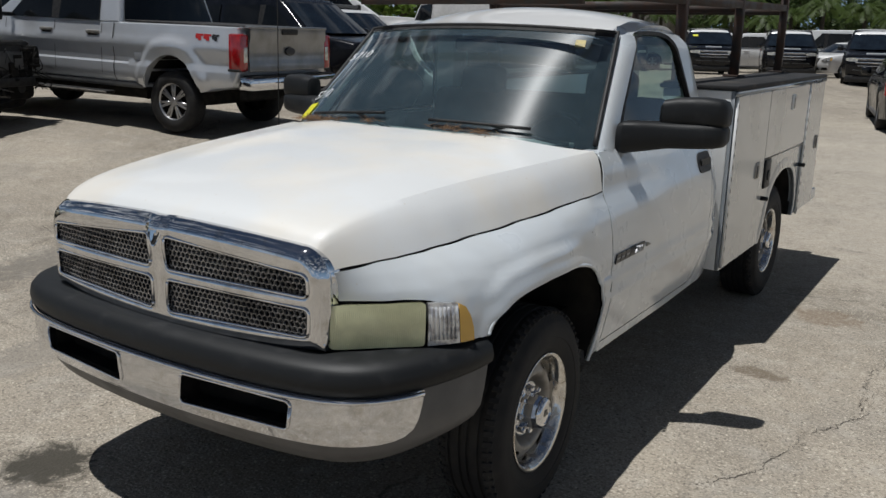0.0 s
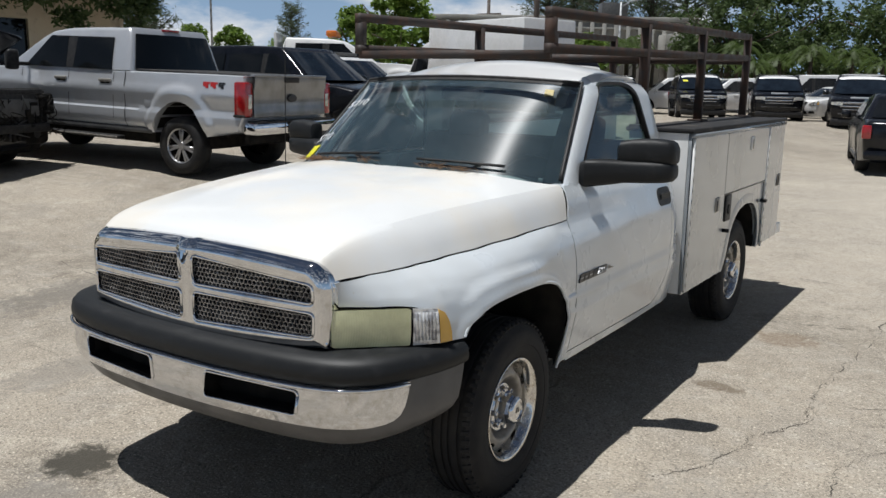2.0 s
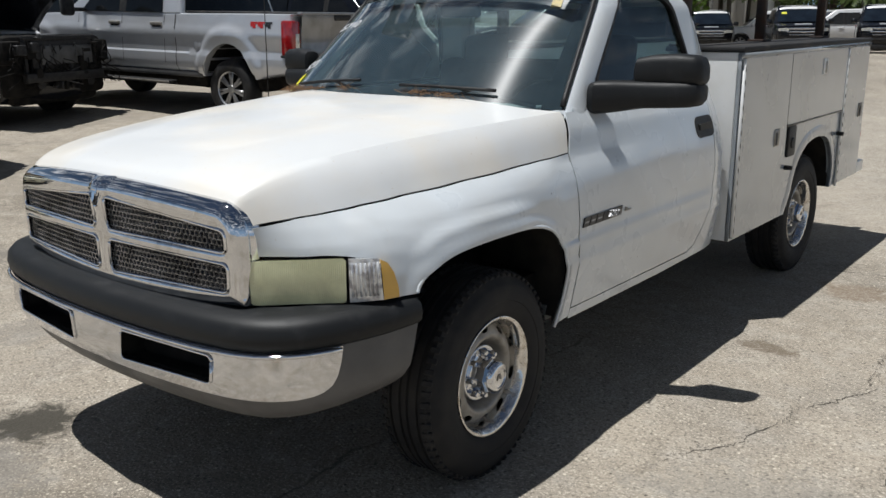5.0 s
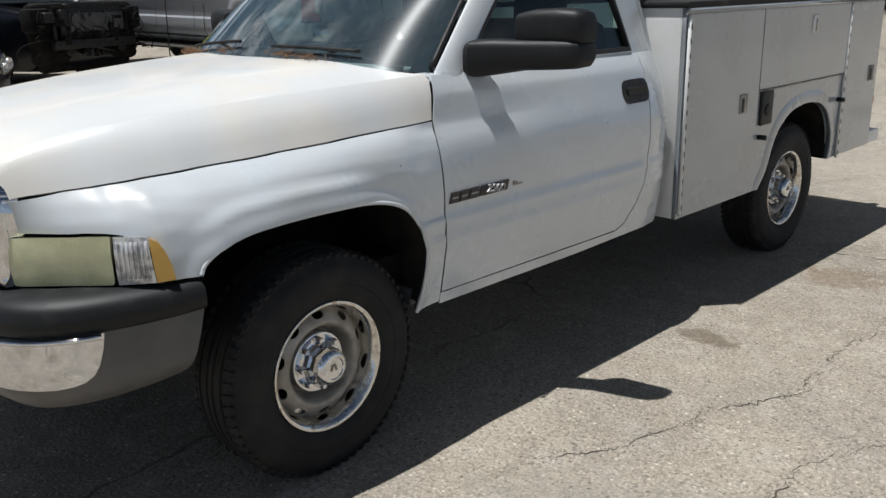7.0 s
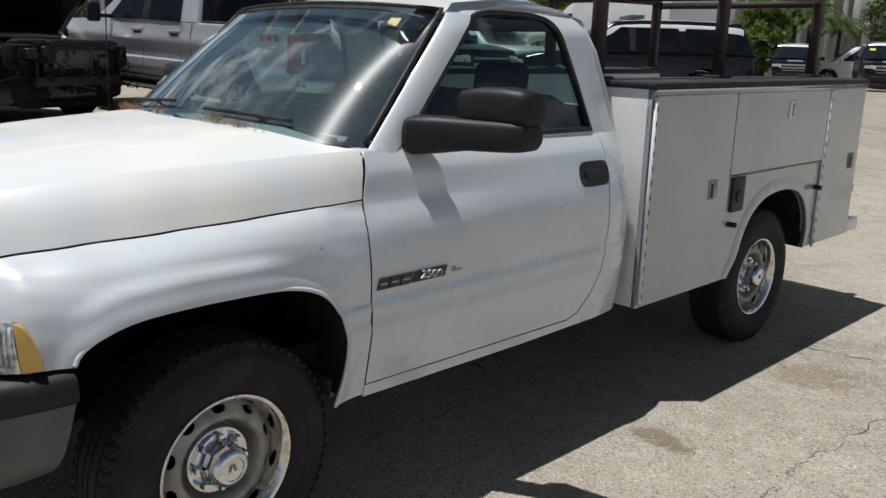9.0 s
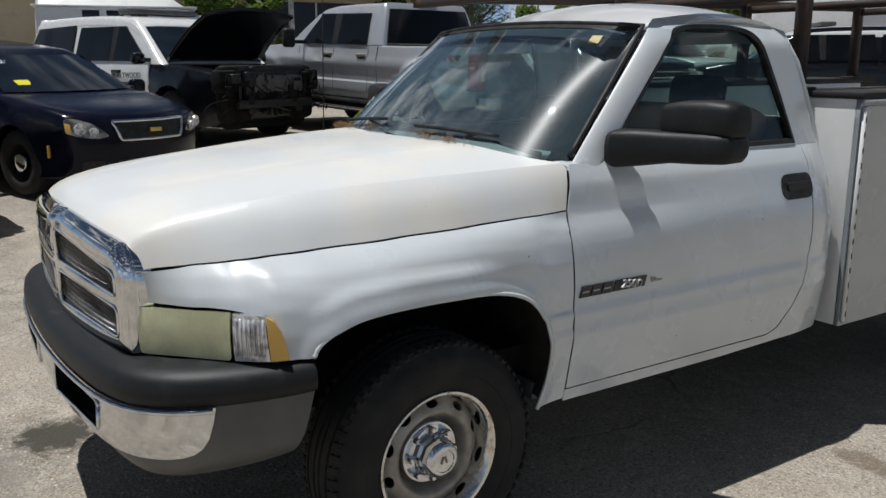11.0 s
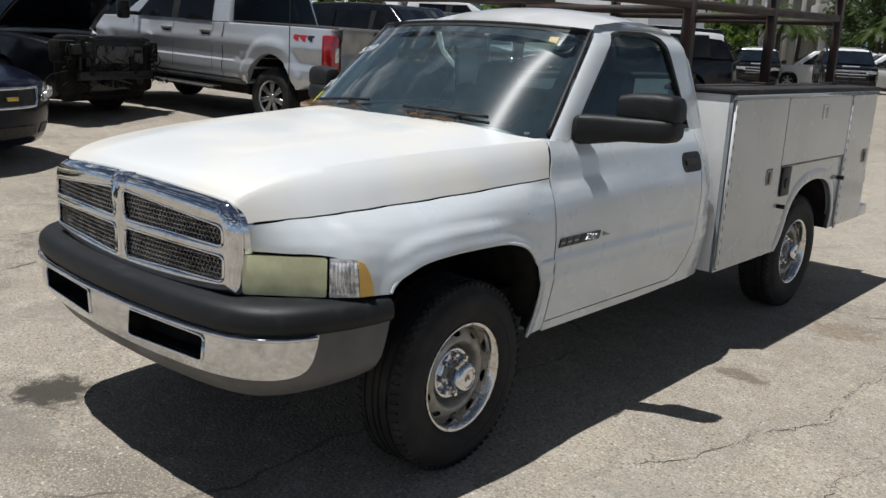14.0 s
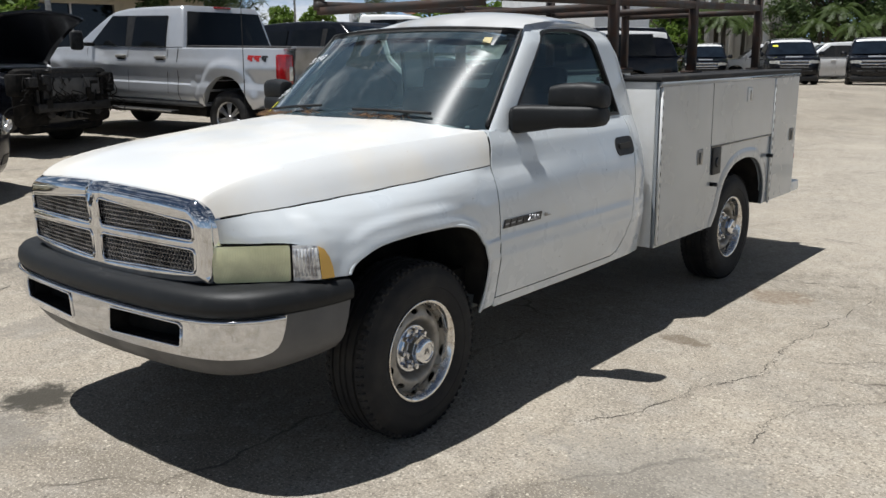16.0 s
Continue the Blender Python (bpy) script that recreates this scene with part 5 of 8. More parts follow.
    # the nose sits a little askew: its far corner forward and outward
    for ob in t.children_recursive:
        if ob.type == "MESH" and "wheel" not in ob.name and ob.parent is not None and "wheel" not in ob.parent.name:
            for v in ob.data.vertices:
                pull = eased(-0.40, -0.85, v.co.y)
                v.co.y += 0.022 * v.co.x * pull
                v.co.x += 0.040 * min(0.0, v.co.x) * pull
    return t


BOX_F, BOX_R, BOX_LO, BOX_HI, BOX_X = 2.105, 4.56, 0.462, 1.462, 0.948


def build_boxes(t):
    """The utility bed: two side boxes with doors, black top, bed floor, bulkhead and step bumper."""
    arch = smooth_line([(2.958, BOX_LO), (3.040, 0.555), (3.092, 0.670), (3.160, 0.770), (3.290, 0.850), (3.450, 0.882), (3.610, 0.880), (3.740, 0.848), (3.840, 0.775), (3.905, 0.660), (3.910, 0.560), (3.890, 0.494)], 3)
    skin = [(BOX_F, BOX_LO)] + arch + [(4.56, BOX_LO + 0.035), (BOX_R, BOX_HI), (BOX_F, BOX_HI)]
    face = lambda y, z: (BOX_X, y, z)
    for sgn in (1, -1):
        put = lambda bm: bm if sgn > 0 else mirrored(bm)
        body = part("side_box", put(sheet(skin, face, 0.09, 0.02)), M_BOXSHADE, t, "white steel utility side box")
        part("box_front", put(box((0.736, BOX_F + 0.012, 0.962), (0.380, 0.024, 1.0), 0.003)), M_BOXWHITE, body)
        part("box_rear", put(box((0.736, BOX_R - 0.012, 0.985), (0.380, 0.024, 0.95), 0.003)), M_BOXWHITE, body)
        part("box_inner", put(box((0.555, (BOX_F + BOX_R) / 2, 1.06), (0.02, BOX_R - BOX_F - 0.04, 0.80), 0.004)), M_BOXWHITE, body)
        lid = bmesh.new()
        add_box(lid, (0.745, (BOX_F + BOX_R) / 2, BOX_HI + 0.016), (0.44, BOX_R - BOX_F + 0.02, 0.028), 0.008)
        part("box_top", put(lid), M_LINER, body, "black coated box top")
        part("drip_rail", put(tube([(BOX_X + 0.008, BOX_F, BOX_HI - 0.012), (BOX_X + 0.008, BOX_R, BOX_HI - 0.012)], 0.010, square=True)), M_BOXSHADE, body)
        # doors, each a slab proud of the skin
        doors = (
            [(2.128, 0.475), (2.890, 0.475), (2.890, 0.60), (2.874, 0.70), (2.865, 0.80), (2.865, 1.432), (2.128, 1.432)],
            [(2.875, 1.022), (4.000, 1.022), (4.000, 1.432), (2.875, 1.432)],
            [(4.028, 0.505), (4.545, 0.505), (4.545, 1.434), (4.028, 1.434)],
        )
        for k, d in enumerate(doors):
            bm = sheet(d, lambda y, z: (BOX_X + 0.012, y, z), 0.12, 0.011)
            dr = part("box_door", put(bm), M_BOXSHADE, body, "grey-white box door, darkened for shade")
            if k != 1:
                yh = 2.122 if k == 0 else 4.016
                part("hinge_strip", put(tube([(BOX_X + 0.010, yh, 0.485), (BOX_X + 0.010, yh, 1.43)], 0.009, 8)), M_BOXWHITE, dr)
                for i in range(14):
                    z0 = 0.505 + 0.066 * i
                    part("hinge_gap", put(box((BOX_X + 0.0175, yh + (0.004 if k == 0 else 0), z0 + 0.015), (0.006, 0.009, 0.026), 0.002, seg=1)), M_BLACK, dr)
            else:
                part("hinge", put(tube([(BOX_X + 0.013, 2.875, 1.013), (BOX_X + 0.013, 4.00, 1.013)], 0.005, 6)), M_STEEL, dr)
            yl, zl = ((2.70, 0.965), (3.50, 1.335), (4.44, 0.985))[k]
            la = part("door_latch", put(box((BOX_X + 0.014, yl, zl), (0.012, 0.075, 0.10), 0.008)), M_BOXWHITE if k == 1 else M_STEEL, dr, "paddle latch")
            part("latch_paddle", put(box((BOX_X + 0.018, yl - (0.018 if k != 1 else 0), zl - 0.006), (0.012, 0.026, 0.075), 0.005)), M_BLACK if k != 1 else M_STEEL, la)
        # arch flare, fuel filler, bumpers
        cy_, cz_ = 3.43, 0.42
        grow = lambda k: [(cy_ + (y - cy_) * k, cz_ + (z - cz_) * k) for y, z in arch]
        flare = loft([[(BOX_X + 0.001, y, max(BOX_LO, z)) for y, z in grow(1.15)], [(BOX_X + 0.006, y, max(BOX_LO, z)) for y, z in grow(1.10)], [(BOX_X + 0.009, y, max(BOX_LO, z)) for y, z in grow(1.03)], [(BOX_X + 0.006, y, z) for y, z in arch], [(BOX_X - 0.03, y, z) for y, z in arch]], closed=False, caps=False)
        part("arch_flare", put(flare), M_BOXSHADE, body)
        wl_ = loft([[(BOX_X - 0.02, y, z) for y, z in arch], [(0.50, y, z + 0.01) for y, z in arch]], closed=False, caps=False)
        part("wheel_well", put(wl_), M_DARK, body)
        ff = part("fuel_recess", put(box((BOX_X + 0.010, 2.975, 0.915), (0.016, 0.135, 0.185), 0.03, seg=3)), M_BLACK, body, "black fuel filler recess")
        part("fuel_cap", put(lathe([(0.0, 0.020), (0.03, 0.018), (0.036, 0.008), (0.036, 0.0)], 20, m=Matrix.Translation((BOX_X + 0.008, 2.975, 0.905)))), M_BLACKRUB, ff)
        for y, z in ((2.925, 0.760), (3.965, 0.858)):
            part("door_bumper", put(tube([(BOX_X, y, z), (BOX_X + 0.045, y, z)], 0.014, 10)), M_BLACKRUB, body)
        part("side_reflector", put(box((BOX_X + 0.006, 4.555, 0.80), (0.012, 0.02, 0.05), 0.004)), M_REDLENS, body)
    part("bed_floor", box((0, (BOX_F + BOX_R) / 2, 0.68), (1.12, BOX_R - BOX_F, 0.04)), M_LINER, t, "black coated bed floor")
    part("bulkhead", box((0, BOX_F + 0.02, 1.02), (1.10, 0.03, 0.70), 0.006), M_BOXWHITE, t, "white bed bulkhead")
    part("tailgate", box((0, BOX_R - 0.02, 0.96), (1.09, 0.05, 0.54), 0.01), M_BOXWHITE, t, "white tailgate")
    part("step_bumper", box((0, 4.66, 0.540), (1.90, 0.20, 0.085), 0.008), M_BOXWHITE, t, "white rear step bumper")
    for x in (0.75, -0.75):
        part("tail_light", box((x, 4.565, 0.70), (0.12, 0.02, 0.18), 0.01), M_REDLENS, t)


def build_rack(t):
    """The ladder rack of square steel tube, bolted to the boxes."""
    X, F, R = 0.600, 0.86, 4.55
    rk = new("ladder_rack")
    rk.parent = t
    rk["label"] = "rust-brown square tube ladder rack"
    up, lo = lambda y: 2.092 + 0.016 * (y - F) , lambda y: 1.918 + 0.016 * (y - F)
    for x in (X, -X):
        part("upper_rail", tube([(x, F - 0.025, up(F)), (x, R, up(R))], 0.024, square=True), M_RUST, rk)
        part("lower_rail", tube([(x, F - 0.025, lo(F)), (x, R, lo(R))], 0.024, square=True), M_RUST, rk)
        part("front_upright", tube([(x, F, lo(F)), (x, F, up(F))], 0.0235, square=True), M_RUST, rk)
        for y in (2.16, 3.30, 4.53):
            part("post", tube([(x, y, BOX_HI + 0.030), (x, y, up(y))], 0.026, square=True), M_RUST, rk)
            part("post_foot", box((x, y, BOX_HI + 0.036), (0.11, 0.13, 0.012), 0.003), M_RUST, rk)
    for y in (F, 2.16, 3.30, 4.53):
        part("cross_bar", tube([(-X, y, lo(y) - 0.030), (X, y, lo(y) - 0.030)], 0.022, square=True), M_RUST, rk)


pickup = build_pickup()
build_boxes(pickup)
build_rack(pickup)


# ---- parked vehicles ----
M_PANE = material("dark_car_glass", (0.006, 0.007, 0.008), 0.05, color2=(0.010, 0.011, 0.012), scale=3, spec=0.35)
M_LAMPBOWL = material("headlamp_bowl", (0.40, 0.39, 0.34), 0.10, metal=0.5, coat=1.0, color2=(0.10, 0.10, 0.09), scale=9, lo=0.42, hi=0.58)
# windshield base lifted to dark blue: reflected sky put into the colour
M_SHIELD = material("skylit_car_glass", (0.012, 0.018, 0.026), 0.04, color2=(0.007, 0.010, 0.015), scale=2.5, spec=0.6)
M_GREYTRIM = material("grey_trim", (0.09, 0.09, 0.09), 0.5, color2=(0.06, 0.06, 0.06), scale=8)


def fill_side(bm, ring, place, step=0.13, folds=()):
    """Closes one side of a body with a fine net over its outline, so that its swell shows."""
    me = bpy.data.meshes.new("side")
    tmp = sheet(ring, place, step, 0, lines=folds)
    tmp.to_mesh(me)
    tmp.free()
    bm.from_mesh(me)
    bpy.data.meshes.remove(me)


def hull(poly, width, soft=0.09, keep=None, nose=0.0, tail_=0.0, net=0.13, folds=()):
    """A body from its side outline: rounded towards both sides; width(x, z): its half-width; nose, tail_: how far the ends bow in plan."""
    xs = [p[0] for p in poly]
    hi, lo_ = max(xs), min(xs)

    def place(x, w, z):
        return (x - nose * w * w * eased(hi - 0.95, hi, x) + tail_ * w * w * eased(lo_ + 0.8, lo_, x), width(x, z) * w, z)
    rows = []
    for w, d in ((1.0, soft * 0.75), (0.985, soft * 0.30), (0.95, soft * 0.08), (0.86, 0.0), (0.65, 0.0), (0.4, 0.0), (0.0, 0.0)):
        rows.append((w, inset(poly, d, keep)))
    full = rows + [(-w, p) for w, p in reversed(rows[:-1])]
    bm = loft([[place(x, w, z) for x, z in p] for w, p in full], caps=False)
    for sg in (1, -1):
        fill_side(bm, rows[0][1], lambda x, z: place(x, sg, z), net, folds)
    bmesh.ops.remove_doubles(bm, verts=bm.verts, dist=0.0008)
    bmesh.ops.recalc_face_normals(bm, faces=bm.faces)
    return bm


def flat_pane(points, thick=0.006):
    """A thin slab over a loop of 3D points."""
    pts = [Vector(p) for p in points]
    n = Vector((0, 0, 0))
    for a, b in zip(pts, pts[1:] + pts[:1]):
        n += a.cross(b)
    n.normalize()
    return loft([[p - n * 0.02 for p in pts], [p + n * thick for p in pts]])


def arch_line(x, r, lift, n=9, low=0.0, tall=1.0):
    """Over a wheel at x, from its front to its rear, above the height low."""
    a0 = math.asin(max(0.0, min(0.9, (low + 0.004 - lift) / r)))
    return [(x + r * math.cos(lerp(a0, math.pi - a0, i / n)), lift + r * tall * math.sin(lerp(a0, math.pi - a0, i / n))) for i in range(n + 1)]


def car_wheel(parent, x, y, r, w, rim=None, spokes=6, name="wheel"):
    h = new(name)
    h.parent = parent
    h.matrix_basis = pose(x, y, r, 0, 0, 90 if y > 0 else -90)
    part("tyre", lathe([(r * 0.60, -w), (r * 0.9, -w), (r * 0.985, -w * 0.75), (r, -w * 0.3), (r, w * 0.3), (r * 0.985, w * 0.75), (r * 0.92, w), (r * 0.66, w + 0.004), (r * 0.60, w - 0.01)], 36), M_TYRE, h)
    rim = rim or M_ALLOY
    part("rim", lathe([(r * 0.58, -w * 0.8), (r * 0.60, w - 0.012), (r * 0.64, w - 0.002), (r * 0.66, w - 0.004), (r * 0.57, w - 0.03), (r * 0.54, 0.02), (0.0, 0.0)], 36), M_DARK if spokes else rim, h)
    if spokes:
        sp = bmesh.new()
        for k in range(spokes):
            a = 2 * math.pi * k / spokes
            for off in ((-0.12, 0.12) if spokes <= 8 else (0,)):
                add_box(sp, (0, 0, 0), (0.022, r * 0.085, r * 0.52), 0.006, Matrix.Rotation(a + off, 4, "X") @ Matrix.Translation((w - 0.035, 0, r * 0.34)), 1)
        lathe([(0.0, w - 0.015), (r * 0.13, w - 0.018), (r * 0.16, w - 0.035), (r * 0.16, 0.0)], 18, sp)
        lathe([(r * 0.56, w - 0.03), (r * 0.60, w - 0.012), (r * 0.645, w - 0.001), (r * 0.645, w - 0.02), (r * 0.56, w - 0.05)], 36, sp)
        part("spokes", sp, rim, h)
    else:
        part("hub_cap", lathe([(0.0, w + 0.004), (r * 0.15, w), (r * 0.26, w - 0.012), (r * 0.30, w - 0.035), (r * 0.30, 0.02)], 20), M_CHROME, h)
    return h


STYLES = {
    # L, W, H, wheelbase, front axle x, tyre radius, belt z, nose and tail outlines of the lower body, greenhouse outline
    "suv": dict(W=1.02, axles=(1.58, -1.42), r=0.395, lo=0.28, belt=1.16,
                body=[(2.46, 0.27), (2.58, 0.40), (2.60, 0.78), (2.55, 1.00), (2.40, 1.06), (1.30, 1.16), (-2.42, 1.19), (-2.52, 1.05), (-2.56, 0.56), (-2.46, 0.32)],
                glass=[(1.42, 1.13), (0.62, 1.76), (0.30, 1.845), (-0.8, 1.88), (-2.0, 1.85), (-2.22, 1.80), (-2.50, 1.14)], top=0.80,
                panes=[(1.04, 0.18), (0.08, -0.88), (-0.98, -1.92)], glow=1.70),
    "sedan": dict(W=0.95, axles=(1.58, -1.40), r=0.34, lo=0.22, belt=0.96,
                  body=[(2.40, 0.19), (2.50, 0.28), (2.55, 0.48), (2.54, 0.68), (2.48, 0.835), (2.28, 0.905), (1.65, 0.975), (1.10, 1.02), (-1.75, 1.04), (-2.40, 1.01), (-2.52, 0.88), (-2.50, 0.45), (-2.38, 0.25)],
                  glass=[(1.30, 0.975), (0.42, 1.38), (0.05, 1.455), (-0.7, 1.49), (-1.15, 1.45), (-1.98, 0.99)], top=0.74,
                  panes=[(0.98, 0.02), (-0.06, -0.95)], glow=1.37),
    "van": dict(W=1.0, axles=(1.75, -1.75), r=0.37, lo=0.36, belt=1.20,
                body=[(2.70, 0.36), (2.78, 0.60), (2.76, 0.95), (2.62, 1.10), (2.0, 1.20), (-2.72, 1.22), (-2.78, 0.62), (-2.70, 0.40)],
                glass=[(2.08, 1.17), (1.45, 1.95), (1.15, 2.07), (-2.4, 2.08), (-2.66, 1.98), (-2.74, 1.18)], top=0.86,
                panes=[(1.62, 0.82), (0.70, -0.8), (-0.9, -2.4)], glow=1.92),
    "pickup": dict(W=1.0, axles=(2.03, -2.05), r=0.405, lo=0.56, belt=1.37, arch=1.24, tall=1.24,
                   body=[(3.00, 0.56), (3.10, 0.70), (3.12, 0.95), (3.06, 1.22), (2.85, 1.30), (1.72, 1.37), (0.5, 1.385), (-1.0, 1.40), (-3.06, 1.42), (-3.17, 1.385), (-3.20, 1.25), (-3.20, 0.95), (-3.17, 0.80), (-3.10, 0.66)],
                   glass=[(1.50, 1.33), (0.70, 1.86), (0.38, 1.955), (0.0, 1.99), (-0.80, 2.005), (-1.02, 1.955), (-1.15, 1.38)], top=0.82,
                   panes=[(0.98, 0.12), (-0.02, -0.78)], glow=1.855),
}


SHELLS = {}


def shell(name, style, make):
    """The body of a style is shaped once and copied."""
    if (name, style) not in SHELLS:
        SHELLS[name, style] = make()
    return SHELLS[name, style].copy()


def car(name, style, at, heading, paint, label, upper=None, doors=None, rims=None, spokes=6, lamps=True, grille=True, group="", roof=None, hood=True, category="car", tail=True, lightbar=False, rail=0.135):
    """A parked vehicle: lower body with open wheel arches, cabin, panes, doors, lamps, grille, bumpers, mirrors and wheels."""
    s = STYLES[style]
    W, belt, lo, r = s["W"], s["belt"], s["lo"], s["r"]
    ARCH, TALL = s.get("arch", 1.17), s.get("tall", 1.0)
    hx, hy = math.cos(radians(heading)), math.sin(radians(heading))
    (af, ar) = s["axles"]
    zf, zr = (lot_height(at[0] + a * hx, at[1] + a * hy) for a in (af, ar))
    t = thing(name, (*at, 0), heading, label, category, group)
    slope = (zf - zr) / (af - ar)
    t.matrix_basis = pose(at[0], at[1], zr - ar * slope + 0.003, 0, -math.degrees(math.atan(slope)), heading)
    upper = upper or paint
    xf = max(p[0] for p in s["body"])
    xr = min(p[0] for p in s["body"])

    def width(x, z):
        w = W * (1 - 0.10 * eased(xf - 0.75, xf, x) - (0.012 if style == "pickup" else 0.05) * eased(xr + 0.6, xr, x)) * (1 - 0.05 * eased(0.75, lo, z))
        w *= 1 - 0.035 * eased(belt - 0.22, belt + 0.01, z)
        for ax in s["axles"]:
            if style == "pickup":
                w += 0.042 * eased(1.0, 0.84, math.hypot((x - ax) / 0.68, (z - 0.45) / 0.84))
            else:
                w += 0.022 * eased(r * (ARCH + 0.36), r * (ARCH + 0.24), math.hypot(x - ax, z - r * 0.98))
        w += 0.010 * eased(belt - 0.30, belt - 0.26, z) * eased(belt - 0.14, belt - 0.20, z)
        if style == "pickup":
            w += 0.024 * eased(0.885, 0.860, z) - 0.020 * eased(1.10, 0.90, z) - 0.03 * eased(0.66, 0.56, z)
        if z > belt - 0.02:
            w *= 1 - (1 - s["top"]) * ((z - belt + 0.02) / (s["glass"][3][1] - belt)) ** 1.15
        return w
    nose = s["body"]
    under = []
    for ax in sorted(s["axles"]):
        a = arch_line(ax, r * ARCH, r * 0.98, 11, lo, TALL)
        under += [(a[-1][0], lo)] + list(reversed(a)) + [(a[0][0], lo)]
    top = smooth_line(nose, 3)
    poly = top + under
    folds = []
    if style == "pickup":
        # the low body crease is a folded line
        folds += [[(-1.30 + 0.11 * i, z) for i in range(23)] for z in (0.858, 0.886)]
    bow, tail_bow = (0.10, 0.03) if style == "pickup" else (0.26, 0.12) if style == "sedan" else (0.16, 0.06)
    part("body", shell("body", style, lambda: hull(poly, width, 0.03 if style == "pickup" else 0.09, set(range(len(top), len(poly))), bow, tail_bow, 0.04 if style == "pickup" else 0.13, folds)), paint, t)
    front_line = sorted((z, x) for x, z in top if x > xf - 0.6)

    def front(w, z, out=0.010):
        """A place on the nose: w across, from -1 to 1."""
        x = table(front_line, z)
        a = abs(w)
        back_ = table(((0.0, 0.0), (0.86, 0.0), (0.95, 0.008), (0.985, 0.028), (1.0, 0.065)), a)
        return (x + out - bow * w * w * eased(xf - 0.95, xf, x) - back_, width(x, z) * w * (1 + 0.006 * (a > 0.9)), z)
    for ax in s["axles"]:
        well = loft([[(x, W * 0.93 * sg, z) for x, z in arch_line(ax, r * ARCH, r * 0.98, tall=TALL)] for sg in (1, 0.5, -0.5, -1)], closed=False, caps=False)
        part("wheel_well", well, M_DARK, t)
    part("underbody", box(((xf + xr) / 2, 0, lo + 0.05), (xf - xr - 0.9, W * 1.5, 0.10)), M_DARK, t)
    part("cabin", shell("cabin", style, lambda: hull(smooth_line(s["glass"], 3), width, 0.07)), upper, t)
    g = s["glass"]
    # windshield and rear glass
    def strip(pa, pb, ka, kb, wk=0.90):
        ax, az = lerp(pa[0], pb[0], ka), lerp(pa[1], pb[1], ka)
        bx_, bz = lerp(pa[0], pb[0], kb), lerp(pa[1], pb[1], kb)
        wa, wb = width(ax, az) * wk, width(bx_, bz) * wk
        nrm = Vector((-(bz - az), 0, bx_ - ax)).normalized()
        if nrm.z < 0:
            nrm = -nrm
        rows = []
        for (x, z, w) in ((ax, az, wa), (bx_, bz, wb)):
            rows.append([Vector((x + 0.10 * (1 - (j / 4) ** 2) * (1 if nrm.x > 0 else -0.6) , w * j / 4, z)) + nrm * 0.012 for j in range(-4, 5)])
        lower, upper_ = rows
        return loft([[p + nrm * 0.004 for p in lower], [p + nrm * 0.004 for p in upper_]], closed=False, caps=False)
    part("windshield", strip(g[0], g[1], 0.10, 0.88 if roof else 0.97), M_SHIELD, t, "dark windshield")
    if style == "pickup":
        part("rear_glass", strip(g[-1], g[-2], 0.06, 0.94, 0.92), M_PANE, t, "dark rear glass")
    else:
        part("rear_glass", strip(g[-1], g[-2], 0.12, 0.92, 0.86), M_PANE, t, "dark rear glass")
    # side panes and door lines
    ztop, zb = s["glow"], belt + 0.03
    for sg in (1, -1):
        for n_, (xa, xb) in enumerate(s["panes"]):
            q = []
            cut = (0.50 if style == "pickup" else 0.72) if n_ == 0 else 0.0
            rear = 0.30 if (n_ == len(s["panes"]) - 1 and style in ("sedan",)) else 0.05
            for x, z in ((xa, zb), (xa - cut * (0.9 if style != "sedan" else 0.75), ztop), (xb + rear, ztop), (xb, zb)):
                q.append((x, sg * (width(x, z) + 0.004), z))
            if sg < 0:
                q.reverse()
            part("side_window", flat_pane(q), M_PANE, t, "dark side window")
        post = []
        for x, z in ((s["panes"][0][1] + 0.015, zb), (s["panes"][0][1] + 0.06, ztop), (s["panes"][1][0] - 0.015, ztop), (s["panes"][1][0] - 0.015, zb)):
            post.append((x, sg * (width(x, z) + 0.002), z))
        part("pillar_trim", flat_pane(post if sg > 0 else list(reversed(post))), M_BLACK, t)
        for n_, (xa, xb) in enumerate(s["panes"][:2]):
            for x in ((xa + 0.08, xb - 0.05) if n_ == 0 else (xb - 0.05,)):
                seam = loft([[(x + d, sg * (width(x, z) + 0.003), z) for d in (-0.004, 0.004)] for z in (lo + 0.16, 0.75, belt - 0.12, belt)], closed=False, caps=False)
                part("door_seam", seam, M_DARK, t)
            part("door_handle", box((xb + 0.10, sg * (width(xb, belt - 0.12) + 0.012), belt - 0.12), (0.24, 0.04, 0.05), 0.015), M_STEEL if style == "pickup" else paint, t)
        if doors:
            x0_, x1_ = s["panes"][0][0] + 0.07, s["panes"][1][1] - 0.04
            panel = loft([[(x, sg * (width(x, z) + 0.006), z) for x in (x1_, (x0_ + x1_) / 2, x0_)] for z in (lo + 0.14, 0.6, 0.8, 1.0, belt)], closed=False, caps=False)
            part("white_door_panel", panel, doors, t, "white painted doors")
        mx_ = s["panes"][0][0] + (-0.06 if style == "pickup" else 0.02)
        mr = box((mx_, sg * (W + (0.26 if style == "pickup" else 0.13)), belt + (0.11 if style == "pickup" else 0.07)), (0.13, 0.20, 0.30 if style == "pickup" else 0.17), 0.05, seg=3)
        m_ = part("side_mirror", mr, M_BLACK if style == "pickup" else paint, t)
        part("mirror_arm", box((mx_ + 0.02, sg * (W + 0.02), belt + 0.05), (0.07, 0.32, 0.06), 0.02), M_BLACK, m_)
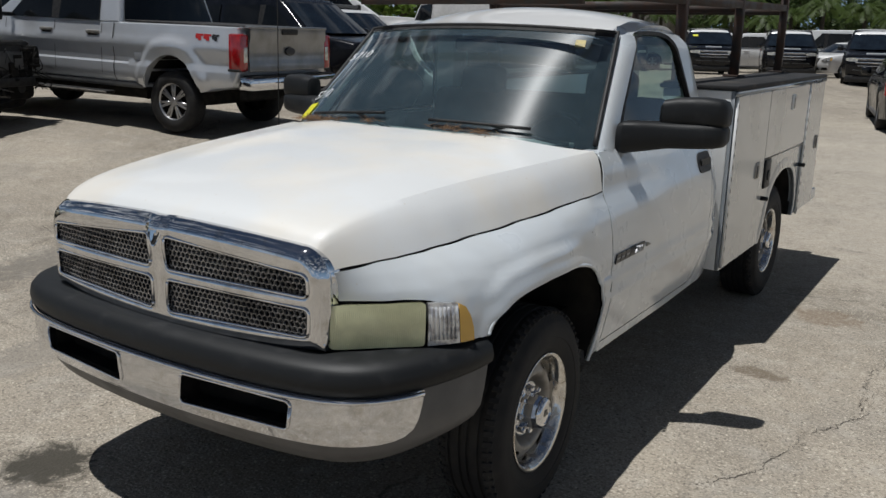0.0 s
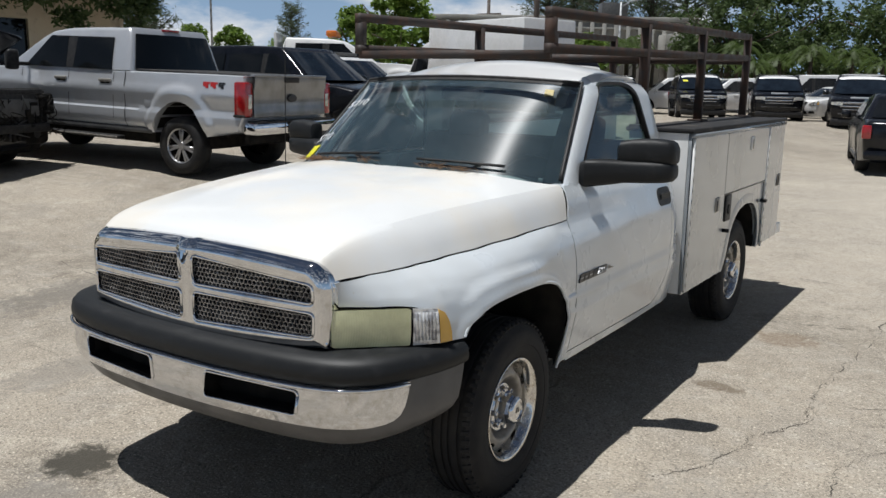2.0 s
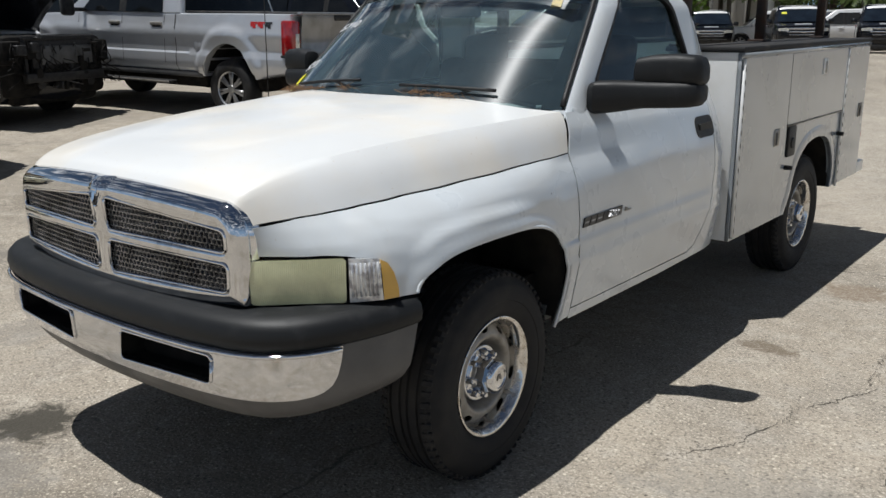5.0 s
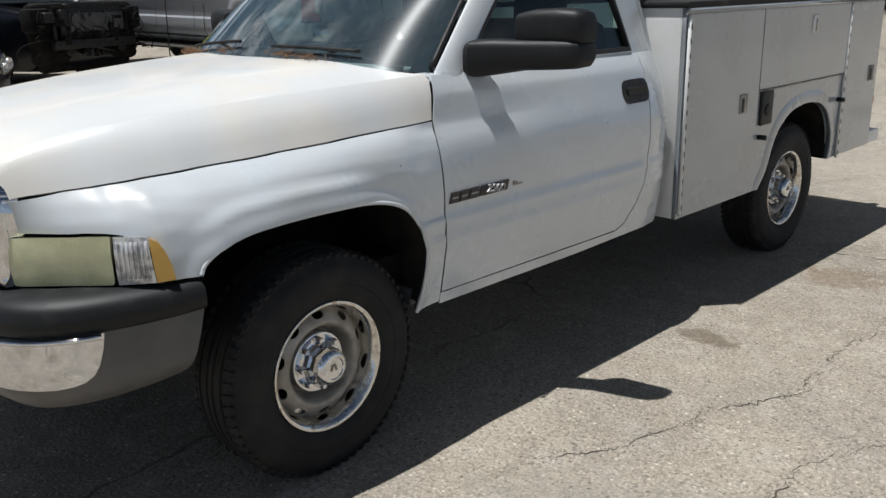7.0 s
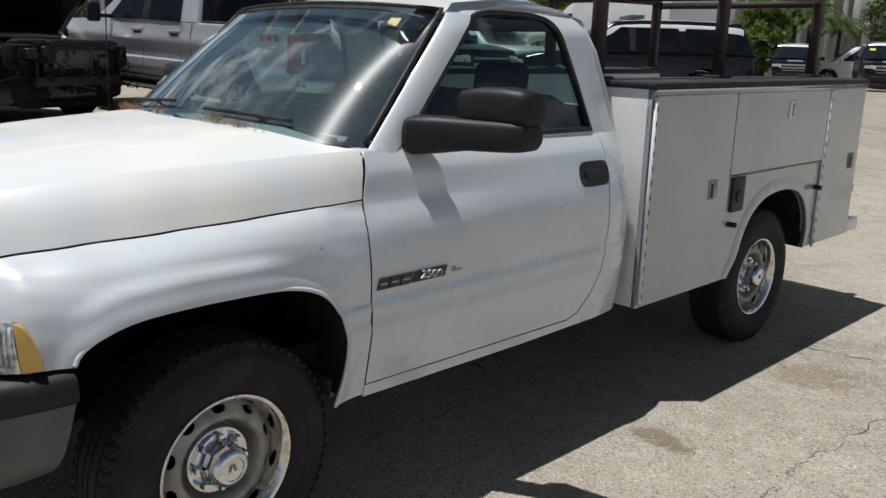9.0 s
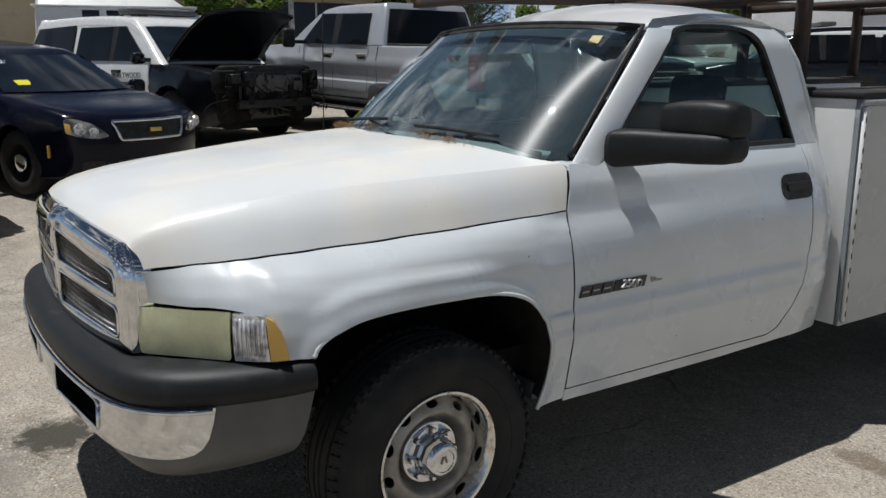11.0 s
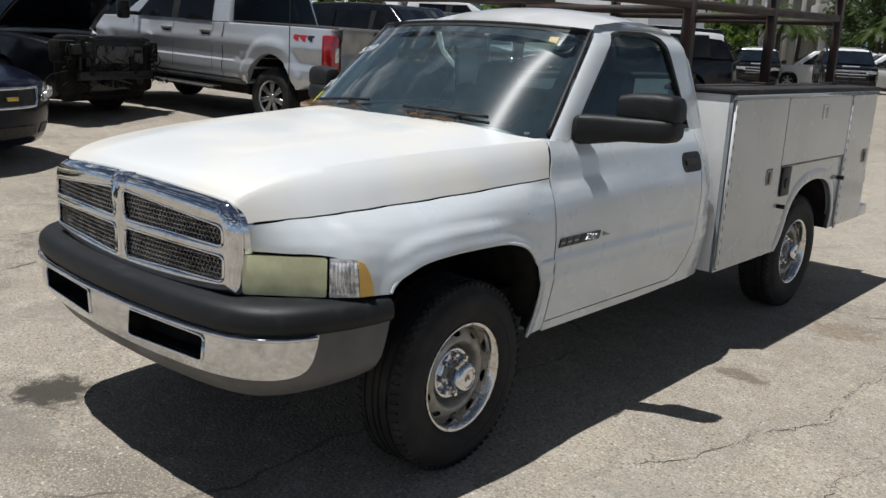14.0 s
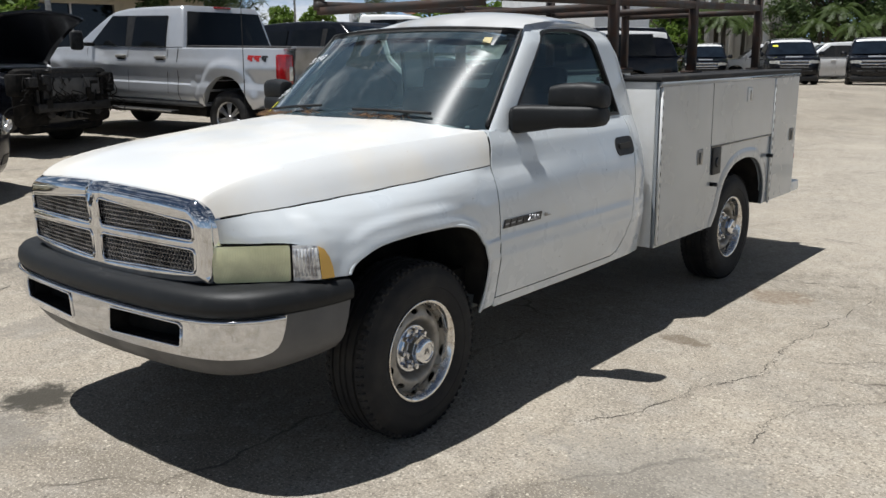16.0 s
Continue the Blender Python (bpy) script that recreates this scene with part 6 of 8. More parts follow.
        part("sill", box((0, sg * (W * 0.955), lo + 0.02), (s["axles"][0] - s["axles"][1] - 2.5 * r, 0.05, 0.08), 0.02), M_GREYTRIM, t)
    if lamps:
        for sg in (1, -1):
            if style == "sedan":
                lens = [(0.58, 0.668), (0.70, 0.645), (0.88, 0.660), (0.985, 0.700), (0.990, 0.835), (0.92, 0.845), (0.76, 0.800), (0.66, 0.745)]
                eyes = ((0.74, 0.712, 0.045), (0.87, 0.742, 0.058))
            elif style == "pickup":
                lens, eyes = [(0.60, 0.92), (0.985, 0.92), (0.985, 1.20), (0.60, 1.20)], ((0.80, 1.07, 0.08),)
            else:
                lens, eyes = [(0.58, 0.82), (0.97, 0.83), (0.985, 0.93), (0.60, 0.95)], ((0.70, 0.885, 0.045), (0.84, 0.885, 0.045))
            lens = [(sg * a, b) for a, b in rounded(lens, 0.03, 3)]
            lamp_ = part("headlight", sheet(lens, lambda w, z: front(w, z, 0.012), 0.05, 0.02), M_LAMPBOWL if style == "sedan" else M_LAMP, t, "clear headlight")
            for w, z, rad in eyes:
                at_ = Vector(front(sg * w, z, 0.016))
                ring_ = lathe([(0.0, 0.004), (rad * 0.5, 0.006), (rad * 0.8, 0.016), (rad * 1.0, 0.018), (rad * 1.05, 0.0)], 20, m=Matrix.Translation(at_) @ Matrix.Rotation(sg * 0.35 * w, 4, "Z"))
                part("reflector", ring_, M_CLEAR, lamp_)
            if style == "sedan":
                blink = [(sg * a, b) for a, b in rounded([(0.945, 0.685), (0.985, 0.700), (0.988, 0.800), (0.950, 0.790)], 0.012, 3)]
                part("turn_lamp", sheet(blink, lambda w, z: front(w, z, 0.016), 0.04, 0.01), M_AMBER, lamp_)
                fog = [(sg * a, b) for a, b in rounded([(0.62, 0.31), (0.90, 0.32), (0.88, 0.42), (0.66, 0.42)], 0.03, 3)]
                part("fog_lamp_recess", sheet(fog, lambda w, z: front(w, z, 0.006), 0.05, 0.02), M_BLACK, t)
    if grille:
        gz = lerp(lo, belt, 0.58)
        if style == "sedan":
            gr = part("grille", sheet(rounded([(-0.44, 0.625), (0.44, 0.625), (0.53, 0.800), (-0.53, 0.800)], 0.03), lambda w, z: front(w, z, 0.008), 0.08, 0.02), M_BLACK, t, "black grille")
        else:
            gr = part("grille", box((xf - 0.035, 0, gz), (0.08, W * 1.02, 0.26), 0.03), M_BLACK, t, "black grille")
            part("grille_bar", box((xf + 0.005, 0, gz), (0.03, W * 1.0, 0.03), 0.01), M_CHROME, gr)
        if style in ("suv", "van"):
            for dz in (-0.10, 0.10):
                part("grille_bar", box((xf + 0.006, 0, gz + dz), (0.03, W * 1.04, 0.025), 0.01), M_CHROME, gr)
            part("bumper_trim", box((xf - 0.03, 0, lo + 0.26), (0.05, W * 1.3, 0.035), 0.01), M_GREYTRIM, t)
            part("grille_emblem", box((xf + 0.02, 0, gz), (0.02, 0.17, 0.055), 0.015), M_DULLCHROME, gr)
        low_ = lo + 0.14
        part("lower_intake", sheet(rounded([(-0.55, low_ - 0.06), (0.55, low_ - 0.06), (0.50, low_ + 0.06), (-0.50, low_ + 0.06)], 0.03), lambda w, z: front(w, z, 0.006), 0.08, 0.03), M_BLACK, t)
    if tail:
        for sg in (1, -1):
            if style == "pickup":
                tl = part("tail_light", box((xr + 0.075, sg * 0.935, 1.105), (0.20, 0.165, 0.465), 0.03), M_REDLENS, t, "red tail light with a clear reversing lens")
                part("reversing_lens", box((xr - 0.022, sg * 0.915, 1.08), (0.012, 0.075, 0.19), 0.005), M_LAMP, tl)
                part("lens_bezel", box((xr + 0.085, sg * 0.955, 0.885), (0.19, 0.14, 0.035), 0.01), M_BLACK, tl)
            else:
                z0_, z1_ = lerp(lo, belt, 0.62), belt - 0.03
                part("tail_light", box((xr + 0.09, sg * (W * 0.90), (z0_ + z1_) / 2), (0.20, 0.17, z1_ - z0_), 0.03), M_REDLENS, t, "red tail light")
        if style == "pickup":
            rb = part("rear_bumper", box((xr - 0.06, 0, 0.72), (0.22, W * 1.96, 0.17), 0.04), M_CHROME, t, "chrome rear step bumper")
            part("step_pad", box((xr - 0.06, 0, 0.812), (0.20, W * 1.80, 0.02), 0.008), M_BLACK, rb)
            part("plate_recess", box((xr - 0.155, 0, 0.73), (0.04, 0.55, 0.15), 0.02), M_DARK, rb)
        else:
            part("rear_bumper", box((xr + 0.02, 0, lo + 0.16), (0.16, W * 1.86, 0.17), 0.04), paint, t)
    if roof:
        def cap(x, z, w):
            a = abs(w)
            if a <= 0.88:
                return (x, width(x, z - 0.02) * w, z + 0.016 - 0.02 * a ** 3)
            low = z - 0.005 - rail * (a - 0.88) / 0.12
            return (x, math.copysign(width(x, low) * lerp(0.93, 1.006, min(1.0, (a - 0.88) / 0.05)), w), low)
        rf = loft([[cap(x, z, w) for w in (-1.0, -0.96, -0.93, -0.88, -0.6, -0.3, 0, 0.3, 0.6, 0.88, 0.93, 0.96, 1.0)] for x, z in smooth_line([(lerp(g[0][0], g[1][0], 0.90), lerp(g[0][1], g[1][1], 0.90))] + g[1:-1], 3)], closed=False, caps=False)
        part("roof_panel", rf, roof, t, "white painted roof")
    if lightbar:
        part("light_bar", box((0.0, 0, g[3][1] + 0.06), (0.30, W * 1.25, 0.09), 0.03), M_GREYTRIM, t)
    for ax in s["axles"]:
        for sg in (1, -1):
            car_wheel(t, ax, sg * (W - 0.135), r, 0.12, rims, spokes)
    t["width_half"] = W
    return t, width


def silver_pickup():
    """The silver crew cab beside the lot's drive, tail towards the camera."""
    h = radians(188)
    cx, cy = -7.30 + 2.03 * math.cos(h), 5.85 + 2.03 * math.sin(h)
    t, width = car("crew_cab_pickup", "pickup", (cx, cy), 188, M_SILVER, "silver crew cab pickup truck with dark tinted glass", category="truck", lamps=True, spokes=7)
    rows = [[(x, y, z) for y in (-0.845, -0.835, -0.4, 0.0, 0.4, 0.835, 0.845)] for z, x in ((0.865, -3.20), (0.872, -3.232), (0.965, -3.236), (0.990, -3.226), (1.235, -3.228), (1.262, -3.246), (1.405, -3.246), (1.418, -3.20))]
    gate = part("tailgate", loft(rows, closed=False, caps=False), M_TAILSHADE, t, "silver tailgate greyed for shade, with pressed ridges")
    part("tailgate_lip", box((-3.215, 0, 1.425), (0.10, 1.69, 0.035), 0.012), M_TAILSHADE, gate)
    part("tailgate_handle", box((-3.252, 0.02, 1.372), (0.03, 0.34, 0.075), 0.012), M_BLACK, gate, "black tailgate handle")
    part("tailgate_emblem", lathe([(0.0, 0.03), (0.09, 0.025), (0.10, 0.0)], 24, m=Matrix.Translation((-3.232, 0, 1.12)) @ Matrix.Rotation(math.pi, 4, "Z") @ Matrix.Diagonal((1, 1.1, 0.55, 1))), M_BADGE, gate, "dark oval emblem")
    part("bed_liner", box((-2.15, 0, 1.420), (1.95, 1.80, 0.025), 0.01), M_LINER, t)
    part("brake_light", box((-1.00, 0, 1.995), (0.05, 0.34, 0.035), 0.012), M_REDLENS, t)
    part("rear_valance", box((-3.08, 0, 0.58), (0.12, 1.60, 0.16), 0.02), M_DARK, t)
    part("chassis", box((-0.2, 0, 0.48), (4.6, 1.50, 0.20), 0.03), M_DARK, t)
    part("hitch", box((-3.32, 0, 0.53), (0.25, 0.10, 0.08), 0.01), M_DARK, t)
    for sg in (1, -1):
        rb = part("running_board", box((0.25, sg * 1.03, 0.455), (2.5, 0.17, 0.05), 0.02), M_BLACK, t)
        part("board_trim", box((0.25, sg * 1.118, 0.462), (2.5, 0.012, 0.022), 0.004), M_STEEL, rb)
        # off-road decal as plain slanted shapes, two red and one dark
        for x, w, m in ((-2.545, 0.125, M_RED), (-2.675, 0.125, M_RED), (-2.805, 0.115, M_BADGE)):
            for dx, dz, ww, hh in ((0.0, 0.024, w * 0.95, 0.026), (-0.010, -0.018, w * 0.42, 0.054), (w * 0.30, -0.004, w * 0.34, 0.040)):
                bm = loft([[(x - ww / 2 + dx + k * 0.25, sg * (width(x, z) + o), z) for k, z in ((0, 1.275 + dz - hh / 2), (hh, 1.275 + dz + hh / 2))] + [(x + ww / 2 + dx + k * 0.25, sg * (width(x, z) + o), z) for k, z in ((hh, 1.275 + dz + hh / 2), (0, 1.275 + dz - hh / 2))] for o in (0.0015, 0.005)])
                part("decal", bm, m, t, "red and dark bedside decal")
        for k in range(10):
            part("rocker_slot", box((-0.62 + 0.075 * k, sg * (width(0, 0.62) + 0.002), 0.62), (0.030, 0.01, 0.045), 0.004), M_GREYTRIM, t)
        for k in range(6):
            part("rocker_slot", box((0.25 + 0.075 * k, sg * (width(0, 0.62) + 0.002), 0.62), (0.030, 0.01, 0.045), 0.004), M_GREYTRIM, t)
        for xa, xb in ((0.45, 0.12), (-0.03, -0.74)):
            part("window_visor", box(((xa + xb) / 2, sg * (width(-0.1, 1.84) + 0.012), 1.842), (xa - xb, 0.02, 0.04), 0.008), M_BLACK, t)
        for x in (0.22, -0.68):
            part("handle_pad", box((x, sg * (width(x, 1.235) + 0.004), 1.235), (0.18, 0.012, 0.075), 0.005), M_DARK, t)
        seam = loft([[(-1.055 + d, sg * (width(-1.05, z) + 0.007), z) for d in (-0.006, 0.006)] for z in (0.60, 0.7, 0.8, 0.87, 0.9, 1.0, 1.2, 1.3, 1.39)], closed=False, caps=False)
        part("bed_gap", seam, M_DARK, t)
        part("fuel_door", box((-1.50, sg * (width(-1.50, 1.0) - 0.003), 1.0), (0.17, 0.012, 0.17), 0.005), M_SILVER, t)


def navy_sedan():
    h = radians(26)
    fx, fy = -6.215, 1.0
    at = (fx - 2.54 * math.cos(h), fy - 2.54 * math.sin(h))
    t, _ = car("navy_sedan", "sedan", at, 26, M_CARNAVY, "dark navy sedan with chrome grille ring and lot sticker", rims=M_TYRE, spokes=0)
    # chrome ring round the trapezoid grille, following the bowed nose
    def nose(w, z):
        return (2.555 - 0.26 * w * w - 0.30 * max(0, z - 0.70), 0.83 * w, z)
    ring = rounded([(-0.46, 0.622), (0.46, 0.622), (0.55, 0.812), (-0.55, 0.812)], 0.03)
    ring = [p for p in dense(ring, 0.05)]
    pts = [nose(*p) for p in ring]
    part("grille_ring", tube(pts + pts[:2], 0.018, 6), M_CHROME, t, "chrome grille ring")
    gold = material("gold_emblem", (0.60, 0.44, 0.12), 0.3, metal=0.8)
    part("gold_emblem", box((2.565, 0, 0.715), (0.02, 0.15, 0.04), 0.006), gold, t, "gold emblem")
    for sg in (1, -1):
        part("side_marker", box((2.02, sg * 0.885, 0.50), (0.025, 0.03, 0.13), 0.008), M_AMBER, t, "amber side marker")
    p = part("lot_sticker", box((0, 0, 0), (0.10, 0.17, 0.004)), M_YELLOW, t, "yellow lot sticker")
    p.matrix_basis = pose(1.10, -0.50, 1.115, 0, 27, 0)
    letters("2478", 0.13, 0.001, M_CHALK, "chalk_number", t, pose(0.66, -0.36, 1.315, 27, 0, 90), "white chalk lot number")


def wrecked_suv():
    h = radians(20)
    fx, fy = -8.85, 3.42
    at = (fx - 2.6 * math.cos(h), fy - 2.6 * math.sin(h))
    t, width = car("wrecked_suv", "suv", at, 20, M_CARBLACK, "black and white SUV with stripped front and open hood", upper=M_CARWHITE, doors=M_CARWHITE, roof=M_CARWHITE, lamps=False, grille=False, spokes=0, lightbar=True)
    # stripped front: radiator, support, hanging wires
    part("radiator", box((2.62, 0, 0.86), (0.06, 1.05, 0.46), 0.01), M_BLACK, t, "exposed grey radiator")
    part("condenser_frame", box((2.63, 0, 1.10), (0.06, 1.30, 0.06), 0.01), M_BLACK, t)
    part("crash_bar", box((2.66, 0, 0.60), (0.10, 1.40, 0.12), 0.02), M_BLACK, t)
    for sg in (1, -1):
        part("lamp_cavity", box((2.50, sg * 0.78, 0.92), (0.22, 0.32, 0.30), 0.04), M_DARK, t)
        part("bracket", box((2.62, sg * 0.62, 0.80), (0.05, 0.05, 0.55), 0.01), M_BLACK, t)
        part("horn", lathe([(0.0, 0.0), (0.06, 0.02), (0.07, 0.04), (0.0, 0.05)], 14, m=Matrix.Translation((2.64, sg * 0.45, 0.52))), M_BLACK, t)
    part("stripped_nose", box((2.46, 0, 0.74), (0.20, 1.76, 0.80), 0.09), M_DARK, t, "bare black front structure")
    part("intercooler", box((2.655, 0.08, 0.88), (0.03, 0.92, 0.24), 0.01), M_GREYTRIM, t)
    part("hanging_fascia", box((2.40, 0, 0.36), (0.20, 1.56, 0.24), 0.09), M_DARK, t)
    rng = random.Random(5)
    for k in range(36):
        y0 = rng.uniform(-0.85, 0.85)
        pts = [(2.62 + rng.uniform(0, 0.08), y0 + 0.12 * rng.uniform(-1, 1) * i, 1.0 - 0.13 * i + rng.uniform(-0.04, 0.04)) for i in range(5)]
        part("loose_wire", tube(smooth_line(pts, 3), 0.007, 5), M_DARK if k % 9 else M_GREYTRIM, t)
    for k in range(26):
        part("loose_part", box((2.60 + rng.uniform(-0.04, 0.10), rng.uniform(-0.85, 0.85), rng.uniform(0.45, 1.12)), (rng.uniform(0.04, 0.12), rng.uniform(0.04, 0.16), rng.uniform(0.03, 0.14)), 0.01, seg=1), (M_DARK, M_BLACK, M_DARK, M_DARK, M_DARK, M_DARK, M_BLACK)[k % 7], t)
    hd = sheet([(-0.0, -0.88), (1.12, -0.80), (1.20, -0.4), (1.22, 0), (1.20, 0.4), (1.12, 0.80), (0, 0.88)], lambda x, y: (x, y, 0.07 * math.sin(math.pi * x / 1.25) - 0.05 * (y / 0.88) ** 2), 0.12, 0.04)
    hd = part("open_hood", hd, M_CARBLACK, t, "open black hood")
    hd.matrix_basis = pose(1.32, 0, 1.24, 0, -35, 0)
    part("engine", box((1.95, 0, 1.00), (0.9, 1.3, 0.16), 0.05), M_DARK, t)
    for sg in (1, -1):
        q = [(x, sg * (width(x, z) + 0.008), z) for x, z in ((-1.00, 1.17), (-1.00, 1.74), (-2.10, 1.70), (-2.44, 1.17))]
        part("rear_quarter_glass", flat_pane(q if sg > 0 else list(reversed(q))), M_CARBLACK, t, "black rear quarter")
    letters("HOLLYWOOD", 0.115, 0.003, M_BADGE, "door_lettering", t, pose(0.55, -(width(0.5, 0.98) + 0.012), 0.985, 90, 0, 0), "dark door lettering")
    part("door_stripe", box((0.2, -(width(0.2, 0.86) + 0.008), 0.86), (1.6, 0.008, 0.05), 0.002), M_BADGE, t)


silver_pickup()
navy_sedan()
wrecked_suv()


def other_cars():
    car("cream_sedan", "sedan", (-4.98 - 2.54 * math.cos(radians(24)), -1.23 - 2.54 * math.sin(radians(24))), 24, M_CARCREAM, "cream sedan with cloudy headlights parked on the lot")
    car("black_suv", "suv", (-10.3, 10.4), 2, M_CARBLACK, "black SUV with dark glass parked beyond the silver pickup")
    car("white_patrol_suv", "suv", (-14.2, 16.6), 3, M_CARWHITE, "white SUV with dark windows and roof light bar", lightbar=True)
    t, _ = car("two_tone_suv", "suv", (-7.7, 14.8), 226, M_CARBLACK, "black SUV with a white roof parked behind the pickup", roof=M_CARWHITE, lightbar=True, tail=False, rail=0.22)
    t.matrix_basis = t.matrix_basis @ Matrix.Diagonal((0.97, 0.97, 0.92, 1))
    row = "patrol cars parked at the back of the lot"
    for x, y, h, up, dr, lab in ((-14.2, 37.6, -64, M_CARWHITE, None, "black patrol SUV with a white roof in the back row"), (-9.2, 34.6, -66, M_CARWHITE, None, "black patrol SUV with a white roof and yellow sticker"), (-6.1, 35.6, -74, M_CARWHITE, M_CARWHITE, "black and white patrol SUV with chrome grille"),
                                 (-2.3, 32.0, -82, M_CARWHITE, None, "black patrol SUV with glinting chrome grille"), (1.6, 33.0, -86, None, None, "black patrol SUV with dark glass")):
        p, _ = car("patrol_suv", "suv", (x, y), h, M_CARBLACK, lab, roof=up, doors=dr, group=row)
        part("bumper_skirt", box((2.50, 0, 0.25), (0.14, 1.78, 0.22), 0.05), M_BLACK, p, "black lower bumper")
        for z in (0.80, 0.93):
            part("chrome_bar", box((2.605, 0, z), (0.03, 1.22, 0.045), 0.012), M_CHROME, p, "chrome grille bar")
        part("hood_mark", box((2.30, 0, 1.075), (0.02, 0.62, 0.07), 0.006), M_CHALK, p, "white marking on the hood edge")
        if x == -9.2:
            note = part("windshield_sticker", box((0, 0, 0), (0.12, 0.20, 0.006)), M_YELLOW, p, "yellow lot sticker")
            note.matrix_basis = pose(0.98, -0.60, 1.555, 0, 38, 0)
    car("white_suv", "suv", (-12.4, 41.2), -155, M_CARWHITE, "white SUV parked in the back row", group=row)
    car("white_suv", "suv", (-9.2, 41.0), -150, M_CARWHITE, "white SUV behind the patrol cars", group=row)
    car("passenger_van", "van", (-5.2, 42.5), -165, M_CARWHITE, "long white passenger van in the back row", category="van", group=row)
    car("white_sedan", "sedan", (-3.9, 37.6), -120, M_CARWHITE, "white sedan squeezed between patrol cars", group=row)
    car("black_sedan", "sedan", (0.65, 17.15), 101, M_CARBLACK, "black sedan with red tail lights seen from behind")
    # tow truck with beacon
    t, _ = car("tow_truck", "pickup", (-18.6, 21.0), 36, M_CARWHITE, "white tow truck cab with orange beacon bar", category="truck")
    t.matrix_basis = t.matrix_basis @ Matrix.Diagonal((1.32, 1.32, 1.32, 1))
    part("beacon_bar", box((0.2, 0, 2.13), (0.30, 1.35, 0.16), 0.05), M_ORANGE, t, "orange beacon bar")
    part("headache_rack", box((-1.25, 0, 1.75), (0.08, 1.9, 0.75), 0.02), M_CARWHITE, t)
    # box van
    t = thing("box_truck", (-12.5, 21.62, lot_height(-12.5, 21.62)), 162, "white box truck with high cargo body", "truck")
    part("cargo_body", box((-1.0, 0, 1.95), (4.6, 2.2, 2.30), 0.06), M_CARWHITE, t, "white cargo body")
    cabp = smooth_line([(3.25, 0.5), (3.35, 0.9), (3.30, 1.25), (2.65, 1.45), (2.15, 2.25), (1.35, 2.40), (1.32, 0.5)], 3)
    part("cab", hull(cabp, lambda x, z: 1.0 - 0.12 * max(0, z - 1.4)), M_CARWHITE, t)
    part("windshield", flat_pane([(2.63, -0.85, 1.52), (2.63, 0.85, 1.52), (2.20, 0.78, 2.20), (2.20, -0.78, 2.20)], 0.01), M_PANE, t)
    for sg in (1, -1):
        q = [(2.45, sg * 1.0, 1.5), (2.1, sg * 0.925, 2.15), (1.5, sg * 0.925, 2.18), (1.5, sg * 1.0, 1.5)]
        part("side_window", flat_pane(q if sg > 0 else list(reversed(q))), M_PANE, t)
        for x in (2.3, -2.0):
            car_wheel(t, x, sg * 0.92, 0.40, 0.13, M_STEEL, 0)
    part("chassis", box((0, 0, 0.62), (6.2, 0.9, 0.2), 0.02), M_DARK, t)
    # enclosed white trailer behind the wrecked SUV
    t = thing("white_camper", (-15.0, 2.75, lot_height(-15.0, 2.75)), 76, "white camper body with a sloping front roof", "camper")
    part("camper_body", hull(smooth_line([(-1.30, 0.45), (-1.42, 1.2), (-1.38, 2.30), (-1.22, 2.52), (0.55, 2.54), (0.85, 2.46), (1.45, 2.05), (2.30, 1.80), (2.40, 1.0), (2.35, 0.45)], 3), lambda x, z: 1.05 - 0.9 * max(0.0, z - 2.12)), M_CARWHITE, t)
    for sg in (1, -1):
        for x in (-0.5, 0.5):
            car_wheel(t, x, sg * 1.0, 0.36, 0.11, M_STEEL, 0)
    for k in range(3):
        part("camper_window", box((-0.45 + 0.42 * k, -1.05, 2.02), (0.30, 0.02, 0.16), 0.02), M_PANE, t, "small dark window")
    part("roof_ledge", box((0.0, 0, 2.17), (2.9, 2.16, 0.04), 0.015), M_CARWHITE, t)
    part("tongue", box((2.7, 0, 0.55), (1.0, 0.12, 0.12), 0.02), M_DARK, t)
    part("jack", tube([(3.1, 0, 0.0), (3.1, 0, 0.7)], 0.04), M_DARK, t)
    part("axle", box((0, 0, 0.40), (1.6, 2.0, 0.12)), M_DARK, t)


other_cars()

# ---- buildings ----
M_STUCCO = material("cream_stucco", (0.58, 0.50, 0.37), 0.9, color2=(0.50, 0.42, 0.30), scale=1.2, bump=0.4, bump_scale=60, fine=((0.32, 0.27, 0.20), 3, 0.6, 0.8))
M_CONCRETE = material("fluted_concrete", (0.42, 0.41, 0.38), 0.9, color2=(0.31, 0.30, 0.275), scale=0.8, bump=0.3, bump_scale=30, stretch=(1, 1, 0.25))
M_FASCIA = material("weathered_fascia", (0.16, 0.11, 0.085), 0.8, color2=(0.24, 0.17, 0.13), scale=3, bump=0.2, bump_scale=50)
M_POLE = material("galvanised_pole", (0.45, 0.46, 0.47), 0.5, metal=0.3, color2=(0.24, 0.25, 0.26), scale=8)
M_WOODPOLE = material("weathered_wood_pole", (0.12, 0.10, 0.085), 0.9, color2=(0.08, 0.065, 0.055), scale=6, stretch=(8, 8, 0.4), bump=0.3)


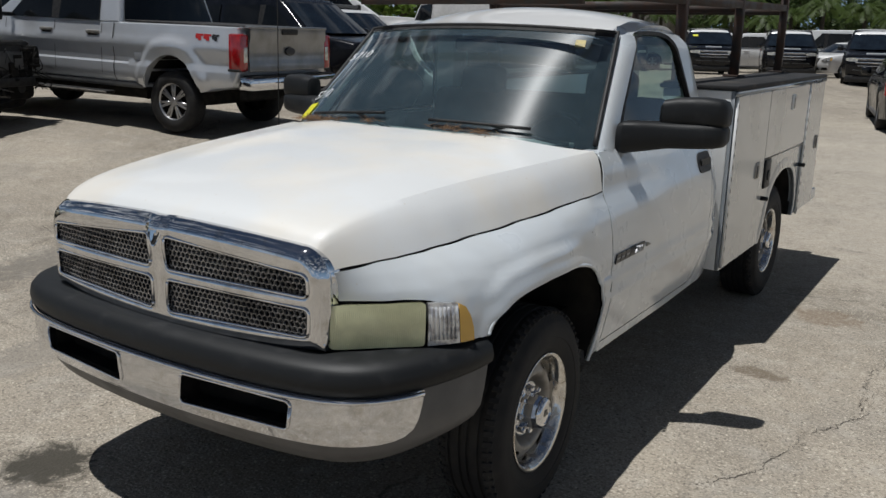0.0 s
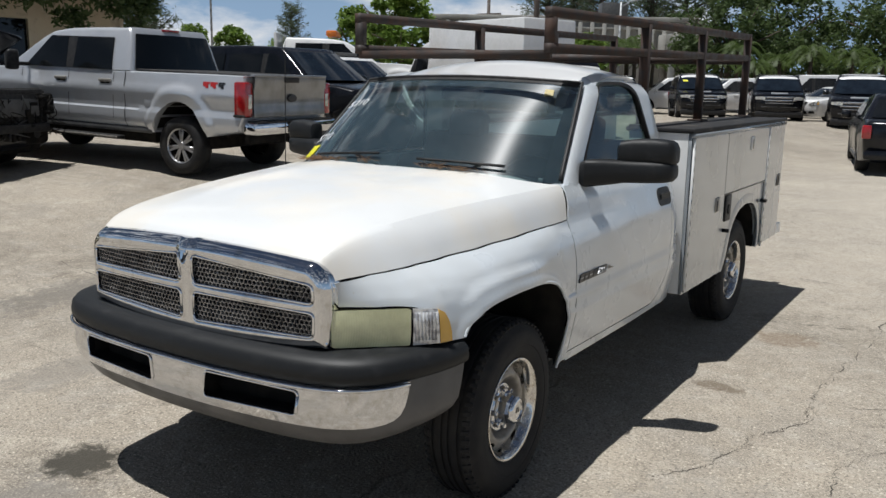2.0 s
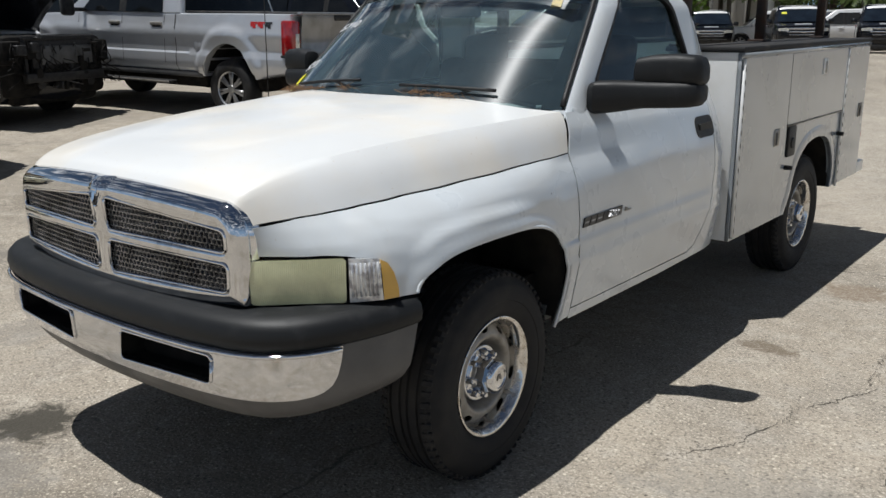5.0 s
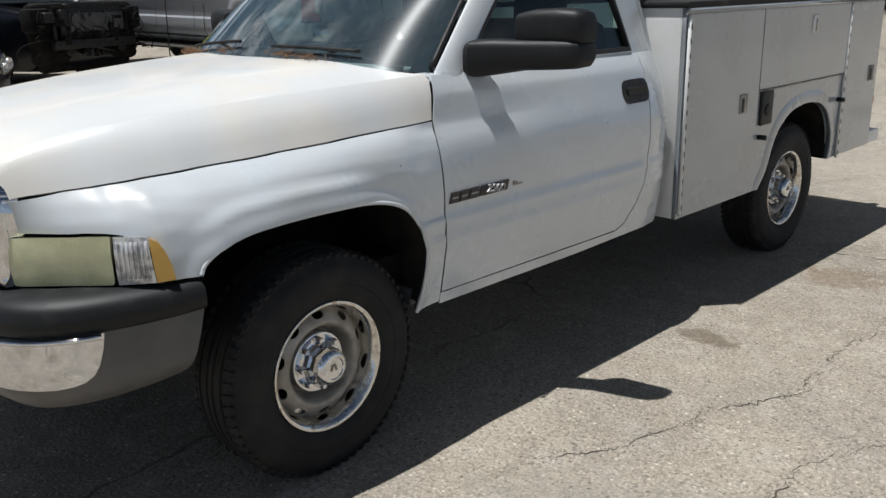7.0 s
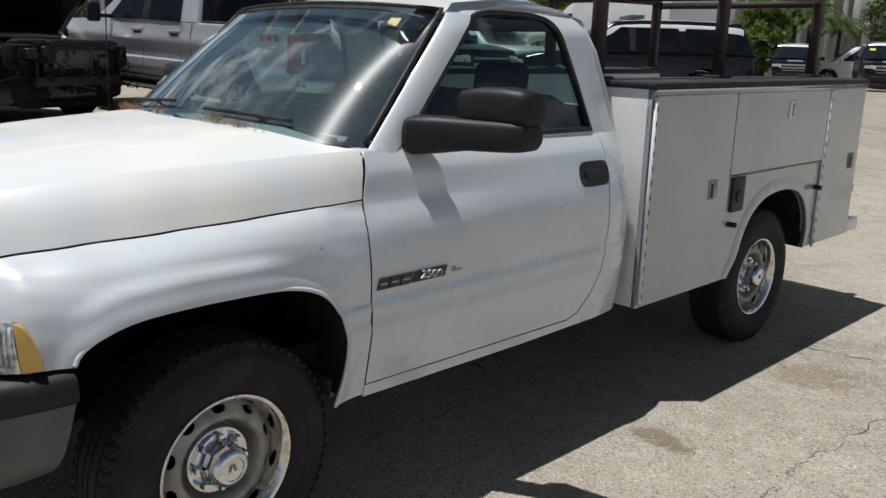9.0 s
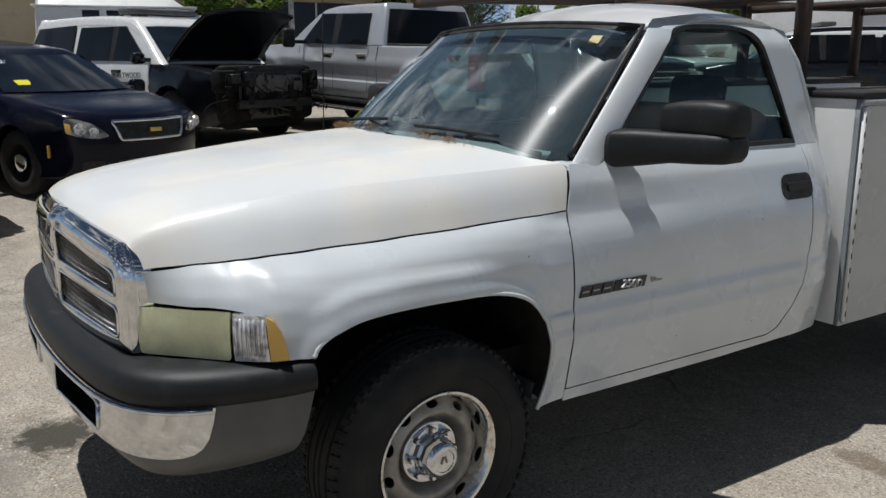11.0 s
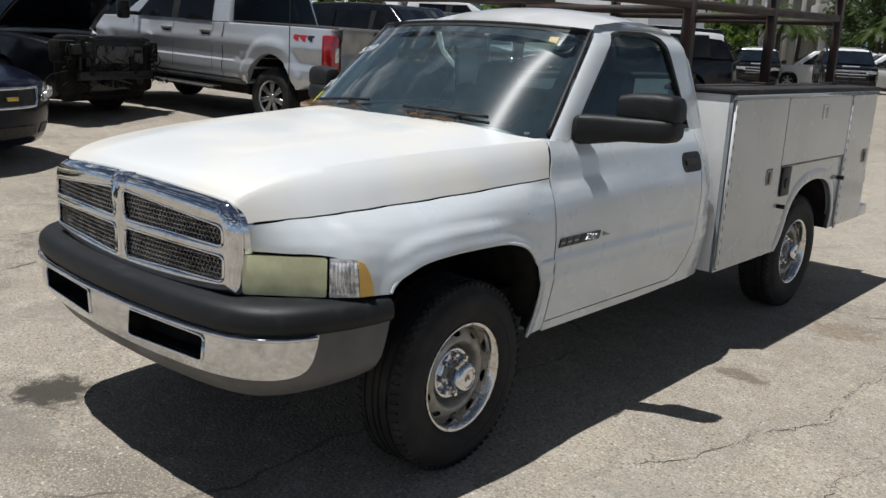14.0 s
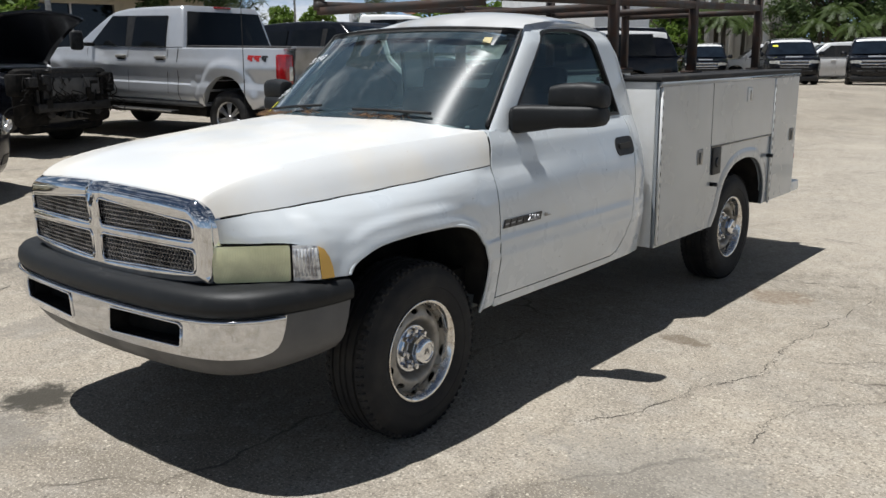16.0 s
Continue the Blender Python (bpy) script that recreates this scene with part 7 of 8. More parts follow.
def cream_building():
    t = thing("cream_building", (-22.6, 4.0, 0.2), 84, "low cream stucco building with vines along its eave", "building")
    L, D, H = 21.0, 9.0, 4.15
    # openings along the front face: place, width, sill, head
    holes = []
    for x, w, z0, z1 in ((6.3, 2.6, 1.5, 3.1), (3.2, 1.1, 0.0, 2.5), (0.2, 1.8, 2.2, 3.0), (-5.5, 2.2, 1.3, 2.9)):
        holes.append([(x - w / 2, z0 + 0.01), (x + w / 2, z0 + 0.01), (x + w / 2, z1), (x - w / 2, z1)])
    wall = sheet([(-L / 2, -0.3), (L / 2, -0.3), (L / 2, H), (-L / 2, H)], lambda u, v: (u, 0, v), 0.9, 0.25, holes)
    part("front_wall", wall, M_STUCCO, t)
    for k, (x, w, z0, z1) in enumerate(((6.3, 2.6, 1.5, 3.1), (3.2, 1.1, 0.0, 2.5), (0.2, 1.8, 2.2, 3.0), (-5.5, 2.2, 1.3, 2.9))):
        name = "door" if k == 1 else "window"
        fr = part(name, box((x, 0.16, (z0 + z1) / 2), (w, 0.03, z1 - z0)), M_PANE if k != 2 else M_LAMP, t, "dark glass" if k != 1 else "dark entry door")
        part("sill", box((x, -0.03, z0 - 0.04), (w + 0.2, 0.20, 0.08), 0.01), M_STUCCO, fr)
        n = 5 if k == 2 else 2
        for i in range(1, n):
            part("mullion", box((x - w / 2 + w * i / n, 0.10, (z0 + z1) / 2), (0.06, 0.06, z1 - z0), 0.005), M_CARWHITE, fr)
        if k == 2:
            part("mullion", box((x, 0.10, (z0 + z1) / 2), (w, 0.06, 0.05), 0.005), M_CARWHITE, fr)
    for x in (-L / 2, L / 2):
        part("side_wall", box((x, D / 2, H / 2 - 0.1), (0.25, D, H + 0.2)), M_STUCCO, t)
    part("back_wall", box((0, D, H / 2 - 0.1), (L, 0.25, H + 0.2)), M_STUCCO, t)
    part("roof", box((0, D / 2 - 0.5, H + 0.12), (L + 0.8, D + 1.4, 0.22), 0.02), M_CONCRETE, t)
    part("eave", box((0, -1.05, H + 0.20), (L + 0.8, 0.30, 0.55), 0.03), M_FASCIA, t, "dark weathered eave")


def far_building():
    t = thing("concrete_building", (-23.1, 49.4, 0.1), 32.8, "long grey fluted concrete building with flat roof", "building")
    L, D, H = 17.5, 10.0, 5.7
    part("front_wall", box((0, 0.2, H / 2), (L, 0.4, H)), M_CONCRETE, t)
    part("back_wall", box((0, D, H / 2), (L, 0.4, H)), M_CONCRETE, t)
    for x in (-L / 2, L / 2):
        part("side_wall", box((x, D / 2, H / 2), (0.4, D, H)), M_CONCRETE, t)
    part("roof", box((0, D / 2, H + 0.05), (L + 0.3, D + 0.6, 0.3), 0.03), M_CONCRETE, t)
    part("parapet", box((0, -0.12, H - 0.55), (L + 0.2, 0.3, 0.16), 0.02), M_CONCRETE, t)
    rib = None
    for k in range(22):
        x = -L / 2 + 0.45 + 0.79 * k
        if rib is None:
            rib = part("pilaster", box((0, 0, 0), (0.28, 0.36, H - 0.3), 0.04), M_CONCRETE, t)
            rib.matrix_basis = pose(x, -0.12, H / 2)
        else:
            shared("pilaster", rib, pose(x, -0.12, H / 2), t)
    for k in range(5):
        w = part("window", box((-L / 2 + 2.8 + 3.16 * k, -0.02, 3.9), (0.66, 0.10, 0.9)), M_PANE, t, "small dark window")
        part("frame", box((-L / 2 + 2.8 + 3.16 * k, -0.05, 3.42), (0.72, 0.10, 0.06)), M_CARWHITE, w)
    # stair tower with a railed gallery, and the entrance canopy under it
    part("stair_tower", box((L / 2 - 1.2, -1.1, 4.0), (2.4, 2.2, 1.5), 0.02), M_CONCRETE, t, "grey concrete stair tower")
    rail = part("gallery_rail", box((L / 2 - 1.2, -2.5, 4.05), (2.6, 0.05, 0.06), 0.01), M_GREYTRIM, t)
    for k in range(14):
        part("baluster", box((L / 2 - 2.45 + 0.193 * k, -2.5, 3.68), (0.03, 0.03, 0.70)), M_GREYTRIM, rail)
    part("canopy", box((L / 2 - 0.9, -1.9, 3.12), (3.6, 4.2, 0.40), 0.03), M_CONCRETE, t, "flat concrete canopy")
    for x in (-2.3, 0.5):
        part("canopy_post", box((L / 2 + x, -3.7, 1.46), (0.35, 0.35, 2.95), 0.02), M_CARWHITE, t)
    part("roof_unit", box((4.0, 4.0, H + 0.8), (1.8, 1.6, 1.2), 0.05), M_GREYTRIM, t)


cream_building()
far_building()

# ---- trees ----
def foliage(name, c1, c2, c3):
    m = bpy.data.materials.new(name)
    m.use_nodes = True
    n, l = m.node_tree.nodes, m.node_tree.links
    b = n["Principled BSDF"]
    b.inputs["Roughness"].default_value, b.inputs["Specular IOR Level"].default_value = 0.5, 0.35
    g = n.new("ShaderNodeNewGeometry")
    r = n.new("ShaderNodeValToRGB")
    r.color_ramp.elements[0].color, r.color_ramp.elements[1].color = (*c1, 1), (*c3, 1)
    e = r.color_ramp.elements.new(0.55)
    e.color = (*c2, 1)
    l.new(g.outputs["Random Per Island"], r.inputs["Fac"])
    l.new(r.outputs["Color"], b.inputs["Base Color"])
    tr = n.new("ShaderNodeBsdfTranslucent")
    l.new(r.outputs["Color"], tr.inputs["Color"])
    mx = n.new("ShaderNodeMixShader")
    mx.inputs["Fac"].default_value = 0.5
    l.new(b.outputs["BSDF"], mx.inputs[1])
    l.new(tr.outputs["BSDF"], mx.inputs[2])
    l.new(mx.outputs["Shader"], n["Material Output"].inputs["Surface"])
    return m


M_LEAF = foliage("broad_leaves", (0.048, 0.082, 0.028), (0.080, 0.120, 0.042), (0.130, 0.175, 0.070))
M_LEAFLIGHT = foliage("bright_leaves", (0.090, 0.160, 0.028), (0.160, 0.250, 0.045), (0.230, 0.320, 0.070))
M_NEEDLE = foliage("grey_green_needles", (0.075, 0.105, 0.060), (0.115, 0.150, 0.085), (0.165, 0.195, 0.115))
M_PALM = foliage("palm_fronds", (0.038, 0.066, 0.018), (0.066, 0.102, 0.026), (0.115, 0.155, 0.045))
M_BARK = material("bark", (0.11, 0.085, 0.065), 0.95, color2=(0.065, 0.05, 0.04), scale=10, bump=0.6, bump_scale=40, stretch=(4, 4, 0.6))


def leaf_mesh(spots, size, rng, per, aspect=2.2, droop=0.0):
    """Small bent leaves round the spots (place, radius)."""
    vs, fs = [], []
    for c, rad in spots:
        for _ in range(per):
            d = Vector((rng.gauss(0, 1), rng.gauss(0, 1), rng.gauss(0, 0.8))).normalized() * rad * rng.random() ** 0.45
            p = Vector(c) + d
            a = Vector((rng.gauss(0, 1), rng.gauss(0, 1), rng.gauss(0, 0.6) - droop)).normalized()
            b = a.cross(Vector((rng.gauss(0, 1), rng.gauss(0, 1), rng.gauss(0, 1)))).normalized()
            s = size * rng.uniform(0.6, 1.4)
            k = len(vs)
            vs += [p - a * s, p + b * s / aspect + Vector((0, 0, 0.12 * s)), p + a * s, p - b * s / aspect + Vector((0, 0, 0.12 * s))]
            fs += [(k, k + 1, k + 2), (k, k + 2, k + 3)]
    me = bpy.data.meshes.new("crown")
    me.from_pydata([tuple(v) for v in vs], [], fs)
    return me


def link_mesh(name, me, mat, parent):
    me.materials.append(mat)
    ob = new(name, me)
    ob.parent = parent
    return ob


def broad_tree(name, label, seed, height, spread, clumps, leaf, mat, per=60):
    """Trunk with limbs, and a crown of leaf clumps."""
    rng = random.Random(seed)
    t = thing(name, label=label, category="tree")
    wood = tube([(0, 0, -0.2), (0.05, 0.02, height * 0.2), (-0.05, 0.06, height * 0.45), (0.05, 0, height * 0.7)], 0.032 * height, 8, taper=[1.25, 1.0, 0.75, 0.3])
    spots = []
    for k in range(9):
        a = 2 * math.pi * k / 9 + rng.uniform(-0.3, 0.3)
        z0 = height * rng.uniform(0.25, 0.5)
        e = Vector((spread * 0.75 * math.cos(a), spread * 0.75 * math.sin(a), height * rng.uniform(0.5, 0.85)))
        tube([(0, 0, z0), (e.x * 0.45, e.y * 0.45, lerp(z0, e.z, 0.6)), tuple(e)], 0.013 * height, 6, wood, taper=[1, 0.7, 0.25])
    for _ in range(clumps):
        a, q = rng.uniform(0, 2 * math.pi), rng.random() ** 0.5
        z = rng.uniform(0.22, 1.0)
        env = spread * (math.sin(math.pi * min(0.97, 0.12 + 0.86 * z)) ** 0.6) * (0.82 + 0.3 * noise.noise((3 * math.cos(a) + seed, 3 * math.sin(a), 4 * z)))
        spots.append(((env * q * math.cos(a), env * q * math.sin(a), height * z), rng.uniform(0.30, 0.75) * spread * 0.24))
    part("trunk", wood, M_BARK, t)
    link_mesh("crown", leaf_mesh(spots, leaf, rng, per), mat, t)
    return t


def pine_tree(name, label, seed, height, spread, levels, per=11):
    """A feathery tree with many thin rising branches and hanging needles."""
    rng = random.Random(seed)
    t = thing(name, label=label, category="tree")
    wood = tube([(0, 0, -0.2), (0.06, 0, height * 0.4), (-0.04, 0.05, height * 0.75), (0, 0, height)], 0.018 * height, 8, taper=[1.3, 0.9, 0.5, 0.1])
    spots = []
    for k in range(levels):
        z = height * lerp(0.16, 0.97, k / levels)
        for _ in range(3):
            a = rng.uniform(0, 2 * math.pi)
            ln = spread * (1.05 - 0.8 * z / height) * rng.uniform(0.6, 1.15)
            e = Vector((ln * math.cos(a), ln * math.sin(a), z + ln * rng.uniform(0.35, 0.8)))
            tube([(0, 0, z), (e.x * 0.5, e.y * 0.5, lerp(z, e.z, 0.4)), tuple(e)], 0.006 * height, 5, wood, taper=[1, 0.6, 0.2])
            for s in (0.45, 0.65, 0.85, 1.0):
                spots.append(((e.x * s, e.y * s, lerp(z, e.z, s ** 1.3)), 0.28 * spread * rng.uniform(0.4, 0.8)))
    part("trunk", wood, M_BARK, t)
    link_mesh("crown", leaf_mesh(spots, 0.022 * height, rng, per, 9.0, 0.4), M_NEEDLE, t)
    return t


def palm_tree(name, label, seed, height, fronds=17, ln=2.1):
    rng = random.Random(seed)
    t = thing(name, label=label, category="palm")
    part("trunk", tube([(0, 0, -0.2), (0.05, 0, height * 0.5), (0.02, 0.05, height)], 0.12, 8, taper=[1.3, 0.9, 0.8]), M_BARK, t)
    for k in range(fronds):
        a = 2 * math.pi * k / fronds + rng.uniform(-0.2, 0.2)
        rise = rng.uniform(0.15, 1.5)
        vs, fs = [], []
        side_ = Vector((-math.sin(a), math.cos(a), 0))
        ribs = []
        for i in range(25):
            u = i / 24
            ribs.append(Vector((ln * u * math.cos(a), ln * u * math.sin(a), height + ln * (rise * u - (0.50 + 0.75 * rise) * u * u))))
        vs += ribs
        for i in range(24):
            u = (i + 0.5) / 24
            w = 0.20 * ln * math.sin(math.pi * (0.10 + 0.84 * u)) ** 0.7
            for sg in (-1, 1):
                q = ribs[i].lerp(ribs[i + 1], 0.5) + side_ * sg * w + Vector((0.45 * w * math.cos(a), 0.45 * w * math.sin(a), -0.55 * w * rng.uniform(0.6, 1.4)))
                vs.append(q)
                fs.append((i, i + 1, len(vs) - 1))
        me = bpy.data.meshes.new("frond")
        me.from_pydata([tuple(v) for v in vs], [], fs)
        link_mesh("frond", me, M_PALM, t)
    return t


def spread_copies(first, places):
    """The first one moves to the first place, copies to the others: x, y, turn, size."""
    for k, (x, y, turn, size) in enumerate(places):
        m = pose(x, y, lot_height(x, y) - 0.05, 0, 0, turn) @ Matrix.Diagonal((size, size, size, 1))
        if k == 0:
            first.matrix_basis = m
        else:
            copy_thing_at(first, m)


def copy_thing_at(ob, m):
    """copy_thing with the size in m alone."""
    keep = ob.matrix_basis.copy()
    ob.matrix_basis = Matrix.Identity(4)
    made = copy_thing(ob, m)
    ob.matrix_basis = keep
    return made


def at_bearing(deg, d, ex=2.57, ey=-3.02):
    return ex + d * math.sin(radians(deg)), ey + d * math.cos(radians(deg))


def plant():
    oak = broad_tree("oak_tree", "large dark green broadleaf tree behind the parked cars", 3, 9.0, 4.8, 190, 0.17, M_LEAF, 52)
    spread_copies(oak, [(*at_bearing(b, d), turn, k) for b, d, turn, k in ((-15.6, 56, 0, 0.84), (-12.4, 60, 80, 0.90), (-6.0, 58, 220, 0.95), (-2.5, 57, 300, 1.0), (2.0, 60, 20, 1.0), (-9.4, 76, 100, 0.72), (6.0, 58, 60, 1.0), (-18.6, 74, 150, 0.78))])
    lime = broad_tree("green_tree", "bright green leafy tree beyond the parked vehicles", 7, 6.4, 3.0, 110, 0.17, M_LEAFLIGHT, 60)
    spread_copies(lime, [(*at_bearing(b, d), turn, k) for b, d, turn, k in ((-36.6, 50, 0, 1.05), (-39.6, 54, 90, 0.9), (-47.4, 50, 30, 0.66), (-49.8, 52, 140, 0.68), (-44.3, 62, 70, 0.66), (-30.5, 46, 10, 0.62), (-24.5, 44, 50, 0.60))])
    pine = pine_tree("casuarina_tree", "tall feathery grey-green casuarina tree", 11, 11.0, 3.0, 34)
    spread_copies(pine, [(*at_bearing(b, d), turn, k) for b, d, turn, k in ((-54.8, 40, 0, 0.98), (-53.0, 44, 120, 0.80), (-43.6, 64, 40, 0.62), (-27.0, 78, 10, 1.25), (-25.4, 80, 100, 1.35), (-23.6, 76, 200, 1.3), (-20.5, 78, 300, 1.4), (-18.4, 80, 50, 1.4), (-60.5, 48, 200, 0.9))])
    palm = palm_tree("palm_tree", "short palm with arching green fronds", 13, 3.0, 24, 1.35)
    spread_copies(palm, [(*at_bearing(b, d), turn, k) for b, d, turn, k in ((-14.0, 48, 0, 0.85), (-12.6, 52, 40, 1.0), (-16.0, 52, 300, 0.95), (-21.3, 45, 130, 1.0), (-22.6, 46, 170, 1.12), (-24.2, 45, 75, 1.05), (-20.2, 47, 250, 0.95), (-25.4, 47, 15, 0.9), (-10.9, 50, 330, 1.1), (-15.0, 53, 190, 1.2), (-23.4, 48, 310, 1.15), (-21.9, 48, 35, 1.2), (-6.9, 52, 60, 0.95), (-8.6, 54, 10, 1.1))])
    # vines over the eave of the cream building and the tree at its corner
    rng = random.Random(21)
    spots = []
    ca, sa = math.cos(radians(84)), math.sin(radians(84))
    for _ in range(330):
        u = rng.uniform(1.5, 11.2)
        drop = 1.9 * rng.random() ** 2.2 * (0.4 + 0.6 * abs(math.sin(1.7 * u)))
        x, y = u, -1.15 - 0.25 * rng.random()
        spots.append(((-22.6 + x * ca - y * sa, 4.0 + x * sa + y * ca, 0.2 + 4.75 - drop), 0.36))
    tagged(link_mesh("vines", leaf_mesh(spots, 0.10, rng, 55), M_LEAF, None), "dark green vines hanging over the eave", "vines", kind="stuff")
    corner = broad_tree("corner_tree", "dark leafy tree at the corner of the cream building", 17, 4.6, 1.7, 90, 0.12, M_LEAF, 50)
    x, y = at_bearing(-57.6, 31)
    corner.matrix_basis = pose(x, y, lot_height(x, y) - 0.05)
    shrub = broad_tree("leafy_tree", "green leafy tree beside the building wall", 19, 4.4, 1.7, 70, 0.11, M_LEAFLIGHT, 45)
    spread_copies(shrub, [(-20.3, 7.6, 0, 0.85), (-20.0, 6.2, 90, 0.8)])


plant()


# ---- poles ----
def poles():
    def lamp_pole(name, b, d, h, arm, label, r=0.075, mat=M_POLE):
        x, y = at_bearing(b, d)
        t = thing(name, (x, y, lot_height(x, y) - 0.05), 0, label, "pole")
        part("shaft", tube([(0, 0, 0), (0, 0, h)], r, 10, taper=[1.2, 0.8]), mat, t)
        if arm:
            part("arm", tube([(0, 0, h - 0.3), (arm * 0.4, 0, h + 0.05), (arm, 0, h + 0.15)], 0.035, 8), mat, t)
            part("lamp_head", box((arm + 0.25, 0, h + 0.14), (0.65, 0.24, 0.14), 0.05), M_POLE, t)
        return t
    lamp_pole("street_lamp", -48.6, 42, 9.5, 1.6, "tall grey street lamp pole", 0.05)
    lamp_pole("street_lamp", -27.75, 40, 10.0, 0, "tall dark wooden utility pole", 0.13, M_WOODPOLE)
    lamp_pole("street_lamp", -22.4, 52, 6.2, 1.6, "grey street lamp with a curved arm")
    lamp_pole("street_lamp", -62.6, 24, 5.8, 0, "grey lamp pole by the cream building", 0.07)
    t = lamp_pole("utility_pole", -30.85, 62, 8.2, 0, "wooden utility pole with transformers and crossarms", 0.13, M_WOODPOLE)
    for z in (6.2, 7.7):
        part("crossarm", box((0, 0, z), (2.0, 0.12, 0.12), 0.01), M_WOODPOLE, t)
    for k in (-0.4, 0.4):
        part("transformer", lathe([(0.0, 0.4), (0.22, 0.4), (0.24, 0.3), (0.24, -0.4), (0.0, -0.4)], 14, m=Matrix.Translation((k, -0.3, 5.0)) @ Matrix.Rotation(radians(-90), 4, "Y")), M_POLE, t)


poles()


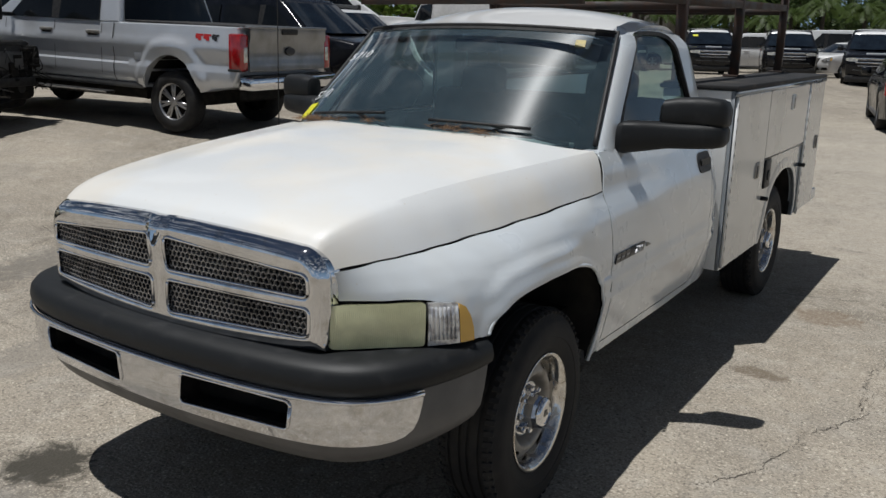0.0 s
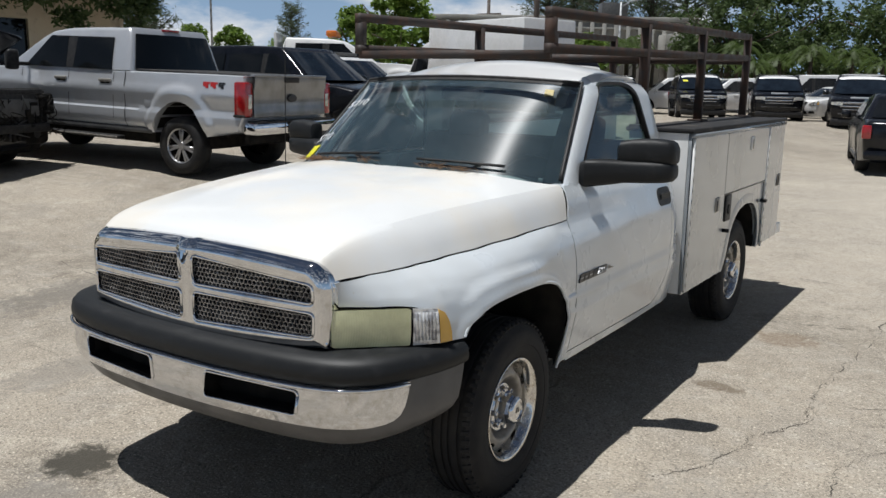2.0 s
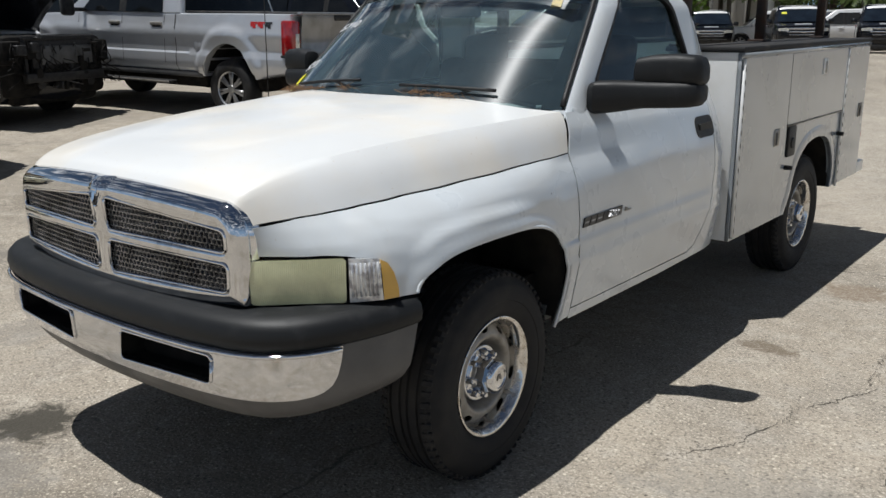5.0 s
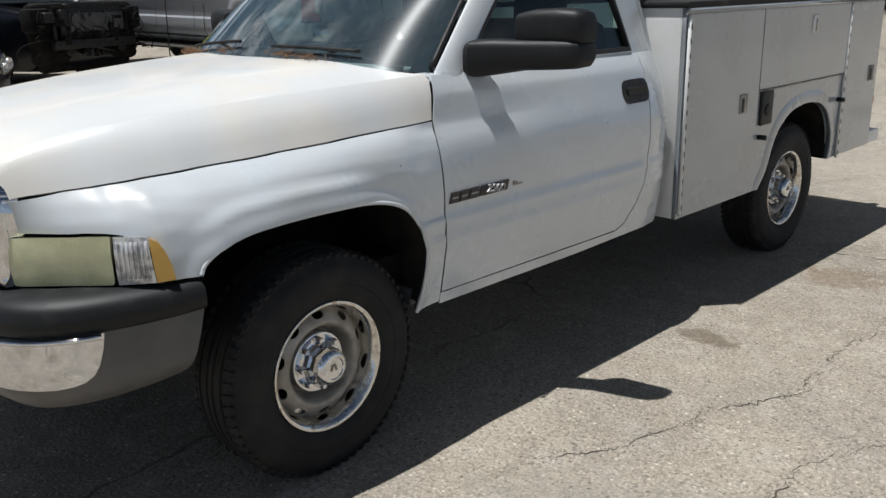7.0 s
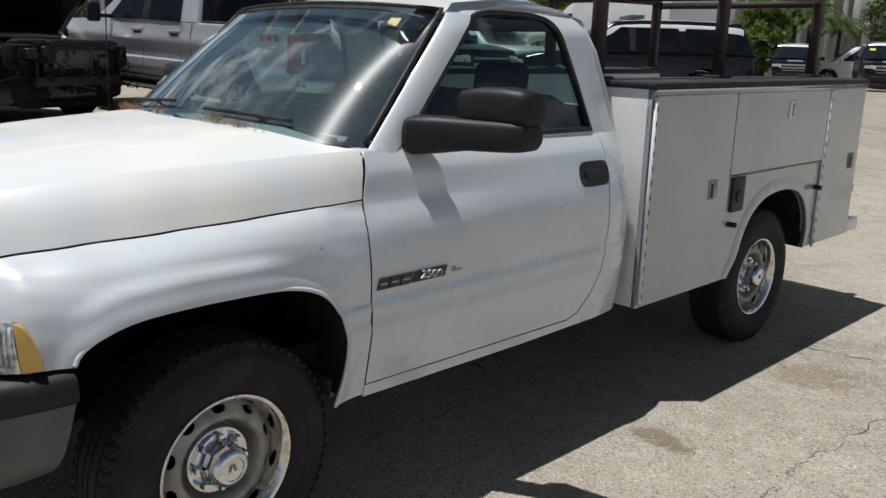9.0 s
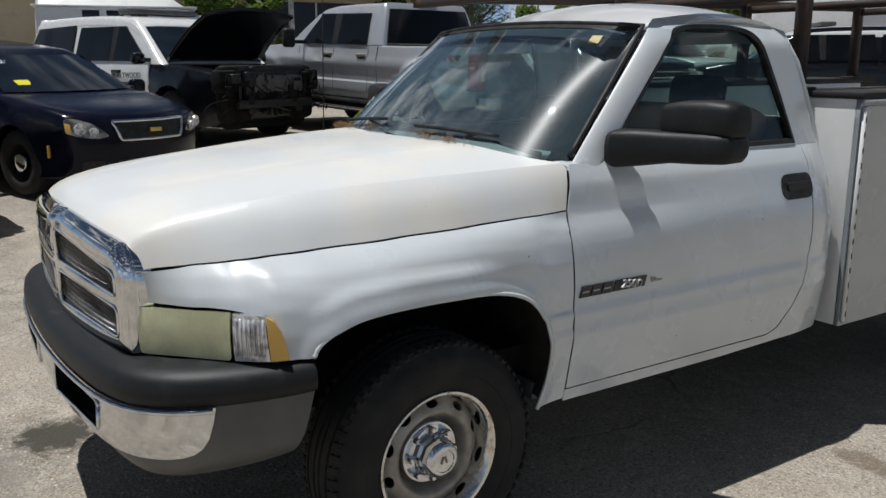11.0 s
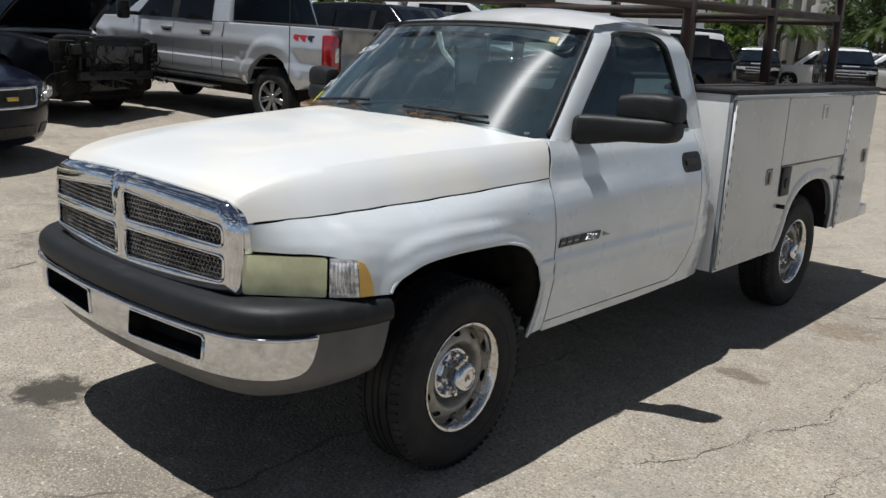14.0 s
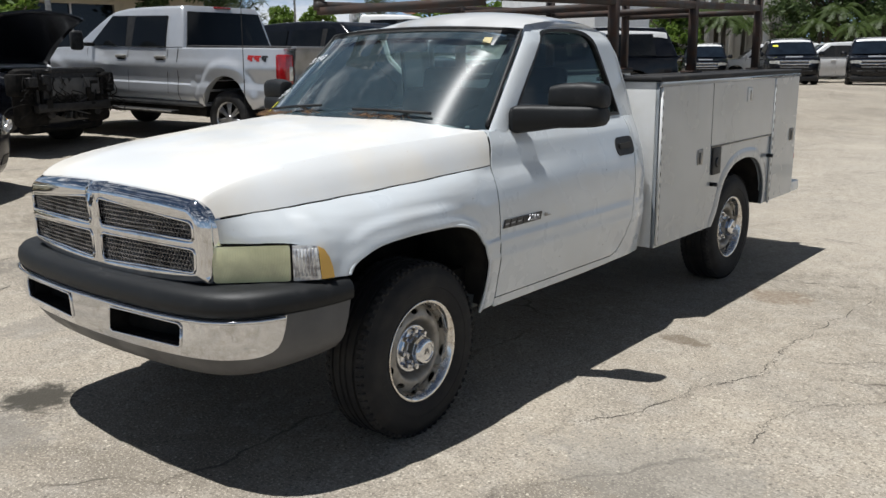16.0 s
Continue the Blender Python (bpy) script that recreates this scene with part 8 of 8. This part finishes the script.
# ---- debris ----
def debris():
    """Dry pine needles in the cowl, and cracks and small stones on the lot."""
    rng = random.Random(31)
    bm = bmesh.new()
    heaps = [rng.uniform(-0.92, 0.92) for _ in range(12)]
    for _ in range(260):
        u = max(-0.95, min(0.95, rng.choice(heaps) + rng.gauss(0, 0.05)))
        v = abs(rng.gauss(0, 0.014))
        p = Vector(windshield(u, min(0.22, v))) + Vector((0, -0.016 - rng.random() * 0.03, 0.010 + 0.01 * rng.random()))
        d = Vector((rng.gauss(0, 1), rng.gauss(0, 0.5), rng.gauss(0, 0.35))).normalized() * rng.uniform(0.010, 0.032)
        s = Vector((0, 0, 0.0011))
        q = d.cross(Vector((0, 0, 1))).normalized() * 0.0011
        a, b = p - d, p + d + Vector((0, 0, 0.004))
        vs = [bm.verts.new(a + q), bm.verts.new(a - q), bm.verts.new(a + s), bm.verts.new(b + q), bm.verts.new(b - q), bm.verts.new(b + s)]
        for i in range(3):
            bm.faces.new((vs[i], vs[(i + 1) % 3], vs[3 + (i + 1) % 3], vs[3 + i]))
    tagged(part("pine_needles", bm, M_STRAW, smooth=False), "dry brown pine needles caught in the cowl", "debris", kind="stuff")
    # long cracks: waypoints on the lot
    M_CRACK = material("crack_shadow", (0.055, 0.048, 0.04), 0.95, color2=(0.09, 0.08, 0.065), scale=8)
    ways = (([(2.2, 5.2), (1.98, 4.4), (1.92, 3.6), (1.84, 2.7), (1.79, 2.35), (1.78, 2.10), (1.79, 1.92), (1.82, 1.76), (1.81, 1.61), (1.73, 1.41), (1.63, 1.25), (1.64, 1.14)], 0.009),
            ([(1.64, 1.14), (1.60, 0.97), (1.52, 0.77), (1.44, 0.62), (1.37, 0.47)], 0.011), ([(2.9, 2.2), (2.5, 1.7), (2.22, 1.42), (2.12, 1.25), (2.05, 1.04), (2.06, 0.8)], 0.008),
            ([(0.6, 3.40), (0.91, 3.43), (1.4, 3.62), (1.71, 3.66), (1.95, 3.73), (2.6, 3.6), (3.6, 3.75)], 0.016), ([(-1.7, 0.1), (-2.1, -0.1), (-2.6, -0.05), (-3.3, -0.3), (-4.2, -0.35)], 0.006),
            ([(-1.4, 0.6), (-2.2, 1.0), (-3.0, 1.15), (-4.6, 1.4)], 0.01), ([(0.55, -0.95), (0.7, -1.15), (0.72, -1.5), (0.9, -1.8)], 0.004), ([(1.79, 1.92), (2.15, 2.05), (2.5, 2.5), (3.1, 2.7)], 0.005),
            ([(-3.78, -1.3), (-3.84, -0.71), (-3.87, -0.46), (-3.90, -0.15), (-3.95, 0.4)], 0.030), ([(-2.55, -1.25), (-2.73, -0.88), (-2.87, -0.63), (-2.99, -0.36), (-3.15, -0.05)], 0.020))
    for way, w in ways:
        pts = smooth_line(way, 14)
        L_, R_ = [], []
        bm = bmesh.new()
        for i, (x, y) in enumerate(pts):
            a, b = pts[max(0, i - 1)], pts[min(len(pts) - 1, i + 1)]
            n_ = Vector((-(b[1] - a[1]), b[0] - a[0])).normalized()
            x += 0.05 * noise.noise((x * 7, y * 7, 3)) + rng.gauss(0, 0.007)
            y += 0.05 * noise.noise((x * 7, y * 7, 8)) + rng.gauss(0, 0.007)
            ww = 0.42 * w * max(0.06, 0.45 + 1.2 * noise.noise((x * 5, y * 5, 1))) * (0.3 if i in (0, len(pts) - 1) else 1)
            z = lot_skin(x, y) + 0.002
            L_.append(bm.verts.new((x + n_.x * ww, y + n_.y * ww, z)))
            R_.append(bm.verts.new((x - n_.x * ww, y - n_.y * ww, z)))
        for i in range(len(pts) - 1):
            bm.faces.new((L_[i], R_[i], R_[i + 1], L_[i + 1]))
        bmesh.ops.recalc_face_normals(bm, faces=bm.faces)
        tagged(part("pavement_crack", bm, M_CRACK), "thin dark crack in the concrete", "crack", "cracks in the lot", kind="structure")
    # gravel crumbs
    M_CRUMB = material("gravel_crumbs", (0.34, 0.31, 0.26), 0.9, color2=(0.20, 0.18, 0.15), scale=3)
    bm = bmesh.new()
    for _ in range(1500):
        x, y = rng.uniform(-4, 4), rng.uniform(-2.0, 6)
        if abs(x) < 0.9 and y > -0.6:
            continue
        s = rng.uniform(0.0015, 0.005)
        c = Vector((x, y, lot_skin(x, y) + 0.001 + s * 0.4))
        vs = [bm.verts.new(c + Vector((rng.uniform(-1, 1), rng.uniform(-1, 1), 0)).normalized() * s) for _ in range(3)] + [bm.verts.new(c + Vector((0, 0, s)))]
        for i in range(3):
            bm.faces.new((vs[i], vs[(i + 1) % 3], vs[3]))
    # rubble along the wider cracks
    for way, w in ways:
        line = smooth_line(way, 30)
        for _ in range(int(3000 * w * len(way))):
            x, y = rng.choice(line)
            k = 0.045 if w > 0.009 else 0.022
            x, y = x + rng.gauss(0, k), y + rng.gauss(0, k)
            z = rng.uniform(0.0015, 0.0045)
            c = Vector((x, y, lot_skin(x, y) + 0.001 + z * 0.3))
            vs = [bm.verts.new(c + Vector((math.cos(a0), math.sin(a0), 0)) * z * rng.uniform(0.7, 1.2)) for a0 in (0.3, 2.3, 4.4)] + [bm.verts.new(c + Vector((0, 0, z)))]
            for i in range(3):
                bm.faces.new((vs[i], vs[(i + 1) % 3], vs[3]))
    tagged(part("gravel_crumbs", bm, M_CRUMB, smooth=False), "tiny loose gravel crumbs on the concrete", "gravel", kind="stuff")
    leaf = part("fallen_twig", tube([(2.55, 4.35, lot_height(2.55, 4.35) + 0.012), (2.75, 4.45, lot_height(2.75, 4.45) + 0.02), (2.95, 4.42, lot_height(2.95, 4.42) + 0.012)], 0.012, 6), M_BARK)
    tagged(leaf, "dark fallen twig lying on the concrete", "twig")


debris()
